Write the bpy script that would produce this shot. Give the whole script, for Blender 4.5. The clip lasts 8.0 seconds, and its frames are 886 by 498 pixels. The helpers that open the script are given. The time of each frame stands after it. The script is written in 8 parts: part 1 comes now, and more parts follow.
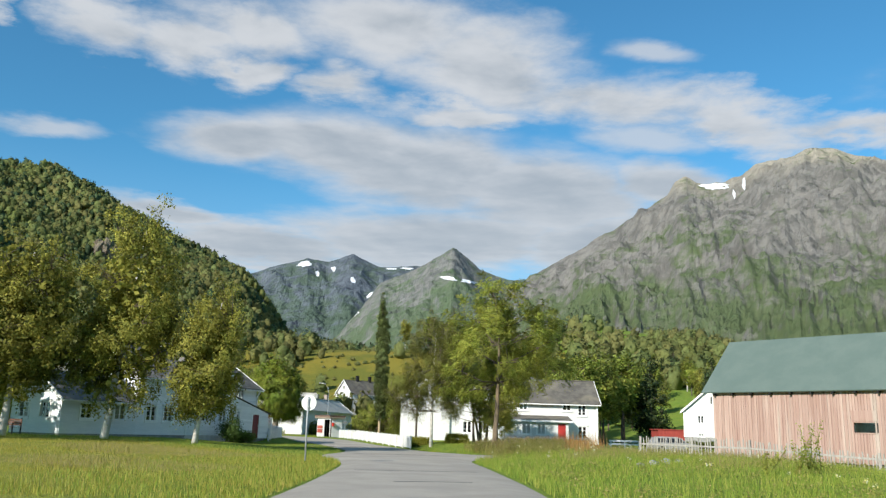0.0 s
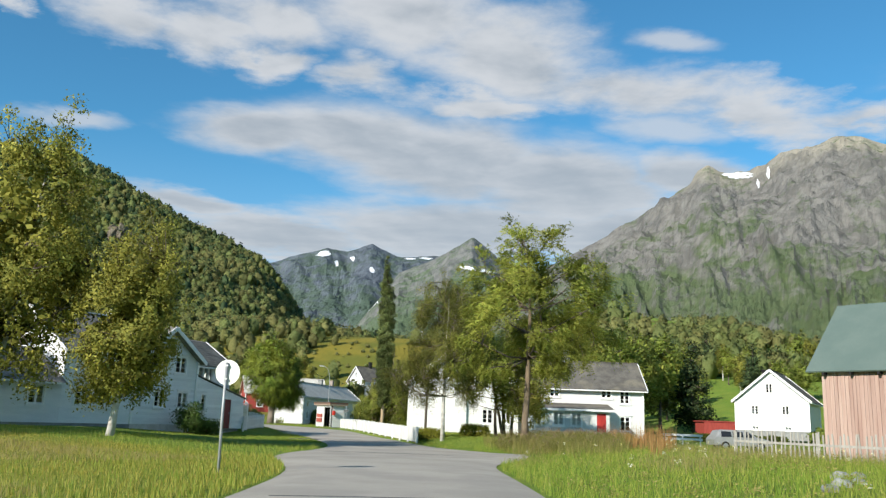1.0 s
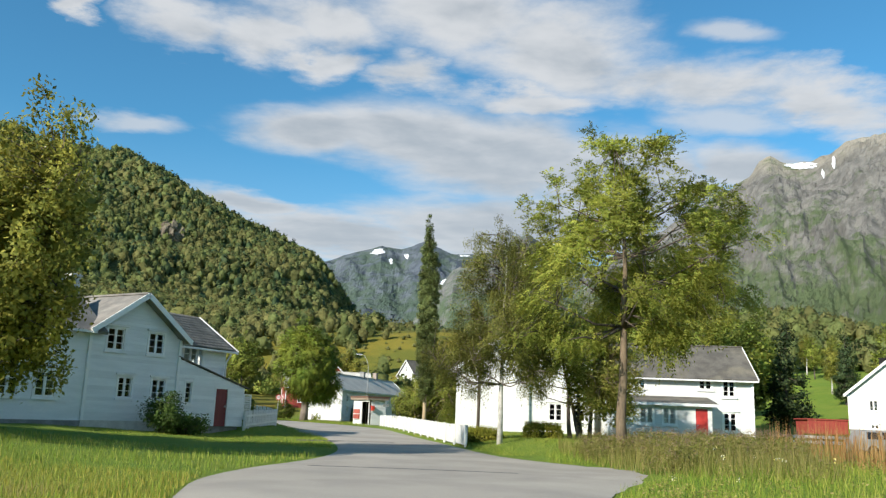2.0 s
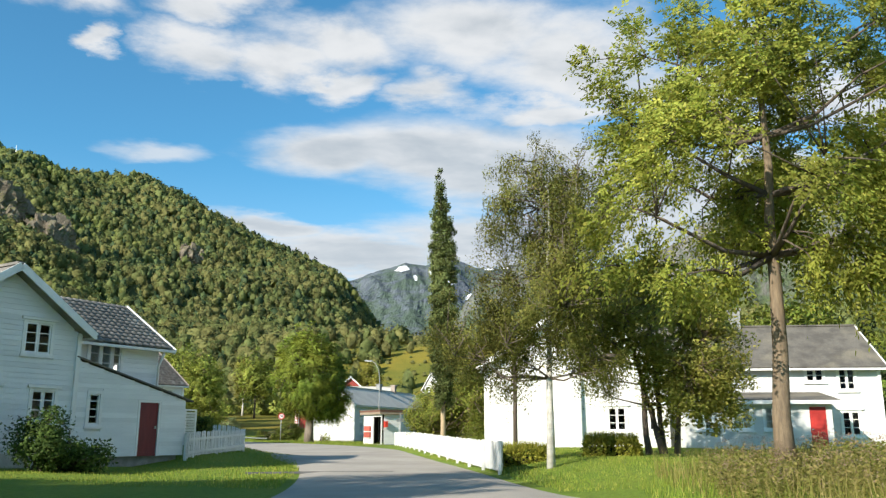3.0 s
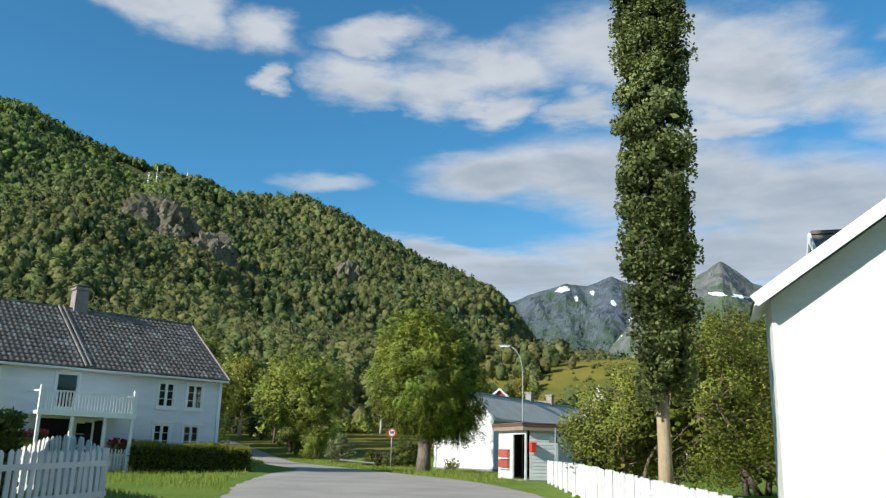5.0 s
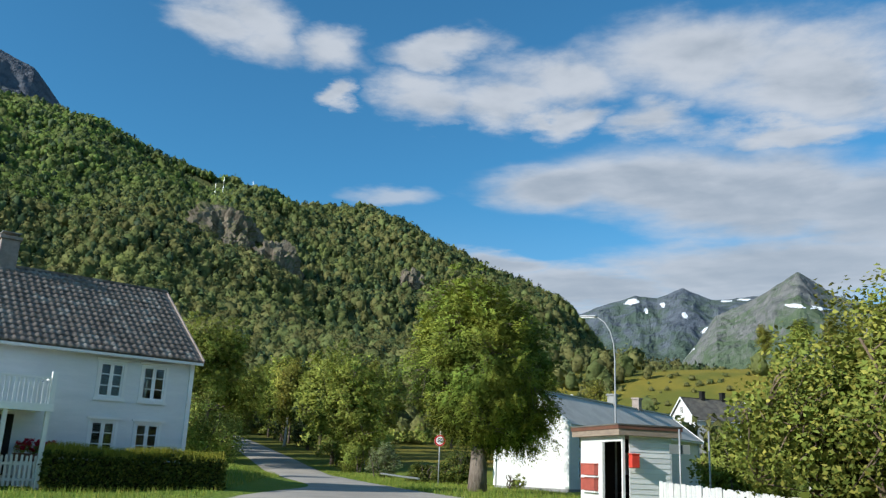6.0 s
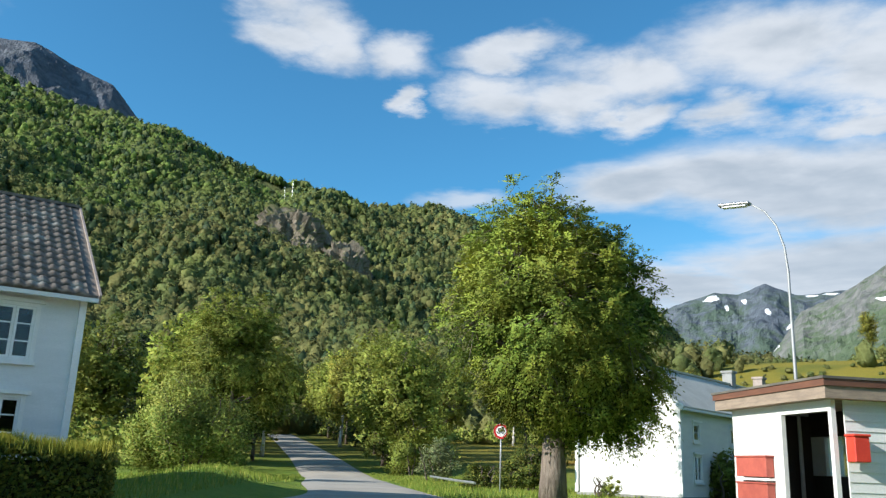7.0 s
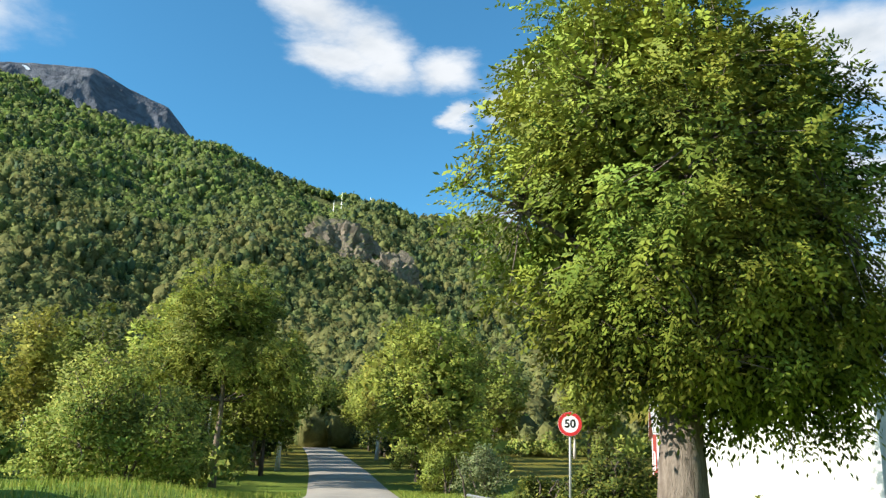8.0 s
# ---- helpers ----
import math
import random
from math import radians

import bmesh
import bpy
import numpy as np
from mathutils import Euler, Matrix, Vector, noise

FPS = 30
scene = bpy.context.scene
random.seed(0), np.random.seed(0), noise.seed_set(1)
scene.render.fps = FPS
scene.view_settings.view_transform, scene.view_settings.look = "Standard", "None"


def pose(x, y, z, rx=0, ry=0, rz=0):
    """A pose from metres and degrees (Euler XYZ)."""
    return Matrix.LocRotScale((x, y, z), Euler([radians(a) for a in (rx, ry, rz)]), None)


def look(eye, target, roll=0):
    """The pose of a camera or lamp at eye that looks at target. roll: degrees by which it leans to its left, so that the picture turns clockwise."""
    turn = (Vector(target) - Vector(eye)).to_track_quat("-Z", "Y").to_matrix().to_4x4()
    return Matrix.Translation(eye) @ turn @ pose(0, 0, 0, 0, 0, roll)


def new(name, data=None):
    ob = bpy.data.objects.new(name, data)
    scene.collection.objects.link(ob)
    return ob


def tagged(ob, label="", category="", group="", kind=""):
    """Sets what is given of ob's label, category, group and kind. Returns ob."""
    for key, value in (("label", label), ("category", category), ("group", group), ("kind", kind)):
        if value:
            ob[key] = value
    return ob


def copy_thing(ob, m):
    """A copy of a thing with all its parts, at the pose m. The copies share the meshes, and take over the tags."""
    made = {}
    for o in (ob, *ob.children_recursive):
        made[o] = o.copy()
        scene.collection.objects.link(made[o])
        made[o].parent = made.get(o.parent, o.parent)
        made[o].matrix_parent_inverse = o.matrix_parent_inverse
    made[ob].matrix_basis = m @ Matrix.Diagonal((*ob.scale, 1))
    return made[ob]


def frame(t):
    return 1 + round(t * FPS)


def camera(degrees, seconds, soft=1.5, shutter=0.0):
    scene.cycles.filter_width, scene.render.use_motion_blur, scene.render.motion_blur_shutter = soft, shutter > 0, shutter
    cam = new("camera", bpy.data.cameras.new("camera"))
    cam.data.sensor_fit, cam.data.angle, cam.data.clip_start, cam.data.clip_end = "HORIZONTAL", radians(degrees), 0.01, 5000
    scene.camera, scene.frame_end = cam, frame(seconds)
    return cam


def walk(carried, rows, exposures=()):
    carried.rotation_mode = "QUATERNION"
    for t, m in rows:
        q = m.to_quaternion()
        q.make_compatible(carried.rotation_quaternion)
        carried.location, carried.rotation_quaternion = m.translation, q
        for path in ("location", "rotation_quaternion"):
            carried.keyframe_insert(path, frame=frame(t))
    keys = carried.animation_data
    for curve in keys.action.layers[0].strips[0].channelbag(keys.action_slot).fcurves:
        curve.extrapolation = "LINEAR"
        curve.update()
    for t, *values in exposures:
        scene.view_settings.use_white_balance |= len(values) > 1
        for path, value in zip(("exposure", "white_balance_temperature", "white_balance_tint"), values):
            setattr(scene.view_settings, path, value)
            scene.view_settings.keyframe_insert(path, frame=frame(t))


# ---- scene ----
cam = camera(56.5, 8.0, soft=1.35)
PATH = [
    (0, (0.05, -0.031, 1.2), (0.055, 1.921, 1.636), 1.7),
    (0.5, (0.283, 6.405, 1.225), (0.258, 8.357, 1.662), 2.2),
    (1, (0.431, 12.755, 1.231), (0.39, 14.711, 1.643), 2.1),
    (1.5, (0.38, 19.165, 1.213), (0.26, 21.121, 1.615), 2.3),
    (1.7, (0.313, 21.651, 1.211), (0.159, 23.604, 1.611), 2.9),
    (2.8, (-0.322, 35.324, 1.178), (-0.544, 37.266, 1.598), 0.1),
    (3, (-0.503, 37.821, 1.161), (-0.732, 39.76, 1.598), 0.1),
    (3.5, (-1.188, 43.992, 1.181), (-1.495, 45.917, 1.63), -0.4),
    (4, (-2.048, 49.984, 1.237), (-2.524, 51.871, 1.7), 0.6),
    (4.2, (-2.423, 52.584, 1.271), (-2.936, 54.46, 1.737), 0.9),
    (5.3, (-5.219, 65.388, 1.4), (-5.861, 67.216, 1.894), 1.8),
    (5.5, (-5.927, 67.786, 1.361), (-6.602, 69.601, 1.863), 1.9),
    (6, (-7.658, 73.625, 1.429), (-8.41, 75.407, 1.937), 2.5),
    (6.5, (-9.534, 79.41, 1.407), (-10.357, 81.16, 1.918), 2.3),
    (7, (-11.69, 85.116, 1.324), (-12.6, 86.823, 1.832), 2.2),
    (7.5, (-14.123, 90.88, 1.369), (-15.089, 92.551, 1.891), 0.4),
    (8, (-17.096, 96.702, 1.281), (-18.113, 98.338, 1.82), 2.1),
]
walk(cam, [(t, look(eye, target, roll)) for t, eye, target, roll in PATH], exposures=[(0.0, 0.69, 6350, 10), (1.5, 0.70, 6400, 10), (3.0, 1.03, 6600, 10), (3.5, 1.08, 6600, 10), (4.0, 1.0, 6450, 10), (4.2, 1.05, 6450, 10), (5.3, 0.50, 6050, 10), (5.5, 0.48, 6050, 10), (6.0, 0.56, 5980, 10), (6.5, 0.78, 6080, 10), (7.0, 0.94, 6150, 10), (8.0, 1.22, 6450, 10)])

# ---- world and sun ----
SUN_TO = Vector((-0.61, -0.79, 0.49)).normalized()
world = bpy.data.worlds.new("sky_world")
scene.world = world
world.use_nodes = True


class Nodes:
    """Short hand for building node trees."""

    def __init__(self, tree):
        self.tree = tree
        self.n = tree.nodes
        self.n.clear()

    def add(self, kind, inputs=None, **props):
        node = self.n.new(kind)
        if "operation" in props:
            node.operation = props["operation"]
        if "data_type" in props:
            node.data_type = props["data_type"]
        if "blend_type" in props:
            node.blend_type = props["blend_type"]
        if "interpolation_type" in props:
            node.interpolation_type = props["interpolation_type"]
        if "sky_type" in props:
            node.sky_type, node.sun_disc = props["sky_type"], False
        if "gradient_type" in props:
            node.gradient_type = props["gradient_type"]
        if "vector_type" in props:
            node.vector_type = props["vector_type"]
        for k, v in (inputs or {}).items():
            self.put(node.inputs[k], v)
        return node

    def put(self, socket, v):
        if isinstance(v, bpy.types.NodeSocket):
            self.tree.links.new(v, socket)
        elif isinstance(v, bpy.types.Node):
            self.tree.links.new(v.outputs[0], socket)
        else:
            socket.default_value = v

    def math(self, op, a, b=0.0, c=0.0, clamp=False):
        m = self.add("ShaderNodeMath", {0: a, 1: b, 2: c}, operation=op)
        m.use_clamp = clamp
        return m.outputs[0]

    def mix(self, fac, a, b, kind="MIX"):
        m = self.add("ShaderNodeMix", data_type="RGBA", blend_type=kind)
        self.put(m.inputs[0], fac)
        for s, v in ((m.inputs[6], a), (m.inputs[7], b)):
            self.put(s, v if isinstance(v, (bpy.types.NodeSocket, bpy.types.Node)) else (*v, 1.0))
        return m.outputs[2]

    def noise(self, vec, scale, detail=3.0, rough=0.55, distort=0.0):
        return self.add("ShaderNodeTexNoise", {"Vector": vec, "Scale": scale, "Detail": detail, "Roughness": rough, "Distortion": distort}).outputs[0]

    def step(self, v, lo, hi):
        m = self.add("ShaderNodeMapRange", {0: v, 1: lo, 2: hi, 3: 0.0, 4: 1.0}, interpolation_type="SMOOTHSTEP")
        return m.outputs[0]


def build_world():
    w = Nodes(world.node_tree)
    sky = w.add("ShaderNodeTexSky", sky_type="NISHITA")
    sky.sun_elevation = math.asin(SUN_TO.z)
    sky.sun_rotation = math.atan2(SUN_TO.x, SUN_TO.y)
    sky.altitude, sky.air_density, sky.dust_density, sky.ozone_density = 50, 1.0, 0.4, 2.2
    way = w.add("ShaderNodeTexCoord").outputs["Generated"]
    sep = w.add("ShaderNodeSeparateXYZ", {0: way})
    x, y, z = sep.outputs[0], sep.outputs[1], sep.outputs[2]
    az = w.math("MULTIPLY", w.math("ARCTAN2", x, y), 57.2958)
    el = w.math("MULTIPLY", w.math("ARCSINE", z), 57.2958)
    flat = w.add("ShaderNodeCombineXYZ", {0: az, 1: el}).outputs[0]
    # cloud banks: bearing, height, half length, half height (degrees), tilt
    high_banks = [(-23.8, 25.3, 4.5, 1.8, 6), (-18.9, 25.3, 4.6, 1.8, 2), (-14.9, 24.1, 3.0, 1.2, 3), (-13.9, 26.7, 6.8, 2.0, 3), (-4.8, 27.2, 9.6, 2.9, -3), (-7.9, 23.5, 4.3, 1.5, -8), (3.0, 24.9, 10.0, 3.0, -8), (11.3, 22.8, 9.3, 2.7, -13), (20.5, 21.1, 8.2, 1.8, -14), (27.8, 19.4, 5.7, 1.3, -14), (0.5, 21.8, 7.5, 1.1, -2), (-40.5, 28.5, 3.8, 1.7, -1), (-36.9, 28.1, 3.9, 1.8, -6), (-32.5, 27.9, 3.8, 1.6, -4), (-31.3, 24.8, 1.5, 0.9, 5), (-22.9, 28.6, 4.8, 1.1, 6), (-24.4, 25.6, 4.5, 1.7, -1), (-16.5, 24.0, 2.5, 0.8, 0), (-42.4, 31.5, 4.0, 2.0, -15), (-38.3, 29.6, 4.6, 2.2, -17), (-32.1, 28.6, 3.3, 1.6, 2)]
    low_banks = [(-14.4, 19.2, 6.4, 1.6, 2), (-7.6, 19.1, 8.9, 2.3, -2), (-1.0, 17.9, 10.2, 3.1, -6), (7.2, 16.4, 8.4, 2.9, -4), (-0.0, 13.2, 13.1, 2.4, 2), (-12.3, 12.0, 8.8, 1.5, -4), (-19.2, 13.9, 3.8, 0.8, -8), (10.7, 13.1, 6.6, 2.3, 7), (15.8, 16.8, 5.7, 1.5, -8)]
    thin_banks = [(-26.7, 18.1, 3.8, 0.7, 2), (15.3, 25.8, 3.4, 0.7, -8), (14.8, 19.9, 4.7, 1.1, -3)]
    banks_behind = [(-70, 30, 9, 4, -20), (60, 22, 26, 5, 0), (-110, 26, 40, 5, 0), (150, 30, 50, 7, 0), (100, 40, 40, 5, 0)]

    def spread(banks, warped):
        total = None
        for bx, by, rx, ry, tilt in banks:
            # the mapping turns and shrinks the bank to a unit disc
            shifted = w.add("ShaderNodeVectorMath", {0: warped, 1: (bx, by, 0)}, operation="SUBTRACT").outputs[0]
            turned = w.add("ShaderNodeMapping", {0: shifted}, vector_type="TEXTURE")
            turned.inputs["Rotation"].default_value = (0, 0, radians(tilt))
            turned.inputs["Scale"].default_value = (rx * 1.3, ry * 1.45, 1)
            ball = w.add("ShaderNodeTexGradient", {0: turned.outputs[0]}, gradient_type="SPHERICAL").outputs["Fac"]
            total = ball if total is None else w.math("MAXIMUM", total, ball)
        return total

    # the clouds lie in a flat layer, so that their grain flattens towards the skyline
    over = w.math("MAXIMUM", z, 0.06)
    layer = w.add("ShaderNodeCombineXYZ", {0: w.math("DIVIDE", x, over), 1: w.math("DIVIDE", y, over)}).outputs[0]
    wander = w.add("ShaderNodeTexNoise", {"Vector": layer, "Scale": 2.1, "Detail": 7.0, "Roughness": 0.6}).outputs["Color"]
    wander = w.add("ShaderNodeVectorMath", {0: wander, 1: (0.5, 0.5, 0.5)}, operation="SUBTRACT").outputs[0]
    wander = w.add("ShaderNodeVectorMath", {0: wander, 1: (13.0, 6.5, 0.0)}, operation="MULTIPLY").outputs[0]
    warped = w.add("ShaderNodeVectorMath", {0: flat, 1: wander}, operation="ADD").outputs[0]
    calm = w.add("ShaderNodeVectorMath", {0: wander, 1: (0.5, 0.36, 0.0)}, operation="MULTIPLY").outputs[0]
    warped_low = w.add("ShaderNodeVectorMath", {0: flat, 1: calm}, operation="ADD").outputs[0]
    lit_side = w.add("ShaderNodeVectorMath", {0: layer, 1: (-0.05, 0.09, 0.0)}, operation="ADD").outputs[0]
    puff = w.noise(layer, 3.4, 9.0, 0.6, 0.2)
    puff_lit = w.noise(lit_side, 3.4, 3.0, 0.50, 0.2)
    wisp = w.noise(layer, 1.5, 6.0, 0.56, 0.4)

    def cover_of(total, lo, hi, much):
        grain = w.math("ADD", w.math("MULTIPLY", w.math("SUBTRACT", puff, 0.5), much), w.math("MULTIPLY", w.math("SUBTRACT", wisp, 0.5), 0.7))
        return w.step(w.math("ADD", w.math("MULTIPLY", total, 1.5), w.math("MULTIPLY", grain, w.step(total, 0.0, 0.16))), lo, hi)

    high, low = spread(high_banks + banks_behind, warped), spread(low_banks, warped_low)
    c_high, c_low = cover_of(high, 0.05, 1.2, 1.5), cover_of(low, 0.04, 0.92, 0.6)
    c_thin = w.math("MULTIPLY", cover_of(spread(thin_banks, warped_low), 0.12, 1.1, 0.9), 0.7)
    cover = w.math("MAXIMUM", w.math("MAXIMUM", w.math("MULTIPLY", c_high, 0.96), w.math("MULTIPLY", c_low, 0.94)), c_thin)
    cover = w.math("MULTIPLY", cover, w.step(el, 2.0, 9.0))
    # thick middles and undersides are greyer than the sunlit edges
    relief = w.math("MULTIPLY", w.math("SUBTRACT", puff, puff_lit), w.math("MULTIPLY_ADD", w.step(el, 14.0, 24.0), 1.1, 0.5))
    grey = w.math("ADD", w.math("MULTIPLY", w.step(low, 0.1, 0.9), 0.55), w.math("MULTIPLY", w.step(high, 0.25, 1.0), 0.22))
    bright = w.math("ADD", w.math("SUBTRACT", 0.88, grey), relief)
    bright = w.math("ADD", bright, w.math("MULTIPLY", w.math("SUBTRACT", wisp, 0.5), 0.55))
    white = w.mix(w.step(bright, 0.0, 1.0), CLOUD_DIM, CLOUD_LIT)
    # thin haze over the skyline
    haze = w.math("MULTIPLY", w.math("SUBTRACT", 1.0, w.step(el, 6.0, 19.0)), 0.42)
    clear = w.mix(1.0, sky.outputs[0], SKY_TINT, "MULTIPLY")
    base = w.mix(haze, clear, HAZE)
    col = w.mix(cover, base, white)
    bg = w.add("ShaderNodeBackground", {"Color": col, "Strength": SKY_STRENGTH})
    out = w.add("ShaderNodeOutputWorld")
    w.tree.links.new(bg.outputs[0], out.inputs[0])


SKY_STRENGTH = 0.085
SKY_TINT = (0.46, 1.0, 1.13)
CLOUD_LIT, CLOUD_DIM, HAZE = (4.8, 4.95, 5.1), (2.95, 3.3, 3.65), (3.0, 4.2, 5.6)
build_world()
sun_data = bpy.data.lights.new("sun", "SUN")
sun_data.energy, sun_data.angle, sun_data.color = 4.3, radians(0.53), (1.0, 0.93, 0.82)
sun = new("sun", sun_data)
sun.matrix_world = look((0, 0, 200), Vector((0, 0, 200)) - SUN_TO)

# ---- materials ----


def mat(name, c1, c2=None, rough=0.8, scale=3.0, fine=40.0, bump=0.15, metal=0.0, c3=None, stretch=(1, 1, 1), spec=0.4, lo=0.35, hi=0.65, bump_dist=0.01, vary=0.0):
    """A procedural surface: two tones mixed by broad noise, a fine grain, and relief."""
    m = bpy.data.materials.new(name)
    m.use_nodes = True
    w = Nodes(m.node_tree)
    c2 = c2 or tuple(v * 0.8 for v in c1)
    pos = w.add("ShaderNodeNewGeometry").outputs["Position"]
    mp = w.add("ShaderNodeMapping", {0: pos})
    mp.inputs["Scale"].default_value = stretch
    p = mp.outputs[0]
    big = w.step(w.noise(p, scale, 4.0, 0.6), lo, hi)
    grain = w.noise(p, fine, 3.0, 0.6)
    col = w.mix(big, c1, c2)
    if c3:
        col = w.mix(w.math("MULTIPLY", w.step(w.noise(p, scale * 0.37, 3.0), 0.5, 0.72), 0.75), col, c3)
    col = w.mix(w.math("MULTIPLY", w.step(grain, 0.3, 0.75), 0.35), col, tuple(v * 0.62 for v in c2))
    info = w.add("ShaderNodeObjectInfo").outputs["Random"]
    if vary:
        # single boards have weathered more than others
        col = w.mix(w.math("MULTIPLY", w.step(info, 0.35, 0.95), vary), col, c3)
    val = w.math("MULTIPLY_ADD", info, 0.16 + 0.3 * vary, 0.92 - 0.15 * vary)
    hsv = w.add("ShaderNodeHueSaturation", {"Value": val, "Color": col}).outputs[0]
    b = w.add("ShaderNodeBsdfPrincipled", {"Base Color": hsv, "Roughness": w.math("MULTIPLY_ADD", grain, 0.2, rough - 0.1), "Metallic": metal})
    b.inputs["Specular IOR Level"].default_value = spec
    if bump:
        bm_ = w.add("ShaderNodeBump", {"Strength": bump, "Distance": bump_dist, "Height": w.math("ADD", grain, w.math("MULTIPLY", big, 0.6))})
        w.tree.links.new(bm_.outputs[0], b.inputs["Normal"])
    out = w.add("ShaderNodeOutputMaterial")
    w.tree.links.new(b.outputs[0], out.inputs[0])
    return m


def leaf_mat(name, c1, c2, c3, through_light=0.35, patch=0.35, spread=0.5):
    """Foliage: tones vary by leaf and by clump, and light passes through the leaves."""
    m = bpy.data.materials.new(name)
    m.use_nodes = True
    w = Nodes(m.node_tree)
    geo = w.add("ShaderNodeNewGeometry")
    rnd = geo.outputs["Random Per Island"]
    clump = w.step(w.noise(geo.outputs["Position"], patch, 3.0, 0.6), 0.36, 0.64)
    col = w.mix(clump, c1, c2)
    col = w.mix(w.step(rnd, 0.45, 1.0), col, c3)
    tree_tone = w.math("MULTIPLY_ADD", w.add("ShaderNodeObjectInfo").outputs["Random"], 0.3, 0.85)
    # each spray of leaves has its own tone; shade is toned into inner leaves
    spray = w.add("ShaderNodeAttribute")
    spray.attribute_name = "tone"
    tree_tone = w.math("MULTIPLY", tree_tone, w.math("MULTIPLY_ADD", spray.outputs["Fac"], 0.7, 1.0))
    val = w.math("MULTIPLY", w.math("MULTIPLY_ADD", rnd, spread, 1.05 - spread * 0.5), tree_tone)
    col = w.add("ShaderNodeHueSaturation", {"Value": val, "Color": col}).outputs[0]
    d = w.add("ShaderNodeBsdfPrincipled", {"Base Color": col, "Roughness": 0.6})
    d.inputs["Specular IOR Level"].default_value = 0.12
    t = w.add("ShaderNodeBsdfTranslucent", {"Color": col})
    s = w.add("ShaderNodeMixShader", {0: through_light, 1: d, 2: t})
    out = w.add("ShaderNodeOutputMaterial")
    w.tree.links.new(s.outputs[0], out.inputs[0])
    return m


def wood_mat(name, c1, c2, c3):
    """Woodland seen from afar: the tone changes from tree to tree and from stand to stand."""
    m = bpy.data.materials.new(name)
    m.use_nodes = True
    w = Nodes(m.node_tree)
    geo = w.add("ShaderNodeNewGeometry")
    pos = geo.outputs["Position"]
    # one tone for each tree
    own = w.add("ShaderNodeAttribute")
    own.attribute_name = "tone"
    tone = w.math("ADD", own.outputs["Fac"], 0.5)
    # leafy stands on the western slope, more pine and heath on the knoll
    east = w.math("MULTIPLY_ADD", w.add("ShaderNodeSeparateXYZ", {0: pos}).outputs[0], 0.0016, 0.55)
    stand = w.step(w.math("ADD", w.noise(pos, 0.011, 4.0, 0.6), w.math("MINIMUM", w.math("MAXIMUM", east, -0.3), 0.12)), 0.36, 0.60)
    col = w.mix(stand, c1, c2)
    col = w.mix(w.step(w.math("FRACT", w.math("MULTIPLY", tone, 7.31)), 0.35, 0.75), col, c3)
    grain = w.noise(pos, 1.1, 5.0, 0.7)
    leafy = w.math("MULTIPLY_ADD", w.step(grain, 0.25, 0.75), 0.5, 0.75)
    val = w.math("MULTIPLY", w.math("MULTIPLY_ADD", tone, 0.5, 0.78), leafy)
    col = w.add("ShaderNodeHueSaturation", {"Value": val, "Color": col}).outputs[0]
    d = w.add("ShaderNodeBsdfPrincipled", {"Base Color": col, "Roughness": 0.8})
    d.inputs["Specular IOR Level"].default_value = 0.1
    bp = w.add("ShaderNodeBump", {"Strength": 0.8, "Distance": 0.6, "Height": grain})
    w.tree.links.new(bp.outputs[0], d.inputs["Normal"])
    t = w.add("ShaderNodeBsdfTranslucent", {"Color": col})
    s = w.add("ShaderNodeMixShader", {0: 0.42, 1: d, 2: t})
    w.tree.links.new(s.outputs[0], w.add("ShaderNodeOutputMaterial").inputs[0])
    return m


WHITE = mat("white_painted_wood", (0.72, 0.72, 0.69), (0.66, 0.66, 0.64), 0.55, 1.2, 30, 0.12, stretch=(1, 1, 5))
WHITE_COOL = mat("white_weathered_boards", (0.80, 0.81, 0.81), (0.73, 0.75, 0.755), 0.6, 0.9, 26, 0.15, stretch=(1, 1, 6), c3=(0.67, 0.70, 0.70))
TRIM = mat("white_trim_paint", (0.84, 0.84, 0.82), (0.78, 0.78, 0.76), 0.5, 2, 40, 0.05)
RED_PAINT = mat("red_door_paint", (0.52, 0.045, 0.035), (0.44, 0.035, 0.03), 0.5, 2, 30, 0.08)
DARK_RED = mat("dark_red_door_paint", (0.20, 0.030, 0.030), (0.15, 0.022, 0.024), 0.6, 2, 30, 0.1, stretch=(4, 4, 0.6))
BARN_RED = mat("falu_red_boards", (0.36, 0.06, 0.045), (0.28, 0.045, 0.035), 0.8, 2, 30, 0.2, stretch=(5, 5, 0.5))
BARN_PINK = mat("faded_red_barn_boards", (0.43, 0.30, 0.25), (0.35, 0.225, 0.185), 0.9, 1.1, 22, 0.4, stretch=(7, 7, 0.35), c3=(0.44, 0.385, 0.33), vary=0.1, spec=0.1)
GREEN_ROOF = mat("grey_green_sheet_roof", (0.125, 0.165, 0.145), (0.105, 0.145, 0.128), 0.6, 0.8, 30, 0.05, spec=0.25)
SLATE = mat("grey_slate_roof", (0.15, 0.138, 0.118), (0.095, 0.088, 0.077), 0.85, 1.3, 18, 0.4, c3=(0.23, 0.205, 0.15), spec=0.12)
SHEET_GREY = mat("grey_fibre_cement_roof", (0.57, 0.545, 0.48), (0.49, 0.465, 0.41), 0.8, 1.0, 20, 0.2, spec=0.1)
PANTILE = mat("lichened_clay_pantile", (0.27, 0.222, 0.185), (0.14, 0.122, 0.105), 0.9, 4.5, 26, 0.5, c3=(0.42, 0.40, 0.35), spec=0.1)
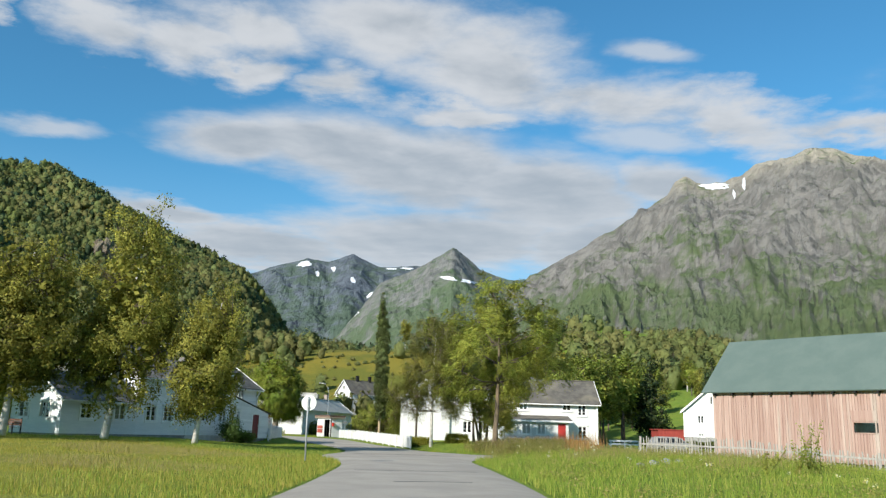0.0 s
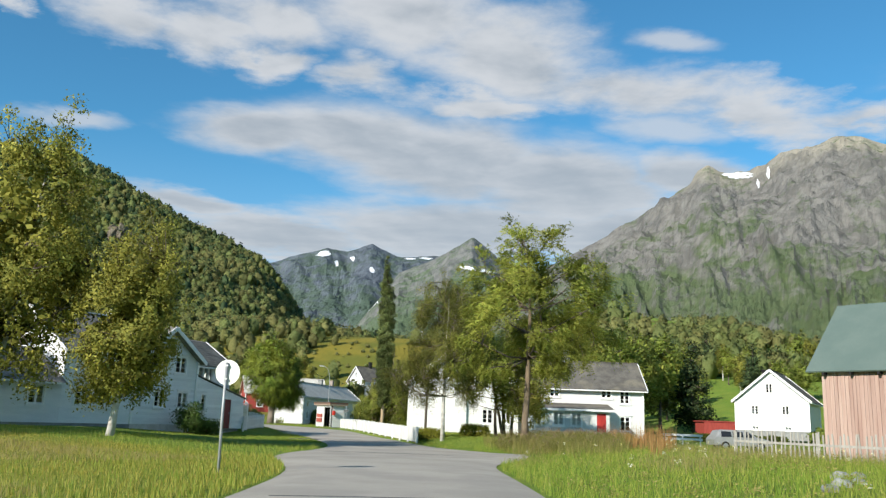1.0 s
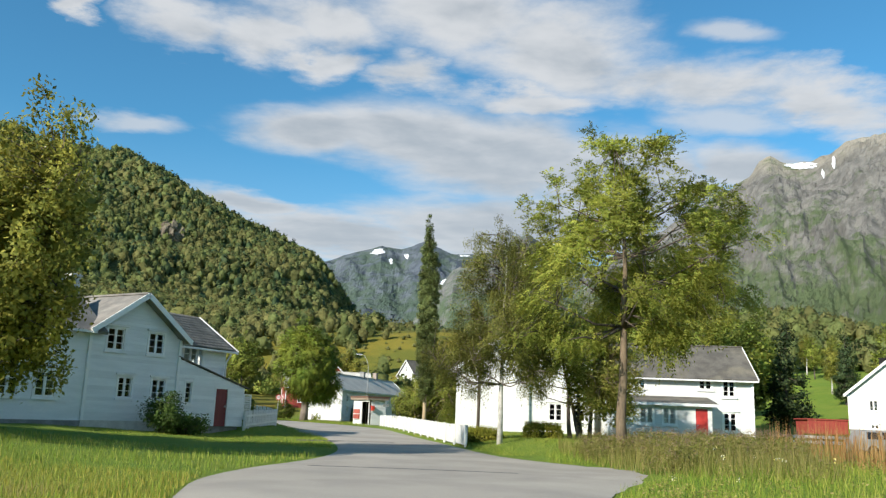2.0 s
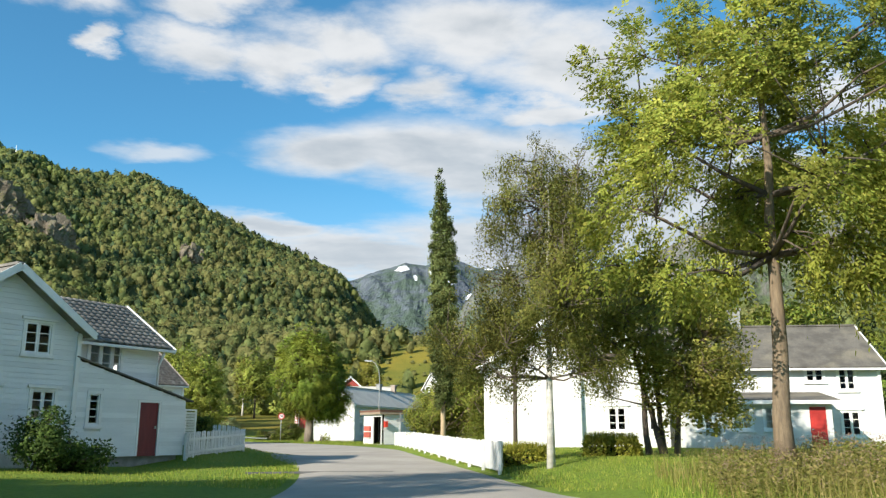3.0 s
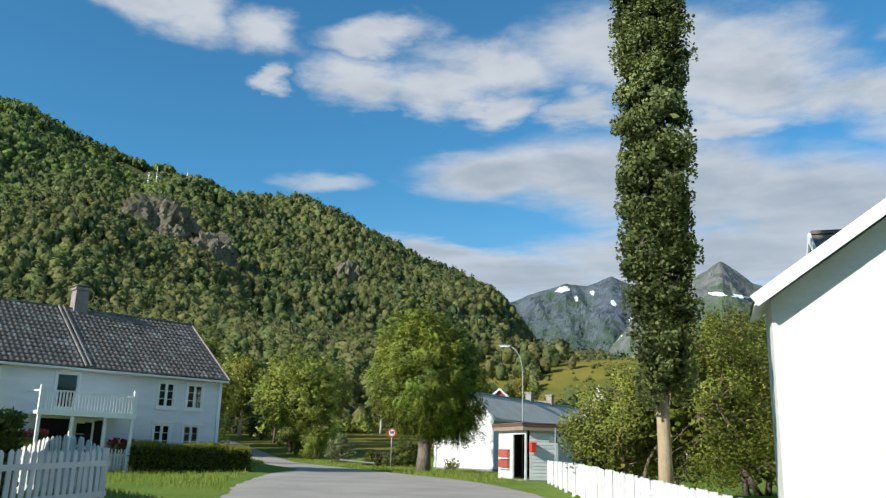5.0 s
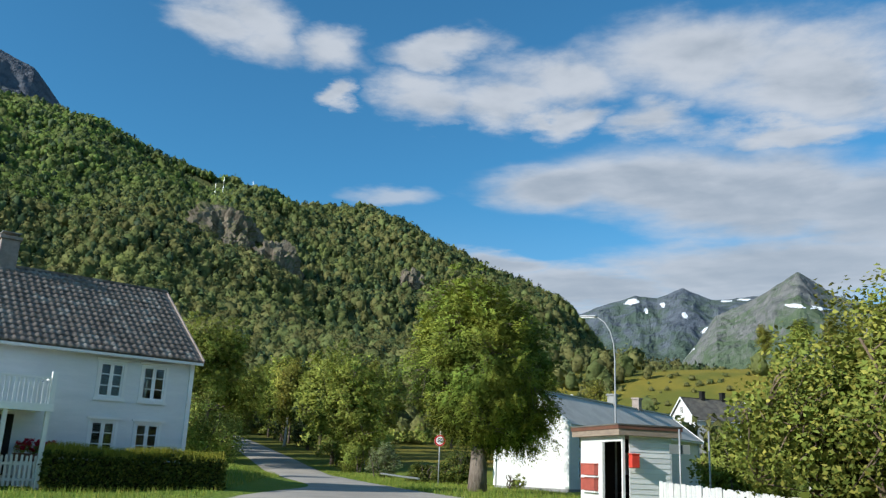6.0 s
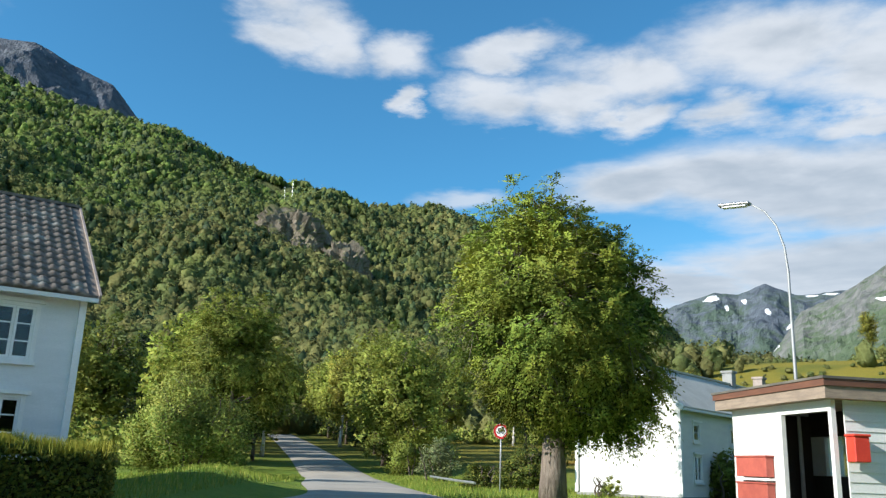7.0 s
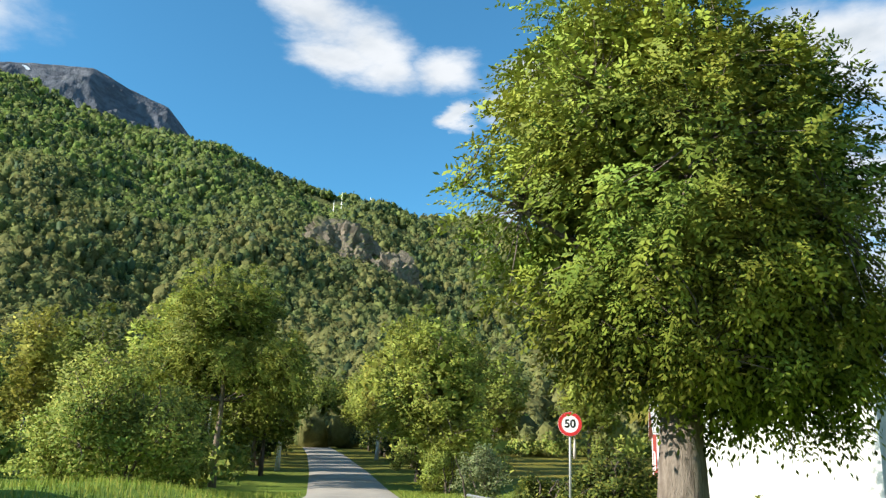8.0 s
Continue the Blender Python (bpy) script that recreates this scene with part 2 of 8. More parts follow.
OLD_TILE = mat("lichened_grey_tile", (0.25, 0.23, 0.205), (0.17, 0.165, 0.15), 0.85, 1.6, 20, 0.5, c3=(0.36, 0.34, 0.30), spec=0.1)
BRICK = mat("weathered_chimney_brick", (0.36, 0.30, 0.26), (0.27, 0.22, 0.19), 0.9, 4, 30, 0.4)
PLASTER = mat("grey_white_chimney_plaster", (0.62, 0.60, 0.55), (0.50, 0.48, 0.44), 0.9, 3, 30, 0.3)
STONE = mat("grey_foundation_stone", (0.30, 0.30, 0.29), (0.22, 0.22, 0.21), 0.9, 3, 20, 0.5)
# near-black for the shade of unlit rooms, also for dark chimneys and rafters
DARK = mat("dark_interior", (0.015, 0.014, 0.013), (0.01, 0.01, 0.01), 0.9, 2, 20, 0)
BROWN_WOOD = mat("brown_stained_fascia", (0.17, 0.075, 0.045), (0.13, 0.06, 0.04), 0.6, 2, 30, 0.2, stretch=(1, 1, 6))
METAL = mat("galvanised_steel", (0.45, 0.46, 0.47), (0.38, 0.39, 0.40), 0.45, 6, 60, 0.05, metal=0.7)
POLE_GREY = mat("grey_painted_steel", (0.36, 0.37, 0.37), (0.30, 0.31, 0.31), 0.5, 6, 60, 0.03, metal=0.3)
SIGN_BACK = mat("pale_grey_sign_back", (0.66, 0.66, 0.60), (0.60, 0.60, 0.55), 0.5, 4, 50, 0.02, metal=0.2)
SIGN_RED = mat("red_sign_sheet", (0.55, 0.03, 0.03), (0.5, 0.028, 0.028), 0.4, 5, 50, 0.0)
SIGN_WHITE = mat("white_sign_sheet", (0.82, 0.82, 0.82), (0.78, 0.78, 0.78), 0.4, 5, 50, 0.0)
BLACK = mat("black_paint", (0.012, 0.012, 0.012), (0.01, 0.01, 0.01), 0.4, 5, 50, 0.0)
BOX_RED = mat("red_mailbox_plastic", (0.62, 0.055, 0.03), (0.55, 0.045, 0.028), 0.4, 5, 50, 0.0)
POSTER_RED = mat("faded_red_notice_board", (0.42, 0.10, 0.07), (0.35, 0.08, 0.06), 0.6, 5, 50, 0.05)
ASPHALT = mat("worn_grey_asphalt", (0.44, 0.40, 0.34), (0.36, 0.33, 0.285), 0.9, 0.5, 60, 0.5, c3=(0.50, 0.455, 0.385), bump_dist=0.006, spec=0.15)
def turf_mat():
    """Turf: green lawns near the houses, straw and yellow tones in the hay meadows."""
    m = bpy.data.materials.new("valley_turf")
    m.use_nodes = True
    w = Nodes(m.node_tree)
    pos = w.add("ShaderNodeNewGeometry").outputs["Position"]
    sep = w.add("ShaderNodeSeparateXYZ", {0: pos})
    x, y = sep.outputs[0], sep.outputs[1]
    n1, n2, n3 = w.noise(pos, 0.35, 5.0, 0.6), w.noise(pos, 6.0, 4.0, 0.65), w.noise(pos, 0.045, 4.0, 0.6)
    lawn = w.mix(w.step(n1, 0.35, 0.65), (0.15, 0.235, 0.03), (0.20, 0.26, 0.038))
    hay = w.mix(w.step(n1, 0.35, 0.7), (0.37, 0.32, 0.06), (0.26, 0.265, 0.045))
    wild = w.mix(w.step(n3, 0.42, 0.6), (0.235, 0.18, 0.028), (0.135, 0.13, 0.023))
    dry = w.math("MULTIPLY", w.math("SUBTRACT", 1.0, w.step(y, 36.0, 43.0)), w.step(w.math("MULTIPLY", x, -1.0), 3.0, 8.0))
    col = w.mix(w.math("MULTIPLY", dry, w.math("MULTIPLY_ADD", n1, 0.8, 0.3)), lawn, hay)
    col = w.mix(w.math("MULTIPLY", w.math("MULTIPLY", w.step(y, 124.0, 160.0), w.math("SUBTRACT", 1.0, w.step(x, 10.0, 40.0))), 0.9), col, wild)
    col = w.mix(w.math("MULTIPLY", w.step(n2, 0.35, 0.75), 0.45), col, (0.06, 0.08, 0.015))
    b = w.add("ShaderNodeBsdfPrincipled", {"Base Color": col, "Roughness": 0.95})
    b.inputs["Specular IOR Level"].default_value = 0.15
    bp = w.add("ShaderNodeBump", {"Strength": 0.8, "Distance": 0.06, "Height": w.math("ADD", n2, w.noise(pos, 30.0, 3.0))})
    w.tree.links.new(bp.outputs[0], b.inputs["Normal"])
    w.tree.links.new(b.outputs[0], w.add("ShaderNodeOutputMaterial").inputs[0])
    return m


GRASS = turf_mat()
BARK = mat("brown_grey_bark", (0.14, 0.11, 0.085), (0.09, 0.07, 0.055), 0.95, 6, 40, 0.9, stretch=(2, 2, 0.5), bump_dist=0.02)
BIRCH_BARK = mat("white_birch_bark", (0.62, 0.60, 0.55), (0.50, 0.47, 0.42), 0.8, 3, 20, 0.4, stretch=(1, 1, 3), c3=(0.38, 0.35, 0.31))
PALE_BARK = mat("pale_poplar_bark", (0.46, 0.36, 0.22), (0.36, 0.27, 0.16), 0.9, 2.5, 20, 0.5, stretch=(2, 2, 0.6))
LEAF_BIRCH = leaf_mat("birch_leaf", (0.275, 0.272, 0.055), (0.225, 0.235, 0.05), (0.32, 0.295, 0.06), 0.42)
LEAF_ASH = leaf_mat("ash_leaf", (0.24, 0.29, 0.05), (0.285, 0.305, 0.058), (0.315, 0.305, 0.064), 0.45, 0.35, 0.35)
LEAF_GREEN = leaf_mat("roadside_leaf", (0.205, 0.27, 0.045), (0.245, 0.28, 0.05), (0.275, 0.28, 0.058), 0.34, 0.35, 0.4)
LEAF_DARK = leaf_mat("olive_birch_leaf", (0.19, 0.2, 0.044), (0.155, 0.172, 0.04), (0.225, 0.212, 0.056), 0.28, 0.6, 0.3)
LEAF_POPLAR = leaf_mat("poplar_leaf", (0.18, 0.225, 0.08), (0.145, 0.19, 0.068), (0.235, 0.26, 0.088), 0.28)
LEAF_ROUND = leaf_mat("woodland_tree_leaf", (0.18, 0.23, 0.042), (0.225, 0.25, 0.045), (0.205, 0.235, 0.05), 0.32, 0.3, 0.4)
LEAF_CROWN = leaf_mat("deep_ash_leaf", (0.13, 0.205, 0.032), (0.235, 0.25, 0.036), (0.17, 0.215, 0.032), 0.16, 0.3, 0.4)
LEAF_BUSH = leaf_mat("bush_leaf", (0.17, 0.24, 0.045), (0.215, 0.25, 0.05), (0.26, 0.255, 0.06), 0.3)
LEAF_LILAC = leaf_mat("lilac_leaf", (0.175, 0.225, 0.042), (0.225, 0.25, 0.046), (0.275, 0.26, 0.052), 0.32)
LEAF_STEMS = leaf_mat("yellowing_willow_leaf", (0.27, 0.30, 0.06), (0.32, 0.31, 0.065), (0.36, 0.32, 0.09), 0.38, 0.6, 0.35)
LEAF_WILLOW = leaf_mat("willow_leaf", (0.15, 0.19, 0.08), (0.18, 0.21, 0.09), (0.22, 0.23, 0.11))
GREY_BARK = mat("grey_furrowed_bark", (0.27, 0.225, 0.18), (0.16, 0.13, 0.105), 0.95, 5, 30, 0.9, stretch=(3, 3, 0.5), bump_dist=0.03, spec=0.1)
ASH_BARK = mat("ash_bark", (0.22, 0.165, 0.105), (0.14, 0.105, 0.07), 0.9, 5, 30, 0.6, stretch=(4, 4, 0.6))
LEAF_DEEP = leaf_mat("deep_green_bush_leaf", (0.05, 0.09, 0.02), (0.045, 0.075, 0.018), (0.075, 0.115, 0.026))
LEAF_HEDGE = leaf_mat("dark_hedge_leaf", (0.09, 0.125, 0.026), (0.075, 0.105, 0.023), (0.19, 0.19, 0.036))
LEAF_WOOD = wood_mat("woodland_leaf", (0.195, 0.268, 0.066), (0.212, 0.21, 0.077), (0.18, 0.214, 0.074))
LEAF_SPRUCE = leaf_mat("spruce_needles", (0.046, 0.074, 0.031), (0.039, 0.062, 0.026), (0.070, 0.093, 0.034), 0.1, 0.05)
GLASS = bpy.data.materials.new("window_glass")
GLASS.use_nodes = True
_b = GLASS.node_tree.nodes["Principled BSDF"]
_b.inputs["Base Color"].default_value = (0.9, 0.95, 0.95, 1)
_b.inputs["Roughness"].default_value = 0.02
_b.inputs["Transmission Weight"].default_value = 1.0
_b.inputs["IOR"].default_value = 1.45

# ---- geometry helpers ----


def mesh_ob(name, verts, faces, material, parent=None, label="", smooth=False):
    me = bpy.data.meshes.new(name)
    me.from_pydata(verts, [], faces)
    me.update()
    if material:
        me.materials.append(material)
    if smooth:
        me.shade_smooth()
    ob = new(name, me)
    if parent is not None:
        ob.parent = parent
    if label:
        ob["label"] = label
    return ob


def part(name, bm, material, parent=None, label="", smooth=False):
    me = bpy.data.meshes.new(name)
    bmesh.ops.recalc_face_normals(bm, faces=bm.faces)
    bm.to_mesh(me)
    bm.free()
    me.materials.append(material)
    if smooth:
        me.shade_smooth()
    ob = new(name, me)
    if parent is not None:
        ob.parent = parent
    if label:
        ob["label"] = label
    return ob


def thing(name, m, label, category, group="", kind=""):
    ob = new(name)
    ob.empty_display_size = 0.3
    ob.matrix_world = m
    return tagged(ob, label, category, group, kind)


def box(bm, x0, x1, y0, y1, z0, z1, bev=0.0):
    vs = [bm.verts.new(p) for p in ((x0, y0, z0), (x1, y0, z0), (x1, y1, z0), (x0, y1, z0), (x0, y0, z1), (x1, y0, z1), (x1, y1, z1), (x0, y1, z1))]
    fs = [bm.faces.new([vs[i] for i in q]) for q in ((0, 3, 2, 1), (4, 5, 6, 7), (0, 1, 5, 4), (1, 2, 6, 5), (2, 3, 7, 6), (3, 0, 4, 7))]
    if bev:
        es = {e for f in fs for e in f.edges}
        bmesh.ops.bevel(bm, geom=list(es), offset=bev, segments=1, affect="EDGES")


def boxes(name, rows, material, parent=None, label="", bev=0.0):
    bm = bmesh.new()
    for r in rows:
        box(bm, *r, bev=bev)
    return part(name, bm, material, parent, label)


def tube(bm, pts, radii, sides=8):
    """A tapered tube along points."""
    rings, q, last = [], None, None
    for i, p in enumerate(pts):
        p = Vector(p)
        a, b = Vector(pts[max(0, i - 1)]), Vector(pts[min(len(pts) - 1, i + 1)])
        way = (b - a).normalized() if (b - a).length > 1e-6 else Vector((0, 0, 1))
        # carry the ring's turn along, so that the tube does not twist
        q = way.to_track_quat("Z", "Y") if q is None else last.rotation_difference(way) @ q
        last = way
        rings.append([bm.verts.new(p + q @ Vector((math.cos(k * math.tau / sides) * radii[i], math.sin(k * math.tau / sides) * radii[i], 0))) for k in range(sides)])
    for r, s in zip(rings, rings[1:]):
        for k in range(sides):
            bm.faces.new((r[k], r[(k + 1) % sides], s[(k + 1) % sides], s[k]))
    bm.faces.new(rings[0][::-1])
    bm.faces.new(rings[-1])


def smooth01(v, lo, hi):
    t = np.clip((np.asarray(v, float) - lo) / (hi - lo), 0, 1)
    return t * t * (3 - 2 * t)


# ---- the lie of the land ----
ROAD = [(-0.2, -40), (-0.2, 20), (-0.6, 32), (-1.4, 44), (-3.2, 56), (-5.6, 66), (-8.8, 76), (-13.0, 86), (-18.6, 96), (-25.5, 106), (-32.1, 115.9), (-40.2, 127.4), (-57.5, 148.0), (-83, 177.5), (-104, 201), (-118, 217)]


def land(x, y):
    """Height of the ground."""
    x, y = np.asarray(x, float), np.asarray(y, float)
    h = 0.36 * smooth01(y, 58, 108)
    h = h + 0.056 * np.maximum(0, y - 131)
    # raised lawns beside the road
    h = h + 0.42 * smooth01(-x - 0.35 * np.maximum(0, y - 45), 6, 16) * (1 - smooth01(y, 66, 84)) * smooth01(y, 10, 34)
    h = h + 0.42 * smooth01(x + 0.33 * np.maximum(0, y - 50), 2.4, 6.4) * (1 - smooth01(x, 13.5, 18)) * (1 - smooth01(y, 78, 98)) * smooth01(y, 5, 32)
    # the lawn rises behind the lean-to
    h = h + 0.55 * np.exp(-(((x + 14.6) / 2.0) ** 2)) * smooth01(y, 65, 67.5) * (1 - smooth01(y, 74, 78))
    # grassy bank beside the road past the balcony house
    u, v = (x + 33.7) * -0.6 + (y - 109) * 0.8, (x + 33.7) * 0.8 + (y - 109) * 0.6
    h = h + 0.6 * np.exp(-((u / 11) ** 2) - (v / 2.1) ** 2)
    # meadow hill in the valley
    h = h + 21 * smooth01(y + 0.12 * x, 225, 330) * (1 - smooth01(np.abs(x + 30), 90, 190))
    # rising ground on the sunny side of the valley
    h = h + 0.095 * np.maximum(0, x * 0.55 + y * 0.83 - 112) * smooth01(x, 22, 60) * (1 - 0.85 * smooth01(x * 0.55 + y * 0.83, 190, 420))
    h = h + 0.02 * np.maximum(0, -x - 45) * smooth01(y, 90, 150) * (1 - smooth01(-x, 130, 260))
    return h


def road_off(x, y):
    """Distance from the middle of the road."""
    best = np.full(np.shape(x), 1e9)
    for (ax, ay), (bx, by) in zip(ROAD, ROAD[1:]):
        ux, uy = bx - ax, by - ay
        t = np.clip(((x - ax) * ux + (y - ay) * uy) / (ux * ux + uy * uy), 0, 1)
        best = np.minimum(best, np.hypot(x - ax - t * ux, y - ay - t * uy))
    return best


def g(x, y):
    return float(land(x, y))


def spaced(lo, hi, near_lo, near_hi, fine, grow):
    """Grid lines: fine in the middle, wider and wider outside."""
    mid = list(np.arange(near_lo, near_hi, fine))
    out, step, v = [], fine, mid[-1]
    while v < hi:
        step *= grow
        v += step
        out.append(v)
    back, step, v = [], fine, near_lo
    while v > lo:
        step *= grow
        v -= step
        back.append(v)
    return np.array(back[::-1] + mid + out)


def grid_faces(nx, ny):
    i = np.arange((nx - 1) * (ny - 1))
    r, c = i // (nx - 1), i % (nx - 1)
    a = r * nx + c
    return np.stack([a, a + 1, a + nx + 1, a + nx], 1).tolist()


def build_ground():
    xs, ys = spaced(-4200, 4200, -60, 60, 1.0, 1.09), spaced(-1500, 4800, -6, 150, 1.0, 1.07)
    X, Y = np.meshgrid(xs, ys)
    Z = land(X, Y) + 0.05 * np.sin(X * 1.3 + 2 * np.sin(Y * 0.7)) * np.sin(Y * 1.1) * smooth01(road_off(X, Y), 4, 9)
    Z -= 0.05 * (1 - smooth01(road_off(X, Y), 3.5, 5.0))
    v = np.stack([X, Y, Z], -1).reshape(-1, 3).tolist()
    ob = mesh_ob("ground", v, grid_faces(len(xs), len(ys)), GRASS, smooth=True)
    tagged(ob, "green lawns and rough meadow of the valley floor", "ground", kind="structure")


build_ground()


def strip(name, line, wl, wr, lift, material, label, category):
    """A ribbon on the ground along a line of points, with its widths to the left and right."""
    pts = []
    for k, ((ax, ay), (bx, by)) in enumerate(zip(line, line[1:])):
        n = max(2, int(math.hypot(bx - ax, by - ay) / 1.5))
        for j in range(n):
            pts.append((ax + (bx - ax) * j / n, ay + (by - ay) * j / n))
    pts.append(line[-1])
    P = np.array(pts)
    for _ in range(6):
        P[1:-1] = 0.25 * P[:-2] + 0.5 * P[1:-1] + 0.25 * P[2:]
    T = np.gradient(P, axis=0)
    T /= np.linalg.norm(T, axis=1)[:, None]
    N = np.stack([-T[:, 1], T[:, 0]], 1)
    v = []
    cols = 9
    for p, nn in zip(P, N):
        a, b = p + nn * wl(p[1]), p - nn * wr(p[1])
        for c in range(cols):
            q = a + (b - a) * c / (cols - 1)
            edge = 0.0 if 0 < c < cols - 1 else -0.06
            v.append((q[0], q[1], g(q[0], q[1]) + lift + edge))
    ob = mesh_ob(name, v, grid_faces(cols, len(P)), material, smooth=True)
    return tagged(ob, label, category, kind="structure")


def bulge(y, at, wide, much):
    return much * math.exp(-((y - at) / wide) ** 2)


strip("road", ROAD, lambda y: 2.7 - 0.45 * float(smooth01(y, 108, 122)) + bulge(y, 42, 6, 1.6) + bulge(y, 88, 14, 3.0) - bulge(y, 106, 8, 1.8), lambda y: 2.6 - 0.35 * float(smooth01(y, 108, 122)) + bulge(y, 47, 5, 3.2) + bulge(y, 92, 12, 2.2), 0.03,
      ASPHALT, "worn grey asphalt village road with patched surface", "road")


SEAM = mat("tarred_road_seam", (0.12, 0.12, 0.118), (0.09, 0.09, 0.09), 0.85, 4, 60, 0.3, spec=0.15)
for k_, line_ in enumerate(([(-2.4, 26.0), (-1.0, 26.6), (0.6, 26.4), (1.4, 26.8)], [(-0.9, 20.5), (0.2, 21.2), (1.0, 21.0)], [(-4.4, 44.5), (-2.2, 45.2), (0.4, 45.0)], [(-9.2, 62.0), (-7.0, 63.4), (-5.0, 63.2)])):
    strip("road_seam_%d" % (k_ + 1), line_, lambda y: 0.045, lambda y: 0.045, 0.038, SEAM, "dark tarred seam across the worn road", "road seam")

# ---- hills and mountains ----


def massif(name, label, crest, d_foot, d_crest, z_foot, material, rows, rough, grain, seed, power=1.0, back=0.35, cols_per_deg=7, gully=1.0, eye=(0.0, 0.0)):
    """A mountain side seen from the valley: its skyline (bearing, height in degrees), from its foot up to its crest and over."""
    azs = np.arange(crest[0][0], crest[-1][0] + 1e-6, 1.0 / cols_per_deg)
    els = np.interp(azs, [c[0] for c in crest], [c[1] for c in crest])
    ts = np.concatenate([np.linspace(0, 1, rows), 1 + np.linspace(0.02, back, 8)])
    v = []
    for t in ts:
        for a, e in zip(azs, els):
            d = d_foot + (d_crest - d_foot) * t
            top = d_crest * math.tan(radians(e))
            x, y = eye[0] + d * math.sin(radians(a)), eye[1] + d * math.cos(radians(a))
            shape = t**power if t <= 1 else max(0.0, 1 - (t - 1) * 1.1)
            flank = min(1.0, t * 5) * (1.0 if t < 0.9 else max(0.25, 1 - (t - 0.9) * 7.5))
            p = Vector((x, y, top * shape * 0.6)) / grain
            n1 = noise.ridged_multi_fractal(p + Vector((seed, 0, 0)), 0.9, 2.1, 6, 1.0, 2.0) - 1.1
            n2 = noise.ridged_multi_fractal(Vector((a * 0.9 * gully + 1.8 * t + 0.5 * n1, t * 3.4, seed)), 0.9, 2.2, 4, 1.0, 2.0) - 1.1
            n3 = noise.ridged_multi_fractal(Vector((x, y, top * shape * 0.35)) / (grain * 0.22), 0.7, 2.2, 4, 1.0, 2.0) - 1.1
            v.append((x, y, z_foot * (1 - min(1.0, t)) + top * shape + flank * rough * (0.6 * n1 + 0.14 * n2 + 0.09 * n3)))
    ob = mesh_ob(name, v, grid_faces(len(azs), len(ts)), material, smooth=False)
    return tagged(ob, label, "mountain", kind="structure")


def rock_mat(name, rock, rock2, green, green2, z_lo, z_hi, scale=0.02, amount=0.5, summit=None):
    """Bare rock in slabs and gullies, with turf where it lies flat and low."""
    m = bpy.data.materials.new(name)
    m.use_nodes = True
    w = Nodes(m.node_tree)
    geo = w.add("ShaderNodeNewGeometry")
    pos = geo.outputs["Position"]
    up = w.add("ShaderNodeSeparateXYZ", {0: geo.outputs["Normal"]}).outputs[2]
    z = w.add("ShaderNodeSeparateXYZ", {0: pos}).outputs[2]
    mp = w.add("ShaderNodeMapping", {0: pos})
    mp.inputs["Scale"].default_value = (1, 1, 0.7)
    mp.inputs["Rotation"].default_value = (0.2, radians(32), 0)
    streak = w.noise(mp.outputs[0], scale * 2.6, 9.0, 0.68, 0.4)
    crack = w.noise(mp.outputs[0], scale * 4.5, 9.0, 0.72, 0.8)
    fine = w.noise(pos, scale * 9, 8.0, 0.74)
    patch = w.noise(pos, scale * 0.5, 5.0, 0.6)
    r = w.mix(w.step(streak, 0.38, 0.62), rock, rock2)
    r = w.mix(w.math("MULTIPLY", w.step(crack, 0.52, 0.74), 0.45), r, tuple(c * 0.55 for c in rock2))
    r = w.mix(w.math("MULTIPLY", w.step(fine, 0.55, 0.78), 0.5), r, tuple(min(1.0, c * 1.2) for c in rock))
    if summit:
        r = w.mix(w.math("MULTIPLY", w.step(w.math("ADD", z, w.math("MULTIPLY", patch, 160.0)), summit[0], summit[1]), 0.75), r, summit[2])
    k_fine = w.math("MULTIPLY", w.math("SUBTRACT", w.noise(pos, scale * 2.2, 8.0, 0.68), 0.5), 1.5)
    t = w.mix(w.step(fine, 0.35, 0.65), green, green2)
    low = w.math("SUBTRACT", 1.0, w.step(z, z_lo, z_hi))
    k = w.math("ADD", w.math("MULTIPLY", low, 0.55), w.math("MULTIPLY", w.math("SUBTRACT", patch, 0.5), 1.5))
    k = w.math("ADD", k, w.math("MULTIPLY", w.math("SUBTRACT", up, 0.62), 0.6))
    k = w.math("ADD", k, k_fine)
    col = w.mix(w.math("MULTIPLY", w.step(k, 0.5 - amount, 1.0 - amount), 0.85), r, t)
    b = w.add("ShaderNodeBsdfPrincipled", {"Base Color": col, "Roughness": 0.95})
    b.inputs["Specular IOR Level"].default_value = 0.1
    bp = w.add("ShaderNodeBump", {"Strength": 1.0, "Distance": 0.1 / scale, "Height": w.math("ADD", w.math("ADD", w.math("MULTIPLY", fine, 0.5), w.math("MULTIPLY", crack, -0.6)), streak)})
    w.tree.links.new(bp.outputs[0], b.inputs["Normal"])
    out = w.add("ShaderNodeOutputMaterial")
    w.tree.links.new(b.outputs[0], out.inputs[0])
    return m


ROCK_NEAR = rock_mat("grey_cliff_rock", (0.225, 0.215, 0.198), (0.135, 0.13, 0.121), (0.075, 0.115, 0.042), (0.095, 0.13, 0.05), 60, 480, 0.012, 0.44, (640, 760, (0.40, 0.36, 0.28)))
# the blue of this rock is distance haze put into its colour
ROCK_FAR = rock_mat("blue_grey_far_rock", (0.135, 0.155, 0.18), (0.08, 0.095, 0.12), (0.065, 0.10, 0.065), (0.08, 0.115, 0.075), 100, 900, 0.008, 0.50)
ROCK_PEAK = rock_mat("grey_green_peak_rock", (0.21, 0.21, 0.20), (0.13, 0.133, 0.13), (0.08, 0.125, 0.06), (0.10, 0.14, 0.07), 100, 660, 0.010, 0.50)
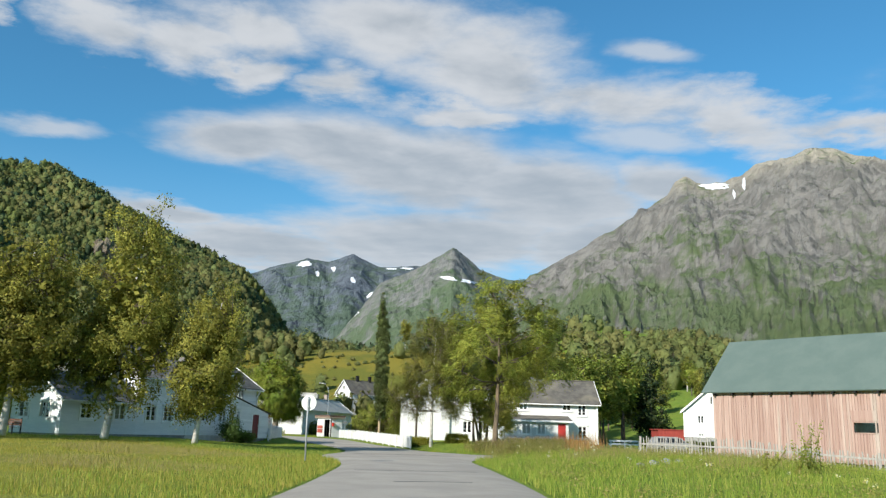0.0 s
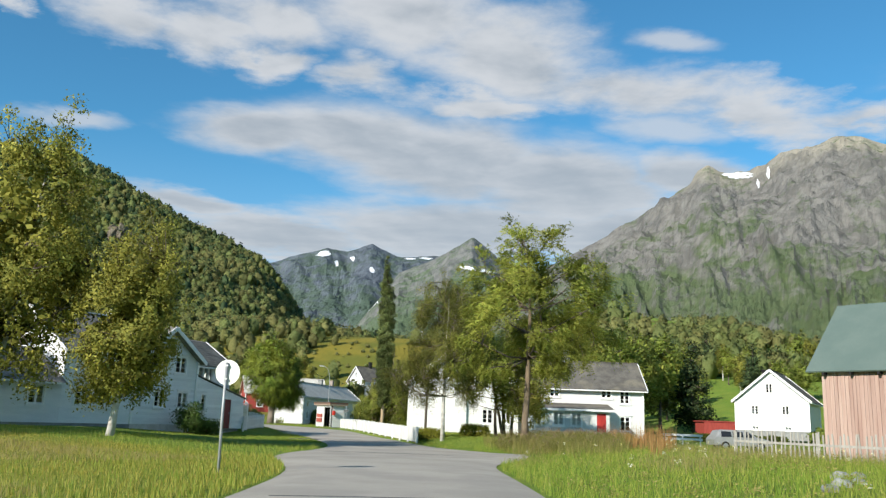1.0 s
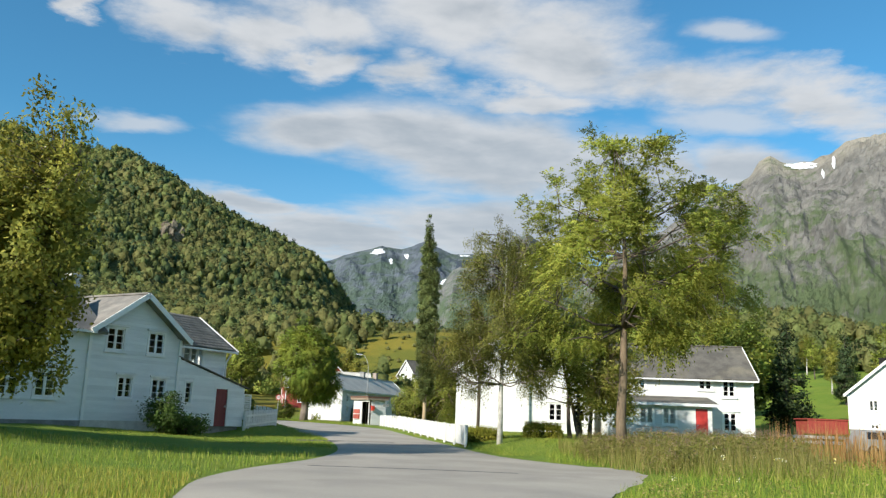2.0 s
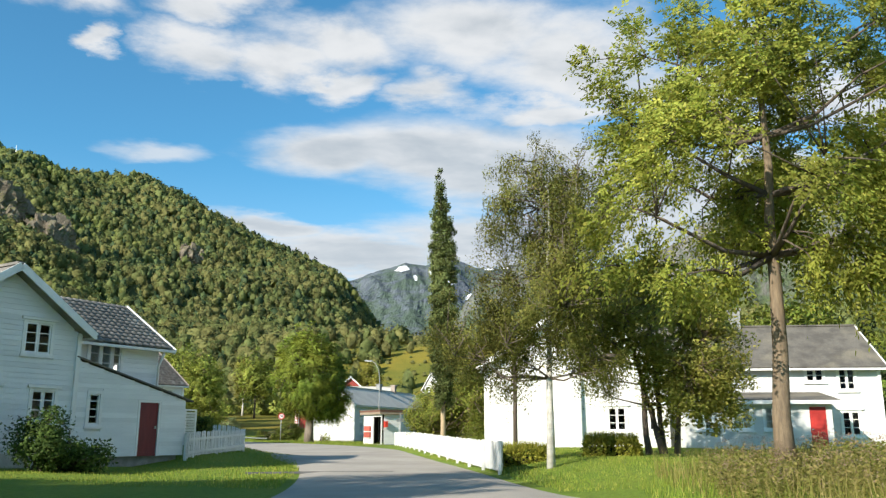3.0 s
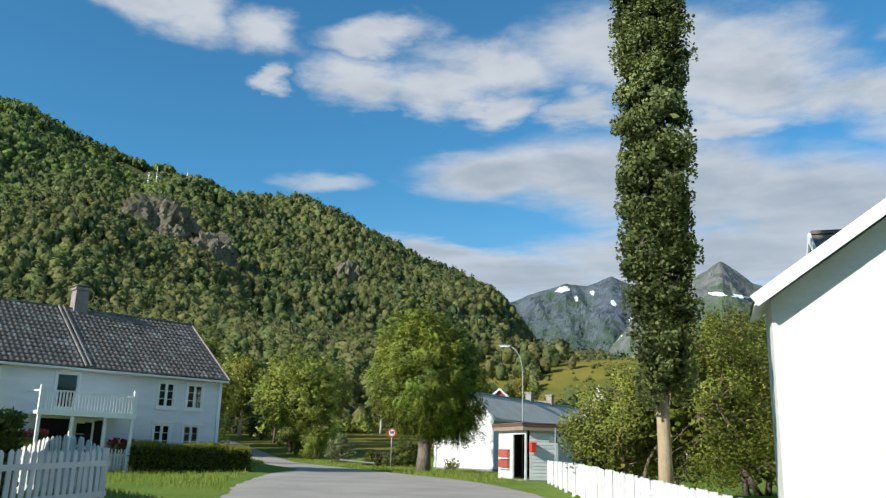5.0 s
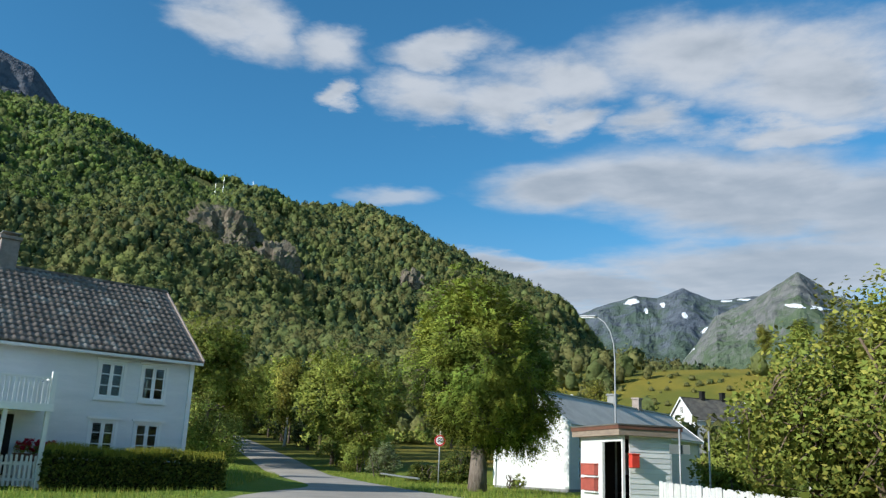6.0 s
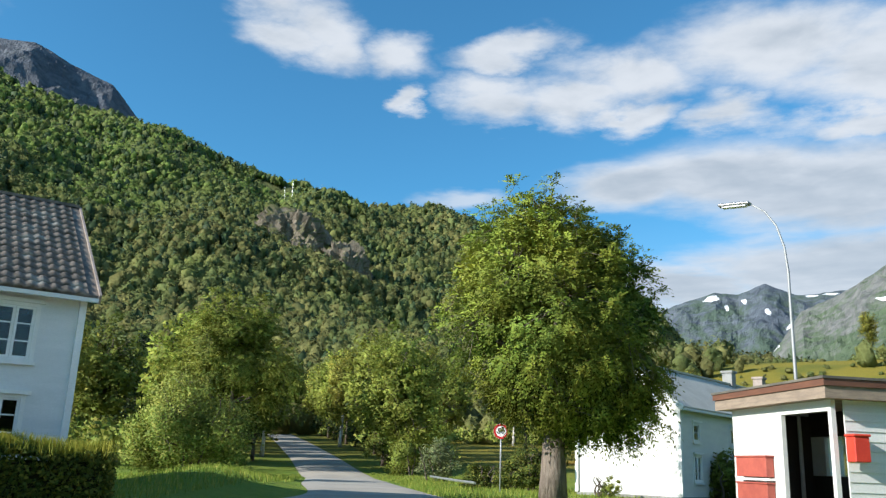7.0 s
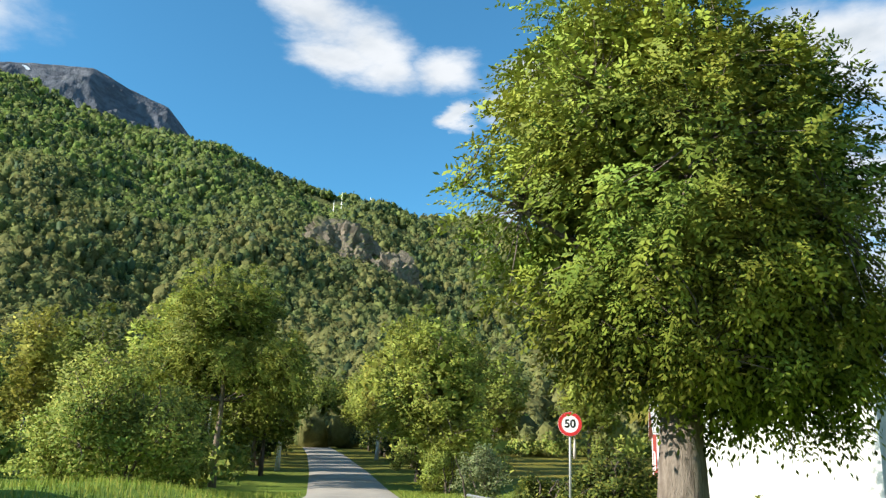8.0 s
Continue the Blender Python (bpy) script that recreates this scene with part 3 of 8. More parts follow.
ROCK_DARK = rock_mat("dark_summit_rock", (0.15, 0.16, 0.18), (0.085, 0.093, 0.11), (0.065, 0.085, 0.045), (0.06, 0.075, 0.04), 200, 700, 0.012, 0.2)
FOREST_FLOOR = rock_mat("forest_floor_and_crag", (0.25, 0.23, 0.20), (0.16, 0.15, 0.135), (0.075, 0.10, 0.024), (0.09, 0.11, 0.026), 2000, 3000, 0.03, 0.75)

massif("mountain_east", "steep grey rock mountain with green gullies and snow patches", [(2, 6), (6.2, 10.7), (8.8, 12.2), (11.1, 13.7), (12.7, 14.3), (14.7, 15.5), (15.8, 16.2), (16.4, 17.2), (17.1, 17.6), (17.9, 17.1), (19.4, 16.9), (20.7, 17.1), (21.6, 17.7), (22.4, 18.0), (24.0, 18.1), (25.4, 18.4), (26.7, 18.2), (28.0, 17.7), (29.5, 17.2), (36, 18.2), (46, 16.5)],
       700, 2100, 8, ROCK_NEAR, 210, 75, 260, 3.0, 1.15, cols_per_deg=7)
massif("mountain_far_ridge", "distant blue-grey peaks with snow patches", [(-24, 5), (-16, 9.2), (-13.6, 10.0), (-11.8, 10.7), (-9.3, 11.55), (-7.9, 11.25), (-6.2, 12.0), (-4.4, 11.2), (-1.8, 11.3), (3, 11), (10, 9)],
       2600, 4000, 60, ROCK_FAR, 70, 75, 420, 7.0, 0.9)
massif("mountain_valley_peak", "pointed grey-green peak above the valley head", [(-8.6, 3.2), (-7.7, 5.6), (-5.4, 8.3), (-4.2, 10.2), (-1.8, 11.2), (0.9, 12.75), (2.8, 11.3), (4.8, 10.6), (9, 10), (14, 8)],
       1700, 3000, 40, ROCK_PEAK, 90, 55, 300, 11.0, 1.0)
massif("mountain_west_summit", "dark bare summit above the wooded hillside", [(-85, 22), (-66, 23.2), (-60, 24.4), (-57.2, 24.8), (-54.5, 23.9), (-52, 23.2), (-50.2, 21.6), (-48, 19), (-44, 16)],
       1000, 1700, 250, ROCK_DARK, 60, 30, 200, 5.0, 1.0, eye=(-14, 90))

# crest of the wooded hill
CREST = [(-1250, -150, 435), (-900, 150, 396), (-729, 461, 343), (-571, 556, 281), (-428, 587, 214), (-388, 618, 207), (-330, 666, 207), (-288, 768, 190), (-256, 831, 164), (-222, 893, 151), (-184, 963, 119), (-158, 1010, 78), (-128, 1050, 40), (-80, 1100, 8)]


def hill(x, y):
    """Height of the wooded hill above the valley."""
    x, y = np.asarray(x, float), np.asarray(y, float)
    best, h = np.full(x.shape, 1e9), np.zeros(x.shape)
    for (ax, ay, az), (bx, by, bz) in zip(CREST, CREST[1:]):
        ux, uy = bx - ax, by - ay
        t = np.clip(((x - ax) * ux + (y - ay) * uy) / (ux * ux + uy * uy), 0, 1)
        d = np.hypot(x - ax - t * ux, y - ay - t * uy)
        zc = az + t * (bz - az)
        near = (ux * (y - ay) - uy * (x - ax)) < 0
        foot = np.where(near, 1.62 * zc + 95, 2.5 * zc + 200)
        hh = zc * np.clip(1 - d / foot, 0, 1) ** 1.12
        h = np.maximum(h, hh)
    # the hill breaks off steeply at its valley end
    return h * (1 - smooth01((x + 4) * 0.9816 + (y - 40) * 0.1915, -45, 75))


def hill_full(x, y):
    x, y = np.asarray(x, float), np.asarray(y, float)
    h = hill(x, y)
    bumps = 7 * np.sin(x * 0.031 + 1.3 * np.sin(y * 0.021)) * np.sin(y * 0.027 + np.sin(x * 0.017)) + 3 * np.sin(x * 0.083) * np.sin(y * 0.071 + 1)
    crag = np.exp(-(((x + 352) / 34) ** 2 + ((y - 562) / 34) ** 2))
    return h + bumps * np.clip(h / 60, 0, 1) + 16 * crag + land(x, y) * np.clip(1 - h / 40, 0, 1) - 0.6


def build_hill():
    xs, ys = np.arange(-1400, 60, 9.0), np.arange(60, 1500, 9.0)
    X, Y = np.meshgrid(xs, ys)
    Z = hill_full(X, Y)
    H = hill(X, Y)
    Z = np.where(H < 0.5, land(X, Y) - 6.0, Z)
    v = np.stack([X, Y, Z], -1).reshape(-1, 3).tolist()
    tagged(mesh_ob("hillside", v, grid_faces(len(xs), len(ys)), FOREST_FLOOR, smooth=True), "steep hillside under woodland with a bare crag", "hill", kind="structure")


build_hill()

def fast_mesh(name, V, F, material, parent=None, label="", smooth=False, normals=None, tone=None):
    """A mesh from arrays of corners and faces (all triangles or all quads)."""
    me = bpy.data.meshes.new(name)
    n, k = F.shape
    me.vertices.add(len(V))
    me.vertices.foreach_set("co", np.ascontiguousarray(V, dtype=np.float32).ravel())
    me.loops.add(n * k)
    me.loops.foreach_set("vertex_index", np.ascontiguousarray(F, dtype=np.int32).ravel())
    me.polygons.add(n)
    me.polygons.foreach_set("loop_start", np.arange(0, n * k, k, dtype=np.int32))
    me.update(calc_edges=True)
    me.materials.append(material)
    if smooth:
        me.shade_smooth()
    if normals is not None:
        # leaves are lit as part of their rounded crown
        me.attributes.new("custom_normal", "FLOAT_VECTOR", "POINT").data.foreach_set("vector", np.ascontiguousarray(normals, dtype=np.float32).ravel())
    if tone is not None:
        me.attributes.new("tone", "FLOAT", "POINT").data.foreach_set("value", np.ascontiguousarray(tone, dtype=np.float32))
    ob = new(name, me)
    if parent is not None:
        ob.parent = parent
    if label:
        ob["label"] = label
    return ob


def tufts(P, size, tall, rng, blades=12, spray=0.42, dome=True):
    """Crowns for far trees: each an uneven leafy dome of twenty faces with loose sprays of leaves standing out of it."""
    n = len(P)
    if "dome" not in DOME:
        bm = bmesh.new()
        bmesh.ops.create_icosphere(bm, subdivisions=1, radius=1.0)
        bm.verts.index_update()
        DOME["dome"] = np.array([v.co for v in bm.verts]), np.array([[v.index for v in f.verts] for f in bm.faces])
        bm.free()
    dv, df = DOME["dome"]
    k = len(dv)
    stretch = np.stack([np.ones(n), np.ones(n), tall], 1)[:, None, :]
    turn = rng.uniform(0, math.tau, n)
    c, s = np.cos(turn)[:, None], np.sin(turn)[:, None]
    D = np.stack([dv[None, :, 0] * c - dv[None, :, 1] * s, dv[None, :, 0] * s + dv[None, :, 1] * c, np.repeat(dv[None, :, 2], n, 0)], 2)
    D = D * np.where(D[:, :, 2:] > 0, 1 - 0.25 * D[:, :, 2:], 1.0) * np.array([1, 1, 1.15])
    R = 0.86 * (1 + 0.20 * rng.standard_normal((n, k, 1)).clip(-1.5, 1.5))
    domes = P[:, None, :] + D * R * size[:, None, None] * stretch
    V1 = domes.reshape(-1, 3)
    F1 = (df[None] + k * np.arange(n)[:, None, None]).reshape(-1, 3)
    N1 = D / np.linalg.norm(D, axis=2)[:, :, None] + 0.35 * rng.normal(size=D.shape)
    u = rng.normal(size=(n, blades, 3))
    u /= np.linalg.norm(u, axis=2)[:, :, None]
    u[:, :, 2] = np.abs(u[:, :, 2]) * 1.2 - 0.35
    r = 0.84 + 0.3 * rng.random((n, blades, 1)) - (0 if dome else 0.45 * rng.random((n, blades, 1)))
    c = P[:, None, :] + u * r * size[:, None, None] * stretch
    a = rng.normal(size=(n, blades, 3))
    a /= np.linalg.norm(a, axis=2)[:, :, None]
    b = np.cross(u, a)
    b /= np.linalg.norm(b, axis=2)[:, :, None] + 1e-9
    s = (spray + 0.7 * spray * rng.random((n, blades, 1))) * size[:, None, None]
    V2 = np.stack([c - a * s, c + a * s, c + b * s * 1.1], 2).reshape(-1, 3)
    F2 = np.arange(len(V2)).reshape(-1, 3) + len(V1)
    N2 = u * 0.9 + np.array([-0.1, -0.2, 0.3]) + rng.normal(size=u.shape) * 0.25
    N = np.concatenate([N1.reshape(-1, 3), np.repeat(N2.reshape(-1, 3), 3, 0)])
    N /= np.linalg.norm(N, axis=1)[:, None]
    own = rng.random(n) - 0.5
    if not dome:
        return V2, F2 - len(V1), N[len(V1):], np.repeat(own, blades * 3)
    return np.concatenate([V1, V2]), np.concatenate([F1, F2]), N, np.concatenate([np.repeat(own, k), np.repeat(own, blades * 3)])


DOME = {}


def woods(name, label, P, size, material, seed, tall=1.3, blades=11, spray=0.42, dome=True):
    rng = np.random.default_rng(seed)
    V, F, N, tone = tufts(P, size, np.full(len(P), tall), rng, blades, spray, dome)
    ob = fast_mesh(name, V, F, material, normals=N, tone=tone)
    return tagged(ob, label, "woodland", kind="stuff")


def hill_woods():
    rng = np.random.default_rng(4)
    n = 120000
    x, y = rng.uniform(-1050, -20, n), rng.uniform(130, 1250, n)
    h = hill(x, y)
    az = np.degrees(np.arctan2(x, y - 60))
    keep = (h > 1.5) & (az > -68)
    # only the side that faces the valley, and thinner over the crag
    for cx, cy, wide in ((-302, 446, 15), (-288, 432, 9), (-266, 446, 8), (-214, 519, 7)):
        keep &= np.hypot(x - cx, y - cy) > wide * rng.uniform(0.35, 1.0, n)
    z = hill_full(x, y)
    gx = hill(x + 4, y) - h
    gy = hill(x, y + 4) - h
    keep &= (gx * x + gy * (y - 60)) > -0.02 * np.hypot(x, y)
    d = np.hypot(x, y - 60)
    keep &= rng.random(n) < np.clip(1.25 - d / 1500, 0.35, 1)
    x, y, z, d = x[keep], y[keep], z[keep], d[keep]
    size = (1.3 + 1.5 * rng.random(len(x)) ** 1.3) * np.clip(0.85 + d / 1200, 0.95, 1.5)
    P = np.stack([x, y, z + size * rng.uniform(0.5, 0.95, len(x))], 1)
    conifer = rng.random(len(x)) < 0.2
    far, low = d > 560, d < 345
    woods("hillfoot_woods", "mixed leafy woods on the foot of the hillside", P[~conifer & low], size[~conifer & low], LEAF_WOOD, 8, 1.6, 40, 0.16)
    woods("hillside_woods", "mixed green birch and pine woods on the steep hillside", P[~conifer & ~far & ~low], size[~conifer & ~far & ~low], LEAF_WOOD, 5, 1.6, 22, 0.20)
    woods("hilltop_woods", "distant green woods high on the hillside", P[~conifer & far], size[~conifer & far], LEAF_WOOD, 7, 1.5, 10, 0.28)
    woods("hillside_conifers", "scattered dark conifers among the hillside woods", P[conifer], size[conifer] * 0.8, LEAF_SPRUCE, 6, 2.2, 14, 0.28)
    return len(x)


hill_woods()


def crag(x, y, wide, deep, high, seed, lift=0.0):
    """A broken rock face standing out of the wooded slope."""
    bm = bmesh.new()
    bmesh.ops.create_icosphere(bm, subdivisions=5, radius=1.0)
    for v in bm.verts:
        c = v.co.copy()
        q = Vector((c.x * 1.7, c.y * 1.7, c.z * 0.8)) + Vector((seed, seed * 2, 0))
        r = 0.72 + 0.34 * noise.ridged_multi_fractal(q, 0.9, 2.1, 5, 1.0, 2.0) * 0.5 + 0.26 * noise.cell(q * 1.9) + 0.10 * noise.noise(q * 4)
        v.co = Vector((c.x * wide * r, c.y * deep * r, c.z * high * r))
    ob = mesh_ob("crag", [v.co[:] for v in bm.verts], [[w_.index for w_ in f_.verts] for f_ in bm.faces], CRAG_ROCK, smooth=False)
    bm.free()
    ob.matrix_world = pose(x, y, float(hill_full(x, y)) + lift, 0, 0, 38)
    return tagged(ob, "broken grey rock face among the hillside trees", "rock")


CRAG_ROCK = rock_mat("broken_crag_rock", (0.27, 0.225, 0.17), (0.15, 0.128, 0.1), (0.09, 0.105, 0.03), (0.12, 0.12, 0.04), 2000, 3000, 0.12, 0.30)
crag(-306, 449, 25, 14, 18, 3, 1)
crag(-288, 437, 12, 8, 10, 8, -2)
crag(-318, 446, 9, 8, 8, 12, 0)
crag(-267, 449, 14, 10, 15, 5, 1)
crag(-218, 525, 9, 7, 10, 7, 0)


# ---- trees near the road ----


def leaf_cloud(centres, radius, per, size, rng, slim=0.55, droop=0.0, mid=None):
    """Single leaves round the ends of the twigs."""
    n = len(centres) * per
    c = np.repeat(centres, per, 0) + np.clip(rng.normal(size=(n, 3)), -1.5, 1.5) * np.repeat(radius, per)[:, None] * np.array([0.55, 0.55, 0.5])
    if droop:
        c[:, 2] -= np.abs(rng.normal(size=n)) * droop
    a = rng.normal(size=(n, 3))
    a[:, 2] = a[:, 2] * 0.6 - (0.8 if droop else 0.25)
    a /= np.linalg.norm(a, axis=1)[:, None]
    face = rng.normal(size=(n, 3)) * 0.75
    if mid is not None:
        # leaves turn their faces outwards and up to the light
        out = c - mid
        face += 1.1 * out / (np.linalg.norm(out, axis=1)[:, None] + 1e-9) + np.array([0, 0, 0.5])
    b = np.cross(a, face)
    b /= np.linalg.norm(b, axis=1)[:, None] + 1e-9
    s = size * rng.uniform(0.6, 1.35, (n, 1))
    fold = np.cross(a, b) * s * 0.22
    V = np.stack([c - a * s, c + b * s * slim + fold, c + a * s, c - b * s * slim + fold], 1).reshape(-1, 3)
    return V, np.arange(len(V)).reshape(-1, 4)


def ash_sprays(centres, radius, per, size, rng, mid, pairs=4):
    """Feathered ash leaves: narrow leaflets in pairs along drooping stalks."""
    n = len(centres) * per
    c = np.repeat(centres, per, 0) + np.clip(rng.normal(size=(n, 3)), -1.6, 1.6) * np.repeat(radius, per)[:, None] * np.array([0.55, 0.55, 0.45])
    out = c - mid
    out /= np.linalg.norm(out, axis=1)[:, None] + 1e-9
    d = out * 0.8 + rng.normal(size=(n, 3)) * 0.55 + np.array([0, 0, -0.12])
    d /= np.linalg.norm(d, axis=1)[:, None]
    face = out * 0.7 + np.array([0, 0, 0.9]) + rng.normal(size=(n, 3)) * 0.35
    side = np.cross(d, face)
    side /= np.linalg.norm(side, axis=1)[:, None] + 1e-9
    s = size * rng.uniform(0.7, 1.3, (n, 1))
    quads = []
    for k in range(2 * pairs + 1):
        f = (k // 2 + 0.6) / pairs if k < 2 * pairs else 1.35
        hand = (0 if k == 2 * pairs else (1 if k % 2 else -1))
        p = c + d * s * 5.4 * f + np.array([0, 0, -1.0]) * s * 2.2 * f * f
        a = d * (0.55 if hand else 1.0) + side * hand * 0.85 + np.array([0, 0, -0.35]) + rng.normal(size=(n, 3)) * 0.14
        a /= np.linalg.norm(a, axis=1)[:, None]
        p = p + a * s * (0.95 if hand else 0.6)
        up = np.cross(side, d)
        b = np.cross(a, up + rng.normal(size=(n, 3)) * 0.3)
        b /= np.linalg.norm(b, axis=1)[:, None] + 1e-9
        quads.append(np.stack([p - a * s, p - b * s * 0.45, p + a * s, p + b * s * 0.45], 1))
    V = np.stack(quads, 1).reshape(-1, 3)
    return V, np.arange(len(V)).reshape(-1, 4)


def tree(name, label, x, y, height, trunk_r, lobes, clusters, per, leaf, crad, leafm, barkm, seed, bare=0.3, lean=(0, 0), limbs=16, droop=0.0, slim=0.55, shell=0.45, stems=1, limbm=None, gaps=-0.28, ash=False, soft=0.55, flare=1.12, stout=0.36, inner=0, crest=0.84):
    """A tree: tapered trunk, limbs reaching into the crown's lobes, twigs, and many single leaves."""
    rng = np.random.default_rng(seed)
    t = thing(name, pose(x, y, g(x, y) - 0.08), label, "tree")
    bm = bmesh.new()
    vol = np.array([l[3] * l[4] * l[5] for l in lobes])
    pick = rng.choice(len(lobes), clusters, p=vol / vol.sum())
    u = rng.normal(size=(clusters, 3))
    u /= np.linalg.norm(u, axis=1)[:, None]
    r = rng.random((clusters, 1)) ** shell
    L = np.array(lobes)[pick]
    C = L[:, :3] + u * r * L[:, 3:6]
    # uneven outline: push some sprays out and drop others
    swell = np.array([noise.noise(Vector(q) * 0.55 + Vector((seed, 0, 0))) for q in C])
    C = C[swell > gaps]
    mid = np.array(lobes)[:, :3].mean(0)
    C = mid + (C - mid) * (1 + np.clip(0.08 * rng.standard_normal((len(C), 1)), -0.2, 0.14))
    tops = []
    for s in range(stems):
        off = Vector((rng.normal() * 0.35 * (stems > 1), rng.normal() * 0.35 * (stems > 1), 0))
        top = Vector((lean[0] + (rng.normal() * height * 0.16 if stems > 1 else 0), lean[1] + (rng.normal() * height * 0.16 if stems > 1 else 0), height * (crest if stems == 1 else 0.75)))
        pts = []
        for k in range(9):
            f = k / 8
            pts.append(off + Vector((top.x * f, top.y * f, top.z * f)) + Vector((rng.normal(), rng.normal(), 0)) * (0.06 if stems > 1 or height > 9.5 and trunk_r > 0.15 else 0.025) * (0.3 + f) * (k > 0))
        rad = [trunk_r * (flare if k == 0 else 1.0) * (1 - 0.93 * (k / 8) ** 0.85) + 0.012 for k in range(9)]
        tube(bm, pts, rad, 10)
        tops.append(pts)
    part("trunk", bm, barkm, t, smooth=True)
    ends = C[rng.choice(len(C), min(limbs, len(C)), replace=False)]
    nodes_, own, arms = [], [], []
    for e in ends:
        pts = tops[rng.integers(stems)]
        e = Vector(e)
        zz = max(bare * height * 0.95, min(0.8 * height, e.z - 0.35 * (Vector((e.x, e.y, 0)).length) - 0.2))
        k = min(7, max(0, int(8 * zz / (pts[-1].z + 1e-6))))
        start = pts[k].lerp(pts[k + 1], 0.5)
        m1 = start.lerp(e, 0.4) + Vector((rng.normal() * 0.12, rng.normal() * 0.12, -0.08 * (e - start).length))
        m2 = start.lerp(e, 0.75) + Vector((rng.normal() * 0.12, rng.normal() * 0.12, 0.0))
        rr = trunk_r * stout * (1 - 0.5 * start.z / height)
        bm = bmesh.new()
        tube(bm, [start, m1, m2, e], [rr, rr * 0.66, rr * 0.4, 0.012], 6)
        own += [len(arms)] * 3
        arms.append(bm)
        nodes_ += [m1, m2, e]
    nd = np.array([tuple(v) for v in nodes_])
    for c in C:
        j = int(np.argmin(((nd - c) ** 2).sum(1)))
        a, c = Vector(nd[j]), Vector(c)
        if (a - c).length > 0.15:
            q = a.lerp(c, 0.5) + Vector((rng.normal() * 0.08, rng.normal() * 0.08, 0.05))
            tube(arms[own[j]], [a, q, c], [0.022, 0.014, 0.006], 3)
    for bm in arms:
        part("limb", bm, limbm or BARK, t, smooth=True)
    make = ash_sprays if ash else leaf_cloud
    args = (mid,) if ash else (slim, droop, mid)
    V, F = make(C, crad * rng.uniform(0.7, 1.3, len(C)), per, leaf, rng, *args)
    N = None
    if soft:
        Q = V.reshape(-1, 4, 3)
        own = np.cross(Q[:, 2] - Q[:, 0], Q[:, 3] - Q[:, 1])
        own /= np.linalg.norm(own, axis=1)[:, None] + 1e-12
        out = Q.mean(1) - mid
        out /= np.linalg.norm(out, axis=1)[:, None] + 1e-9
        back = (own * out).sum(1) < 0
        F[back] = F[back][:, ::-1]
        own[back] *= -1
        # every spray of leaves is rounded in itself
        k = len(Q) // len(C)
        bunch = Q.mean(1) - np.repeat(C, k, 0)
        bunch /= np.linalg.norm(bunch, axis=1)[:, None] + 1e-9
        N = own * (1 - soft) + (out * 0.7 + bunch * 0.7) * soft
        N /= np.linalg.norm(N, axis=1)[:, None] + 1e-12
        N = np.repeat(N, 4, 0)
    tone = np.repeat(rng.random(len(C)) - 0.5, len(V) // len(C))
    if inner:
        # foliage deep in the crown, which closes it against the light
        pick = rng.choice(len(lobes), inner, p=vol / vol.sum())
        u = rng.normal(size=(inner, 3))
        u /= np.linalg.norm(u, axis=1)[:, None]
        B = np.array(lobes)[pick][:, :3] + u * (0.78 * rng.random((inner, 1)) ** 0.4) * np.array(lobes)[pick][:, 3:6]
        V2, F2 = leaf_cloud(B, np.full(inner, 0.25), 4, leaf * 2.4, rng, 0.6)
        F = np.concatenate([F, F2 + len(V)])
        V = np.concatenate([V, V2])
        # inner leaves get a darker tone that stands in for shade within the crown
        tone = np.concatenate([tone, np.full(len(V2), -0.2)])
        if N is not None:
            Q = V2.reshape(-1, 4, 3)
            n2 = np.cross(Q[:, 2] - Q[:, 0], Q[:, 3] - Q[:, 1])
            n2 /= np.linalg.norm(n2, axis=1)[:, None] + 1e-12
            N = np.concatenate([N, np.repeat(n2, 4, 0)])
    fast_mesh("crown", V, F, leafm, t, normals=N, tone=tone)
    return t


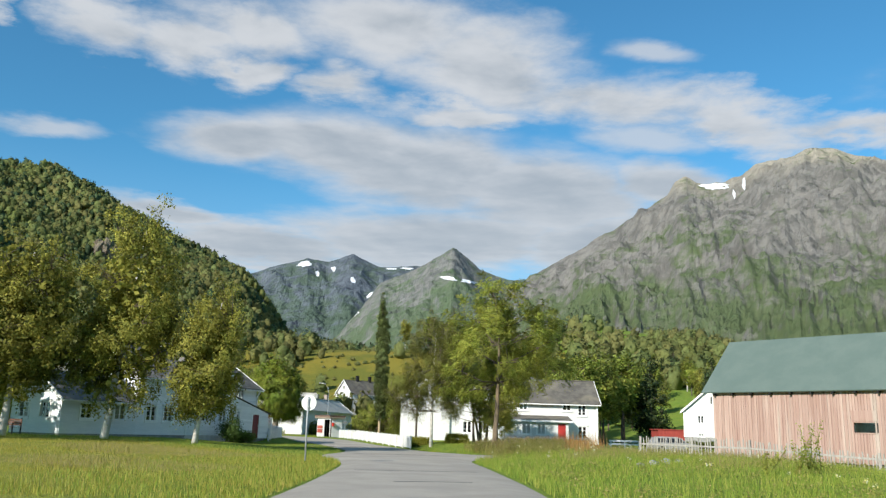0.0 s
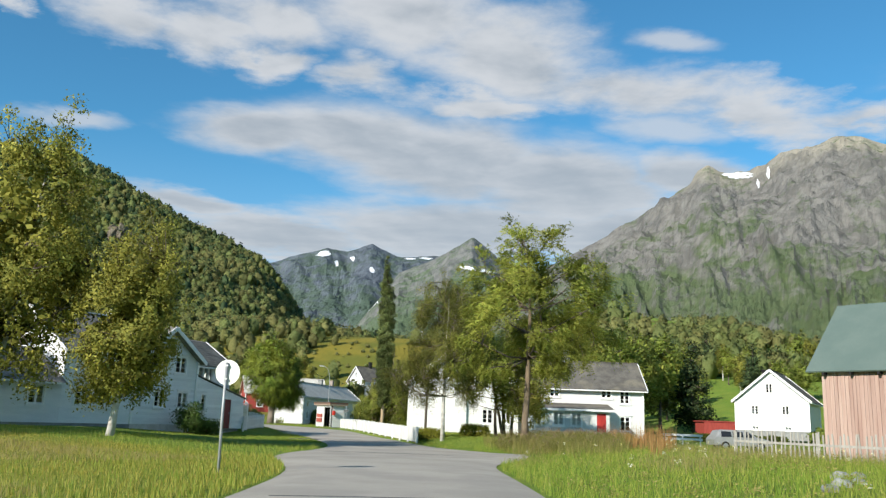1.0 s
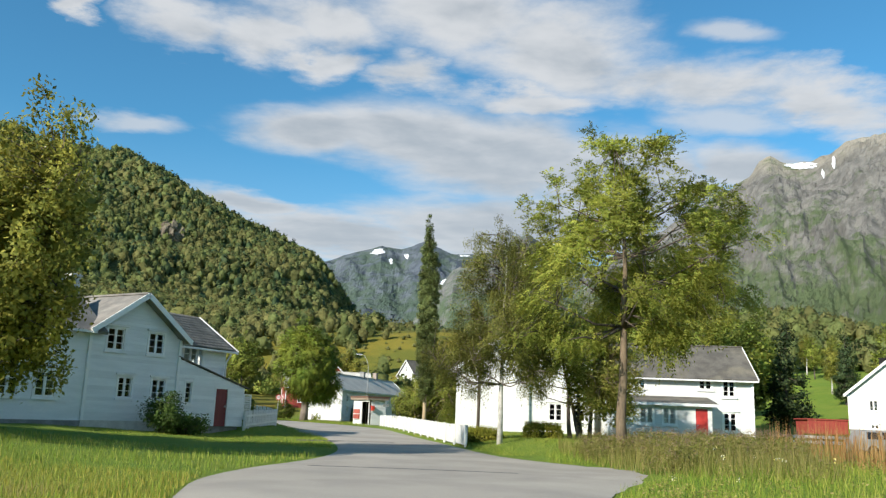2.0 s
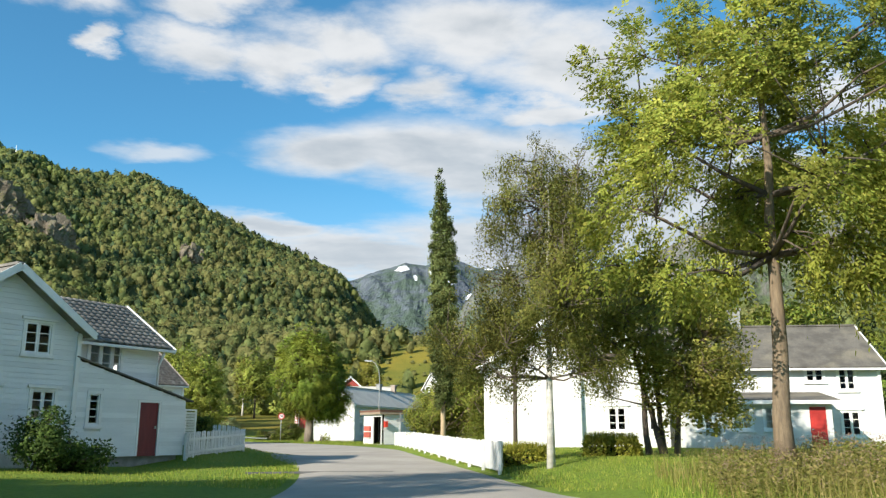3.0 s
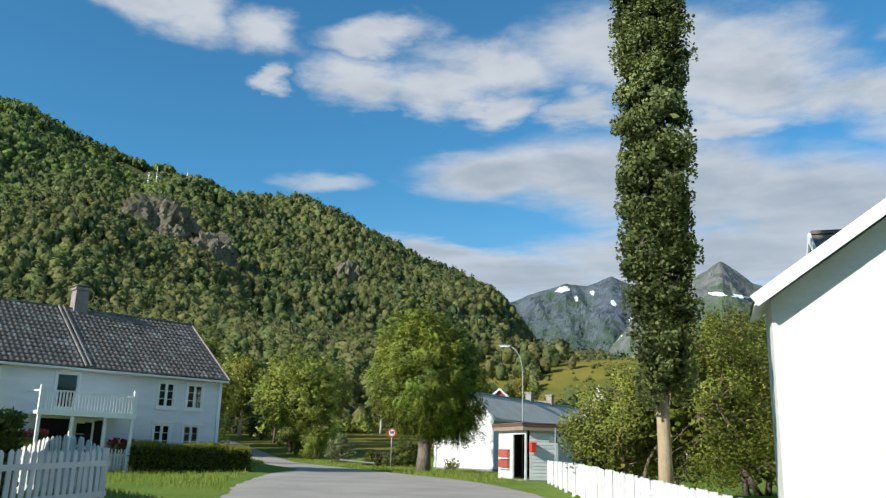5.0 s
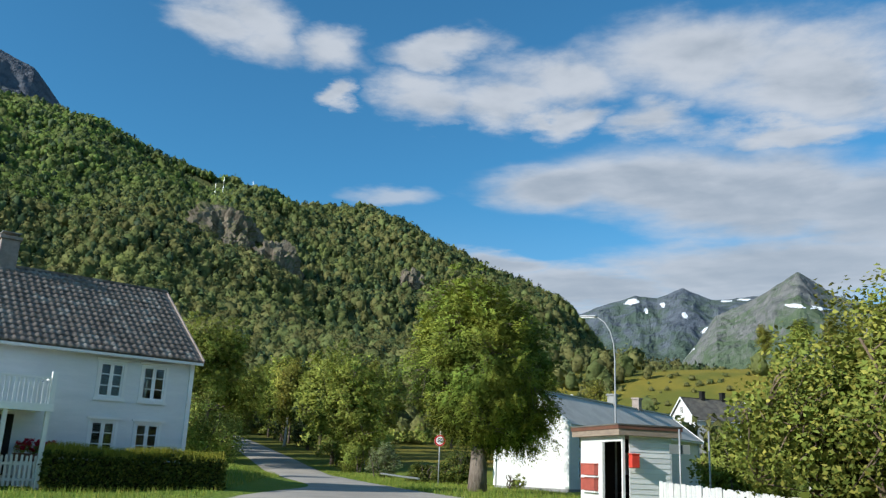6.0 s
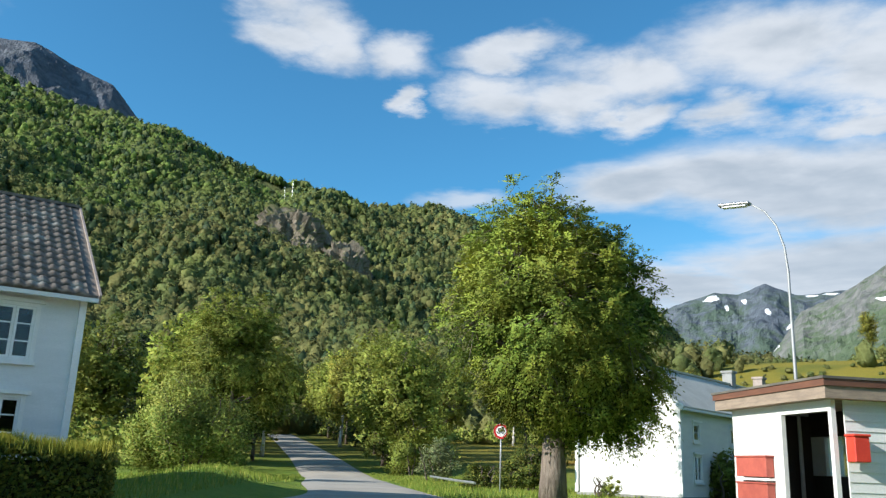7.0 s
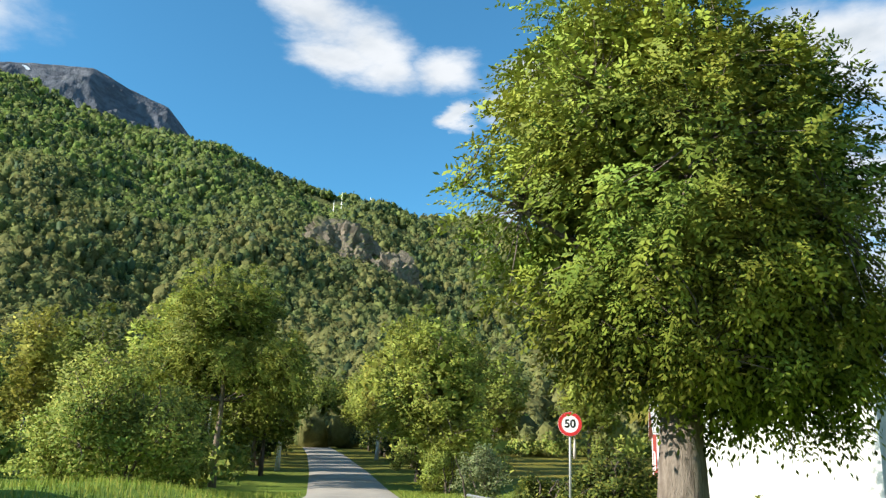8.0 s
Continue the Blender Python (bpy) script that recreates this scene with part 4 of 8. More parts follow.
def trees_near():
    tree("ash_tree", "tall ash tree with a loose yellow-green crown on the verge", 3.9, 53.9, 11.6, 0.18,
         [(0.6, 0, 7.5, 3.6, 3.4, 3.3), (-1.6, -0.4, 5.5, 2.1, 2.1, 1.7), (2.6, 0.6, 5.2, 2.8, 2.4, 1.8), (0.3, 0, 9.7, 2.2, 2.2, 1.5), (0.7, -0.5, 5.0, 2.2, 2.0, 1.1), (-2.2, -1.0, 3.6, 1.7, 1.6, 0.9), (1.4, -1.2, 3.9, 1.9, 1.6, 0.9)], 900, 34, 0.048, 0.38, LEAF_ASH, ASH_BARK, 11, 0.34, (0.2, 0.1), 40, gaps=0.02, ash=True, stout=0.44)
    tree("birch_tree", "dark slender birch with hanging twigs beside the lawn", -0.27, 63.3, 10.3, 0.125,
         [(0.0, 0, 6.4, 2.5, 2.5, 3.2), (-1.9, 0, 4.3, 2.0, 2.0, 1.8), (-1.3, 0, 3.1, 1.6, 1.5, 1.1), (1.2, 0, 4.9, 2.0, 1.9, 2.0), (0.3, 0, 8.7, 2.0, 1.9, 1.9), (1.5, -0.2, 3.3, 1.7, 1.5, 1.0)], 1250, 165, 0.033, 0.30, LEAF_DARK, BIRCH_BARK, 12, 0.24, (0.1, 0), 34, 0.22, gaps=-0.06, soft=0.65, flare=1.0, limbm=GREY_BARK)
    tree("multi_stem_tree", "leaning many-stemmed willow with dark crooked limbs", 3.6, 68.0, 7.6, 0.11,
         [(-0.8, 0, 4.8, 2.9, 2.6, 2.2), (1.2, -0.3, 3.4, 2.2, 1.8, 2.6), (-2.4, 0, 4.2, 1.7, 1.8, 1.5), (1.0, -0.7, 2.2, 1.5, 1.4, 1.7), (1.7, -0.6, 2.3, 1.4, 1.4, 1.9)], 800, 84, 0.06, 0.36, LEAF_STEMS, BARK, 13, 0.12, (-1.0, 0), 26, stems=4, slim=0.45, soft=0.55, limbm=ASH_BARK, inner=400)
    tree("poplar_tree", "columnar poplar with a bare pale lower trunk behind the fence", -5.05, 76.6, 14.0, 0.12,
         [(-0.24, 0, 8.0, 0.40, 0.45, 5.0), (0.2, 0, 7.2, 0.39, 0.42, 4.6), (0, 0, 4.1, 0.46, 0.52, 1.9), (-0.15, 0, 11.9, 0.17, 0.22, 1.7)], 680, 150, 0.035, 0.20, LEAF_POPLAR, PALE_BARK, 14, 0.2, (-0.15, 0), 20, slim=0.8, shell=0.33, gaps=-0.3, soft=0.6, inner=250)
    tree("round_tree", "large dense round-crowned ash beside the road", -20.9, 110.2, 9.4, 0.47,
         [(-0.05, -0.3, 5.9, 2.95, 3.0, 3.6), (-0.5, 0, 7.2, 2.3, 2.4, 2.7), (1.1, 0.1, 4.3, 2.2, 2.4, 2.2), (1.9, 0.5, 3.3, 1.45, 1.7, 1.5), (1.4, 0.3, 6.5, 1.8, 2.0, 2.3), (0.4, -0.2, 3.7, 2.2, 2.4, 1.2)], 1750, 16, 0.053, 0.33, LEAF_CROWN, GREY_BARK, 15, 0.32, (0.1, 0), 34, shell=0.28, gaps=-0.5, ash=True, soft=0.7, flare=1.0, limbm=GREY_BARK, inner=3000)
    tree("birch_tree", "broad yellow-green birch on the lawn before the white house", -21.2, 41.5, 11.2, 0.2,
         [(0.2, 0, 6.8, 3.3, 2.9, 3.9), (-1.2, 0, 4.2, 3.0, 2.6, 1.9), (1.6, 0, 4.6, 2.2, 2.0, 1.9), (-0.2, 0, 2.9, 2.7, 2.2, 1.1)], 820, 90, 0.075, 0.42, LEAF_BIRCH, BIRCH_BARK, 16, 0.2, (0.4, 0), 24, 0.25, gaps=-0.08, soft=0.55, inner=500)
    tree("birch_tree", "tall birch with a white trunk on the lawn", -17.15, 44.0, 13.6, 0.19,
         [(0.7, 0, 8.0, 2.5, 2.3, 4.8), (-1.0, 0, 4.6, 2.5, 2.2, 2.1), (1.8, 0, 5.2, 2.0, 1.9, 2.4), (0.2, 0, 2.9, 2.3, 2.0, 1.2)], 820, 90, 0.072, 0.40, LEAF_BIRCH, BIRCH_BARK, 17, 0.18, (0.8, 0.8), 24, 0.25, gaps=-0.06, soft=0.55, inner=500)
    tree("birch_tree", "small birch with a white trunk on the lawn", -12.6, 44.6, 9.0, 0.15,
         [(0.5, 0, 5.4, 2.1, 2.0, 3.0), (0.3, 0, 3.6, 2.3, 2.1, 1.5), (0.2, 0, 2.3, 1.7, 1.6, 0.9)], 560, 90, 0.066, 0.36, LEAF_BIRCH, BIRCH_BARK, 18, 0.22, (0.8, 0), 20, 0.25, gaps=-0.14, soft=0.55, inner=300)
    tree("lilac_bush", "big tangled yellow-green garden bush behind the white fence", -6.2, 86.0, 3.7, 0.055,
         [(0.0, 0, 2.1, 1.5, 1.7, 1.6), (-1.1, 0, 1.5, 1.1, 1.4, 1.3), (1.9, 0, 2.7, 2.0, 2.0, 2.2)], 1250, 90, 0.042, 0.36, LEAF_LILAC, ASH_BARK, 19, 0.1, (0, 0), 34, stems=6, limbm=ASH_BARK, gaps=-0.25, soft=0.55, inner=600)
    tree("lilac_bush", "dense dark green garden bush beside the white house", -2.6, 92.5, 6.4, 0.1,
         [(0, 0, 3.2, 3.0, 2.6, 2.8), (1.0, 0, 2.4, 2.6, 2.4, 2.0)], 640, 80, 0.075, 0.5, LEAF_ROUND, BARK, 20, 0.1, (0, 0), 24, stems=4)
    tree("ash_tree", "yellow-green roadside ash with spreading bare limbs", -51.5, 129.5, 12.6, 0.2,
         [(0, 0, 9.0, 3.2, 3.2, 3.2), (-2.4, 0, 6.8, 2.7, 2.4, 2.4), (2.2, 0.5, 6.2, 2.7, 2.4, 2.2)], 620, 14, 0.10, 0.6, LEAF_GREEN, ASH_BARK, 21, 0.28, (0.2, 0), 26, gaps=-0.06, ash=True, soft=0.6, inner=250)
    tree("broadleaf_tree", "dense yellow-green tree beside the climbing road", -42.3, 137.0, 10.4, 0.2,
         [(0, 0, 6.4, 2.9, 2.9, 3.8), (1.2, 0, 4.2, 2.4, 2.4, 2.4), (-1.2, 0, 4.6, 2.2, 2.2, 2.6), (0.4, 0, 2.2, 1.9, 1.9, 1.8)], 700, 50, 0.11, 0.5, LEAF_GREEN, BARK, 22, 0.14, (0.2, 0), 22, slim=0.5, shell=0.35, gaps=-0.12, soft=0.6, inner=500)


trees_near()

# ---- buildings ----


def wall(name, length, low, top, holes, material, parent, m, thick=0.16, rake=None, label=""):
    """A wall along local x, from z = low up to top (or up to the line rake(x)), with openings (x0, x1, z0, z1) through it."""
    cut = lambda x: min(top, rake(x)) if rake else top  # noqa: E731
    xs = {0.0, length} | {h[0] for h in holes} | {h[1] for h in holes}
    zs = {low, top} | {h[2] for h in holes} | {h[3] for h in holes}
    if rake:
        fine = np.linspace(0, length, 400)
        ys = np.array([rake(v) for v in fine])
        xs.add(float(fine[int(np.argmax(ys))]))
        for z in list(zs):
            s = np.sign(ys - z)
            xs |= {float(fine[k]) for k in np.nonzero(s[1:] != s[:-1])[0]}
    xs, zs = sorted(xs), sorted(zs)
    bm = bmesh.new()
    for x0, x1 in zip(xs, xs[1:]):
        for z0, z1 in zip(zs, zs[1:]):
            cx, cz = (x0 + x1) / 2, (z0 + z1) / 2
            if any(h[0] < cx < h[1] and h[2] < cz < h[3] for h in holes):
                continue
            a, b = min(z1, cut(x0 + 1e-4)), min(z1, cut(x1 - 1e-4))
            if a <= z0 + 0.005 and b <= z0 + 0.005:
                continue
            a, b = max(a, z0), max(b, z0)
            f = [bm.verts.new(p) for p in ((x0, 0, z0), (x1, 0, z0), (x1, 0, b), (x0, 0, a))]
            k = [bm.verts.new(p) for p in ((x0, thick, z0), (x1, thick, z0), (x1, thick, b), (x0, thick, a))]
            bm.faces.new(f)
            bm.faces.new(k[::-1])
            for i in range(4):
                j = (i + 1) % 4
                bm.faces.new((f[j], f[i], k[i], k[j]))
    bmesh.ops.remove_doubles(bm, verts=bm.verts, dist=0.0005)
    ob = part(name, bm, material, parent, label)
    ob.matrix_basis = m
    return ob


def ring(bm, x0, x1, z0, z1, t, y0, y1):
    """A closed frame of one piece, t wide."""
    o = [(x0, z0), (x1, z0), (x1, z1), (x0, z1)]
    i = [(x0 + t, z0 + t), (x1 - t, z0 + t), (x1 - t, z1 - t), (x0 + t, z1 - t)]
    v = {(k, j, y): bm.verts.new((p[0], y, p[1])) for k, c in ((0, o), (1, i)) for j, p in enumerate(c) for y in (y0, y1)}
    for j in range(4):
        n = (j + 1) % 4
        bm.faces.new((v[0, j, y0], v[0, n, y0], v[1, n, y0], v[1, j, y0]))
        bm.faces.new((v[0, n, y1], v[0, j, y1], v[1, j, y1], v[1, n, y1]))
        bm.faces.new((v[0, n, y0], v[0, j, y0], v[0, j, y1], v[0, n, y1]))
        bm.faces.new((v[1, j, y0], v[1, n, y0], v[1, n, y1], v[1, j, y1]))


WIN = {}


def window(parent, m, x0, x1, z0, z1, sash=2, bars=2, crown=True):
    """A casement window in an opening: casing, sill, head, sashes with glazing bars, and panes. Alike windows share their meshes."""
    w, h = x1 - x0, z1 - z0
    key = (round(w, 2), round(h, 2), sash, bars, crown)
    if key not in WIN:
        made = []
        bm = bmesh.new()
        ring(bm, -0.09, w + 0.09, -0.09, h + 0.09, 0.095, -0.035, 0.06)
        me = bpy.data.meshes.new("casing")
        bm.to_mesh(me)
        bm.free()
        made.append(("window", me, TRIM))
        todo = [("sill", (-0.13, w + 0.13, -0.08, -0.036, -0.13, -0.05), TRIM)]
        if crown:
            todo.append(("head_board", (-0.17, w + 0.17, -0.10, -0.036, h + 0.07, h + 0.15), TRIM))
        for k in range(sash):
            a, b = w * k / sash + 0.003, w * (k + 1) / sash - 0.003
            bm = bmesh.new()
            ring(bm, a, b, 0.0, h, 0.055, 0.0, 0.05)
            me = bpy.data.meshes.new("sash")
            bm.to_mesh(me)
            bm.free()
            made.append(("sash", me, TRIM))
            for j in range(1, bars + 1):
                zz = h * j / (bars + 1)
                todo.append(("glazing_bar", (a + 0.05, b - 0.05, 0.006, 0.045, zz - 0.014, zz + 0.014), TRIM))
            todo.append(("pane", (a + 0.05, b - 0.05, 0.024, 0.030, 0.05, h - 0.05), GLASS))
        for nm, r, mt in todo:
            bm = bmesh.new()
            box(bm, *r)
            me = bpy.data.meshes.new(nm)
            bm.to_mesh(me)
            bm.free()
            made.append((nm, me, mt))
        for _, me, mt in made:
            me.materials.append(mt)
        WIN[key] = made
    fr = None
    for nm, me, mt in WIN[key]:
        ob = new(nm, me)
        if fr is None:
            fr = ob
            ob.parent = parent
            ob.matrix_basis = m @ Matrix.Translation((x0, 0, z0))
        else:
            ob.parent = fr
        if nm == "pane":
            ob.visible_shadow = False
    return fr


def side(L, W, which, z0=0.0):
    """Local frames of the four walls: looking at each from outside, x runs to the right."""
    return {"front": Matrix.Identity(4), "right": pose(L, 0, 0, 0, 0, 90), "back": pose(L, W, 0, 0, 0, 180), "left": pose(0, W, 0, 0, 0, -90)}[which]


def slab(name, corners, thick, material, parent, label=""):
    """A roof slope from four corners, with thickness downwards."""
    a, b, c, d = (Vector(p) for p in corners)
    n = (b - a).cross(d - a).normalized()
    if n.z < 0:
        n = -n
    bm = bmesh.new()
    t = [bm.verts.new(p) for p in (a, b, c, d)]
    u = [bm.verts.new(p - n * thick) for p in (a, b, c, d)]
    bm.faces.new(t)
    bm.faces.new(u[::-1])
    for i in range(4):
        j = (i + 1) % 4
        bm.faces.new((t[j], t[i], u[i], u[j]))
    return part(name, bm, material, parent, label)


def board(name, a, b, w, h, material, parent, label=""):
    """A board from a to b, w wide and h high, its middle on the line."""
    a, b = Vector(a), Vector(b)
    bm = bmesh.new()
    L = (b - a).length
    box(bm, 0, L, -w / 2, w / 2, -h / 2, h / 2)
    ob = part(name, bm, material, parent, label)
    x = (b - a).normalized()
    y = Vector((0, 0, 1)).cross(x)
    y = y.normalized() if y.length > 1e-4 else Vector((0, 1, 0))
    z = x.cross(y)
    ob.matrix_basis = Matrix((x, y, z)).transposed().to_4x4()
    ob.location = a
    return ob


def house(name, label, m, L, W, eave, ridge, openings, wallm, roofm, over=0.35, base=0.25, end=0.3, group="", category="house", found=True):
    """A gabled house along local x: four walls with windows, foundation, two roof slopes with barge boards."""
    t = thing(name, m, label, category, group)
    if found:
        boxes("foundation", [(-0.04, L + 0.04, -0.04, W + 0.04, -0.6, base)], PLASTER if wallm is WHITE_COOL else STONE, t)
    pitch = (ridge - eave) / (W / 2)
    rk = lambda x: eave + pitch * min(x, W - x)  # noqa: E731
    for which in ("front", "back", "left", "right"):
        sm = side(L, W, which)
        long_ = which in ("front", "back")
        wins = [o for o in openings if o[0] == which]
        holes = [tuple(o[1:5]) for o in wins]
        if long_:
            wall("wall", L, base, eave, holes, wallm, t, sm)
        else:
            inner = pose(0.16, 0, 0)
            shifted = [(h[0] - 0.16, h[1] - 0.16, h[2], h[3]) for h in holes]
            wall("wall", W - 0.32, base, ridge, shifted, wallm, t, sm @ inner, rake=lambda x: rk(x + 0.16))
        for o in wins:
            if len(o) > 5 and o[5] == "door":
                d = boxes("door", [(0, o[2] - o[1], 0.03, 0.09, 0, o[4] - o[3])], o[6], t)
                d.matrix_basis = sm @ Matrix.Translation((o[1], 0, o[3]))
                hd = boxes("door_handle", [(0.08, 0.16, 0.0, 0.03, 0.95, 1.0)], METAL, d)
                jm = boxes("door_frame", [(-0.09, 0, -0.03, 0.1, 0, o[4] - o[3] + 0.1), (o[2] - o[1], o[2] - o[1] + 0.09, -0.03, 0.1, 0, o[4] - o[3] + 0.1), (0, o[2] - o[1], -0.03, 0.1, o[4] - o[3], o[4] - o[3] + 0.1)], TRIM, t)
                jm.matrix_basis = sm @ Matrix.Translation((o[1], 0, o[3]))
            elif len(o) > 5 and o[5] == "hole":
                pass
            else:
                window(t, sm, *o[1:5], *(o[5:] if len(o) > 5 else ()))
    drop = pitch * over
    th = 0.14
    up = th / math.cos(math.atan(pitch))
    for sgn, y0 in ((1, -over), (-1, W + over)):
        c = [(-end, y0, eave - drop + up), (L + end, y0, eave - drop + up), (L + end, W / 2, ridge + up), (-end, W / 2, ridge + up)]
        slab("roof", c, th, roofm, t)
        for xx in (-end - 0.03, L + end + 0.03):
            board("barge_board", (xx, y0, eave - drop + up - 0.08), (xx, W / 2, ridge + up - 0.08), 0.05, 0.22, BRICK if roofm is PANTILE else TRIM, t)
        board("gutter", (-end, y0 - 0.03, eave - drop + 0.05), (L + end, y0 - 0.03, eave - drop + 0.05), 0.09, 0.09, TRIM, t)
    board("ridge_cap", (-end, W / 2, ridge + up + 0.01), (L + end, W / 2, ridge + up + 0.01), 0.24, 0.08, roofm, t)
    for cx in (-0.02, L + 0.02):
        for cy in (-0.02, W + 0.02):
            boxes("corner_board", [(cx - 0.07, cx + 0.07, cy - 0.07, cy + 0.07, base, eave - 0.02)], TRIM, t)
    # near-black floor and inner panel stand in for the shade of unlit rooms
    boxes("floor_slab", [(0.17, L - 0.17, 0.17, W - 0.17, base - 0.2, base)], DARK, t)
    boxes("partition", [(0.2, L - 0.2, W * 0.5 - 0.05, W * 0.5 + 0.05, base, eave)], DARK, t)
    return t


def chimney(parent, x, y, z0, z1, w=0.5, material=None, pot=None, d=None):
    d = d or w
    rows = [(x - w / 2, x + w / 2, y - d / 2, y + d / 2, z0, z1 - 0.12), (x - w / 2 - 0.06, x + w / 2 + 0.06, y - d / 2 - 0.06, y + d / 2 + 0.06, z1 - 0.12, z1)]
    c = boxes("chimney", rows, material or BRICK, parent, bev=0.012)
    if pot:
        boxes("chimney_cap", [(x - w / 2, x + w / 2, y - d / 2, y + d / 2, z1 + 0.12, z1 + 0.16), (x - w * 0.4, x - w * 0.3, y - 0.05, y + 0.05, z1, z1 + 0.12), (x + w * 0.3, x + w * 0.4, y - 0.05, y + 0.05, z1, z1 + 0.12)], pot, c)
    return c


def along(px, py, dx, dy):
    """A frame on the ground at (px, py) with local x along (dx, dy)."""
    return pose(px, py, 0, 0, 0, math.degrees(math.atan2(dy, dx)))


def right_house():
    m = pose(-1.6, 79.0, 0.25)
    ops = [("front", 15.02, 15.75, 2.95, 3.92), ("front", 13.56, 14.34, 3.35, 3.92, 2, 1), ("front", 9.5, 10.23, 3.33, 3.98, 2, 1), ("front", 15.02, 15.8, 0.85, 1.95)]
    t = house("farmhouse", "long two-storey white wooden farmhouse with a grey slate roof", m, 16.8, 6.4, 4.1, 6.2, ops, WHITE, SLATE, over=0.4, base=0.3)
    chimney(t, 11.2, 3.2, 5.9, 7.3, 0.5, STONE)
    # broad cross wing whose gable stands forward of the front
    x0, x1, fwd, high = -1.6, 6.9, -1.65, 7.0
    rise = (high - 3.95) / ((x1 - x0) / 2)
    face = pose(x0, fwd, 0)
    holes = [(5.74, 6.54, 1.06, 2.1), (7.24, 7.93, 1.06, 2.1)]
    wall("wall", x1 - x0, 0.3, high, holes, WHITE, t, face, rake=lambda x: 3.95 + rise * min(x, x1 - x0 - x), label="white boarded gable of the cross wing")
    for h in holes:
        window(t, face, *h)
    for xx, turn, yy in ((x0, -90, -0.01), (x1, 90, fwd + 0.17)):
        wall("wall", -fwd - 0.18, 0.3, 3.95, [], WHITE, t, pose(xx, yy, 0, 0, 0, turn))
    boxes("foundation", [(x0 - 0.03, x1 + 0.03, fwd - 0.03, -0.05, -0.6, 0.3)], STONE, t)
    # added panel, coloured as the shade inside the wing
    boxes("partition", [(x0 + 0.3, x1 - 0.3, -0.3, -0.2, 0.3, 3.9)], DARK, t)
    for xa, back in ((x0 - 0.3, -0.1), (x1 + 0.15, 3.2)):
        za = 3.95 - rise * (x0 - xa if xa < x0 else 0.15) + 0.2
        ring_ = [(xa, fwd - 0.4, za), (xa, back, za), ((x0 + x1) / 2, 3.2, high + 0.2), ((x0 + x1) / 2, fwd - 0.4, high + 0.2)]
        slab("roof", ring_, 0.11, SLATE, t, "grey roof of the cross wing")
        slab("soffit", [(x, y, z - 0.13) for x, y, z in ring_], 0.025, TRIM, t, "white boarded soffit")
        board("barge_board", (xa, fwd - 0.43, za - 0.08), ((x0 + x1) / 2, fwd - 0.43, high + 0.12), 0.05, 0.22, TRIM, t)
    # glazed porch along the front with a red door
    px0, px1, d = 7.4, 13.7, 2.7
    pm = pose(px0, -d, 0)
    wins = [(2.1, 2.85, 1.12, 2.1), (3.45, 4.18, 1.12, 2.1), (0.5, 1.2, 1.12, 2.1)]
    wall("wall", px1 - px0, 0.15, 2.35, wins + [(5.35, 6.05, 0.15, 2.08)], WHITE, t, pm, label="white boarded porch wall")
    for wn in wins:
        window(t, pm, *wn, crown=False)
    wall("wall", d - 0.18, 0.15, 2.75, [], WHITE, t, pose(px0, -0.0, 0, 0, 0, -90), rake=lambda x: 2.75 - 0.4 * x / d)
    wall("wall", d - 0.18, 0.15, 2.75, [], WHITE, t, pose(px1, -d + 0.17, 0, 0, 0, 90), rake=lambda x: 2.35 + 0.4 * x / d)
    slab("porch_roof", [(px0 - 0.25, -d - 0.35, 2.36), (px1 + 0.35, -d - 0.35, 2.36), (px1 + 0.35, 0.0, 2.85), (px0 - 0.25, 0.0, 2.85)], 0.1, SLATE, t, "grey lean-to porch roof")
    board("fascia", (px0 - 0.25, -d - 0.37, 2.28), (px1 + 0.35, -d - 0.37, 2.28), 0.03, 0.16, TRIM, t)
    dr = boxes("door", [(0, 0.7, 0.04, 0.10, 0, 1.93), (0.1, 0.6, 0.025, 0.04, 0.2, 0.85), (0.1, 0.6, 0.025, 0.04, 1.0, 1.75)], RED_PAINT, t, "bright red panelled front door")
    dr.matrix_basis = pm @ Matrix.Translation((5.35, 0, 0.15))
    boxes("door_handle", [(0.04, 0.13, 0.0, 0.025, 0.95, 0.99)], METAL, dr)
    st = boxes("door_step", [(5.0, 6.4, -0.9, -0.02, -0.5, 0.06), (5.2, 6.2, -0.45, -0.02, 0.06, 0.14)], STONE, t)
    st.matrix_basis = pm.copy()
    return t


right_house()


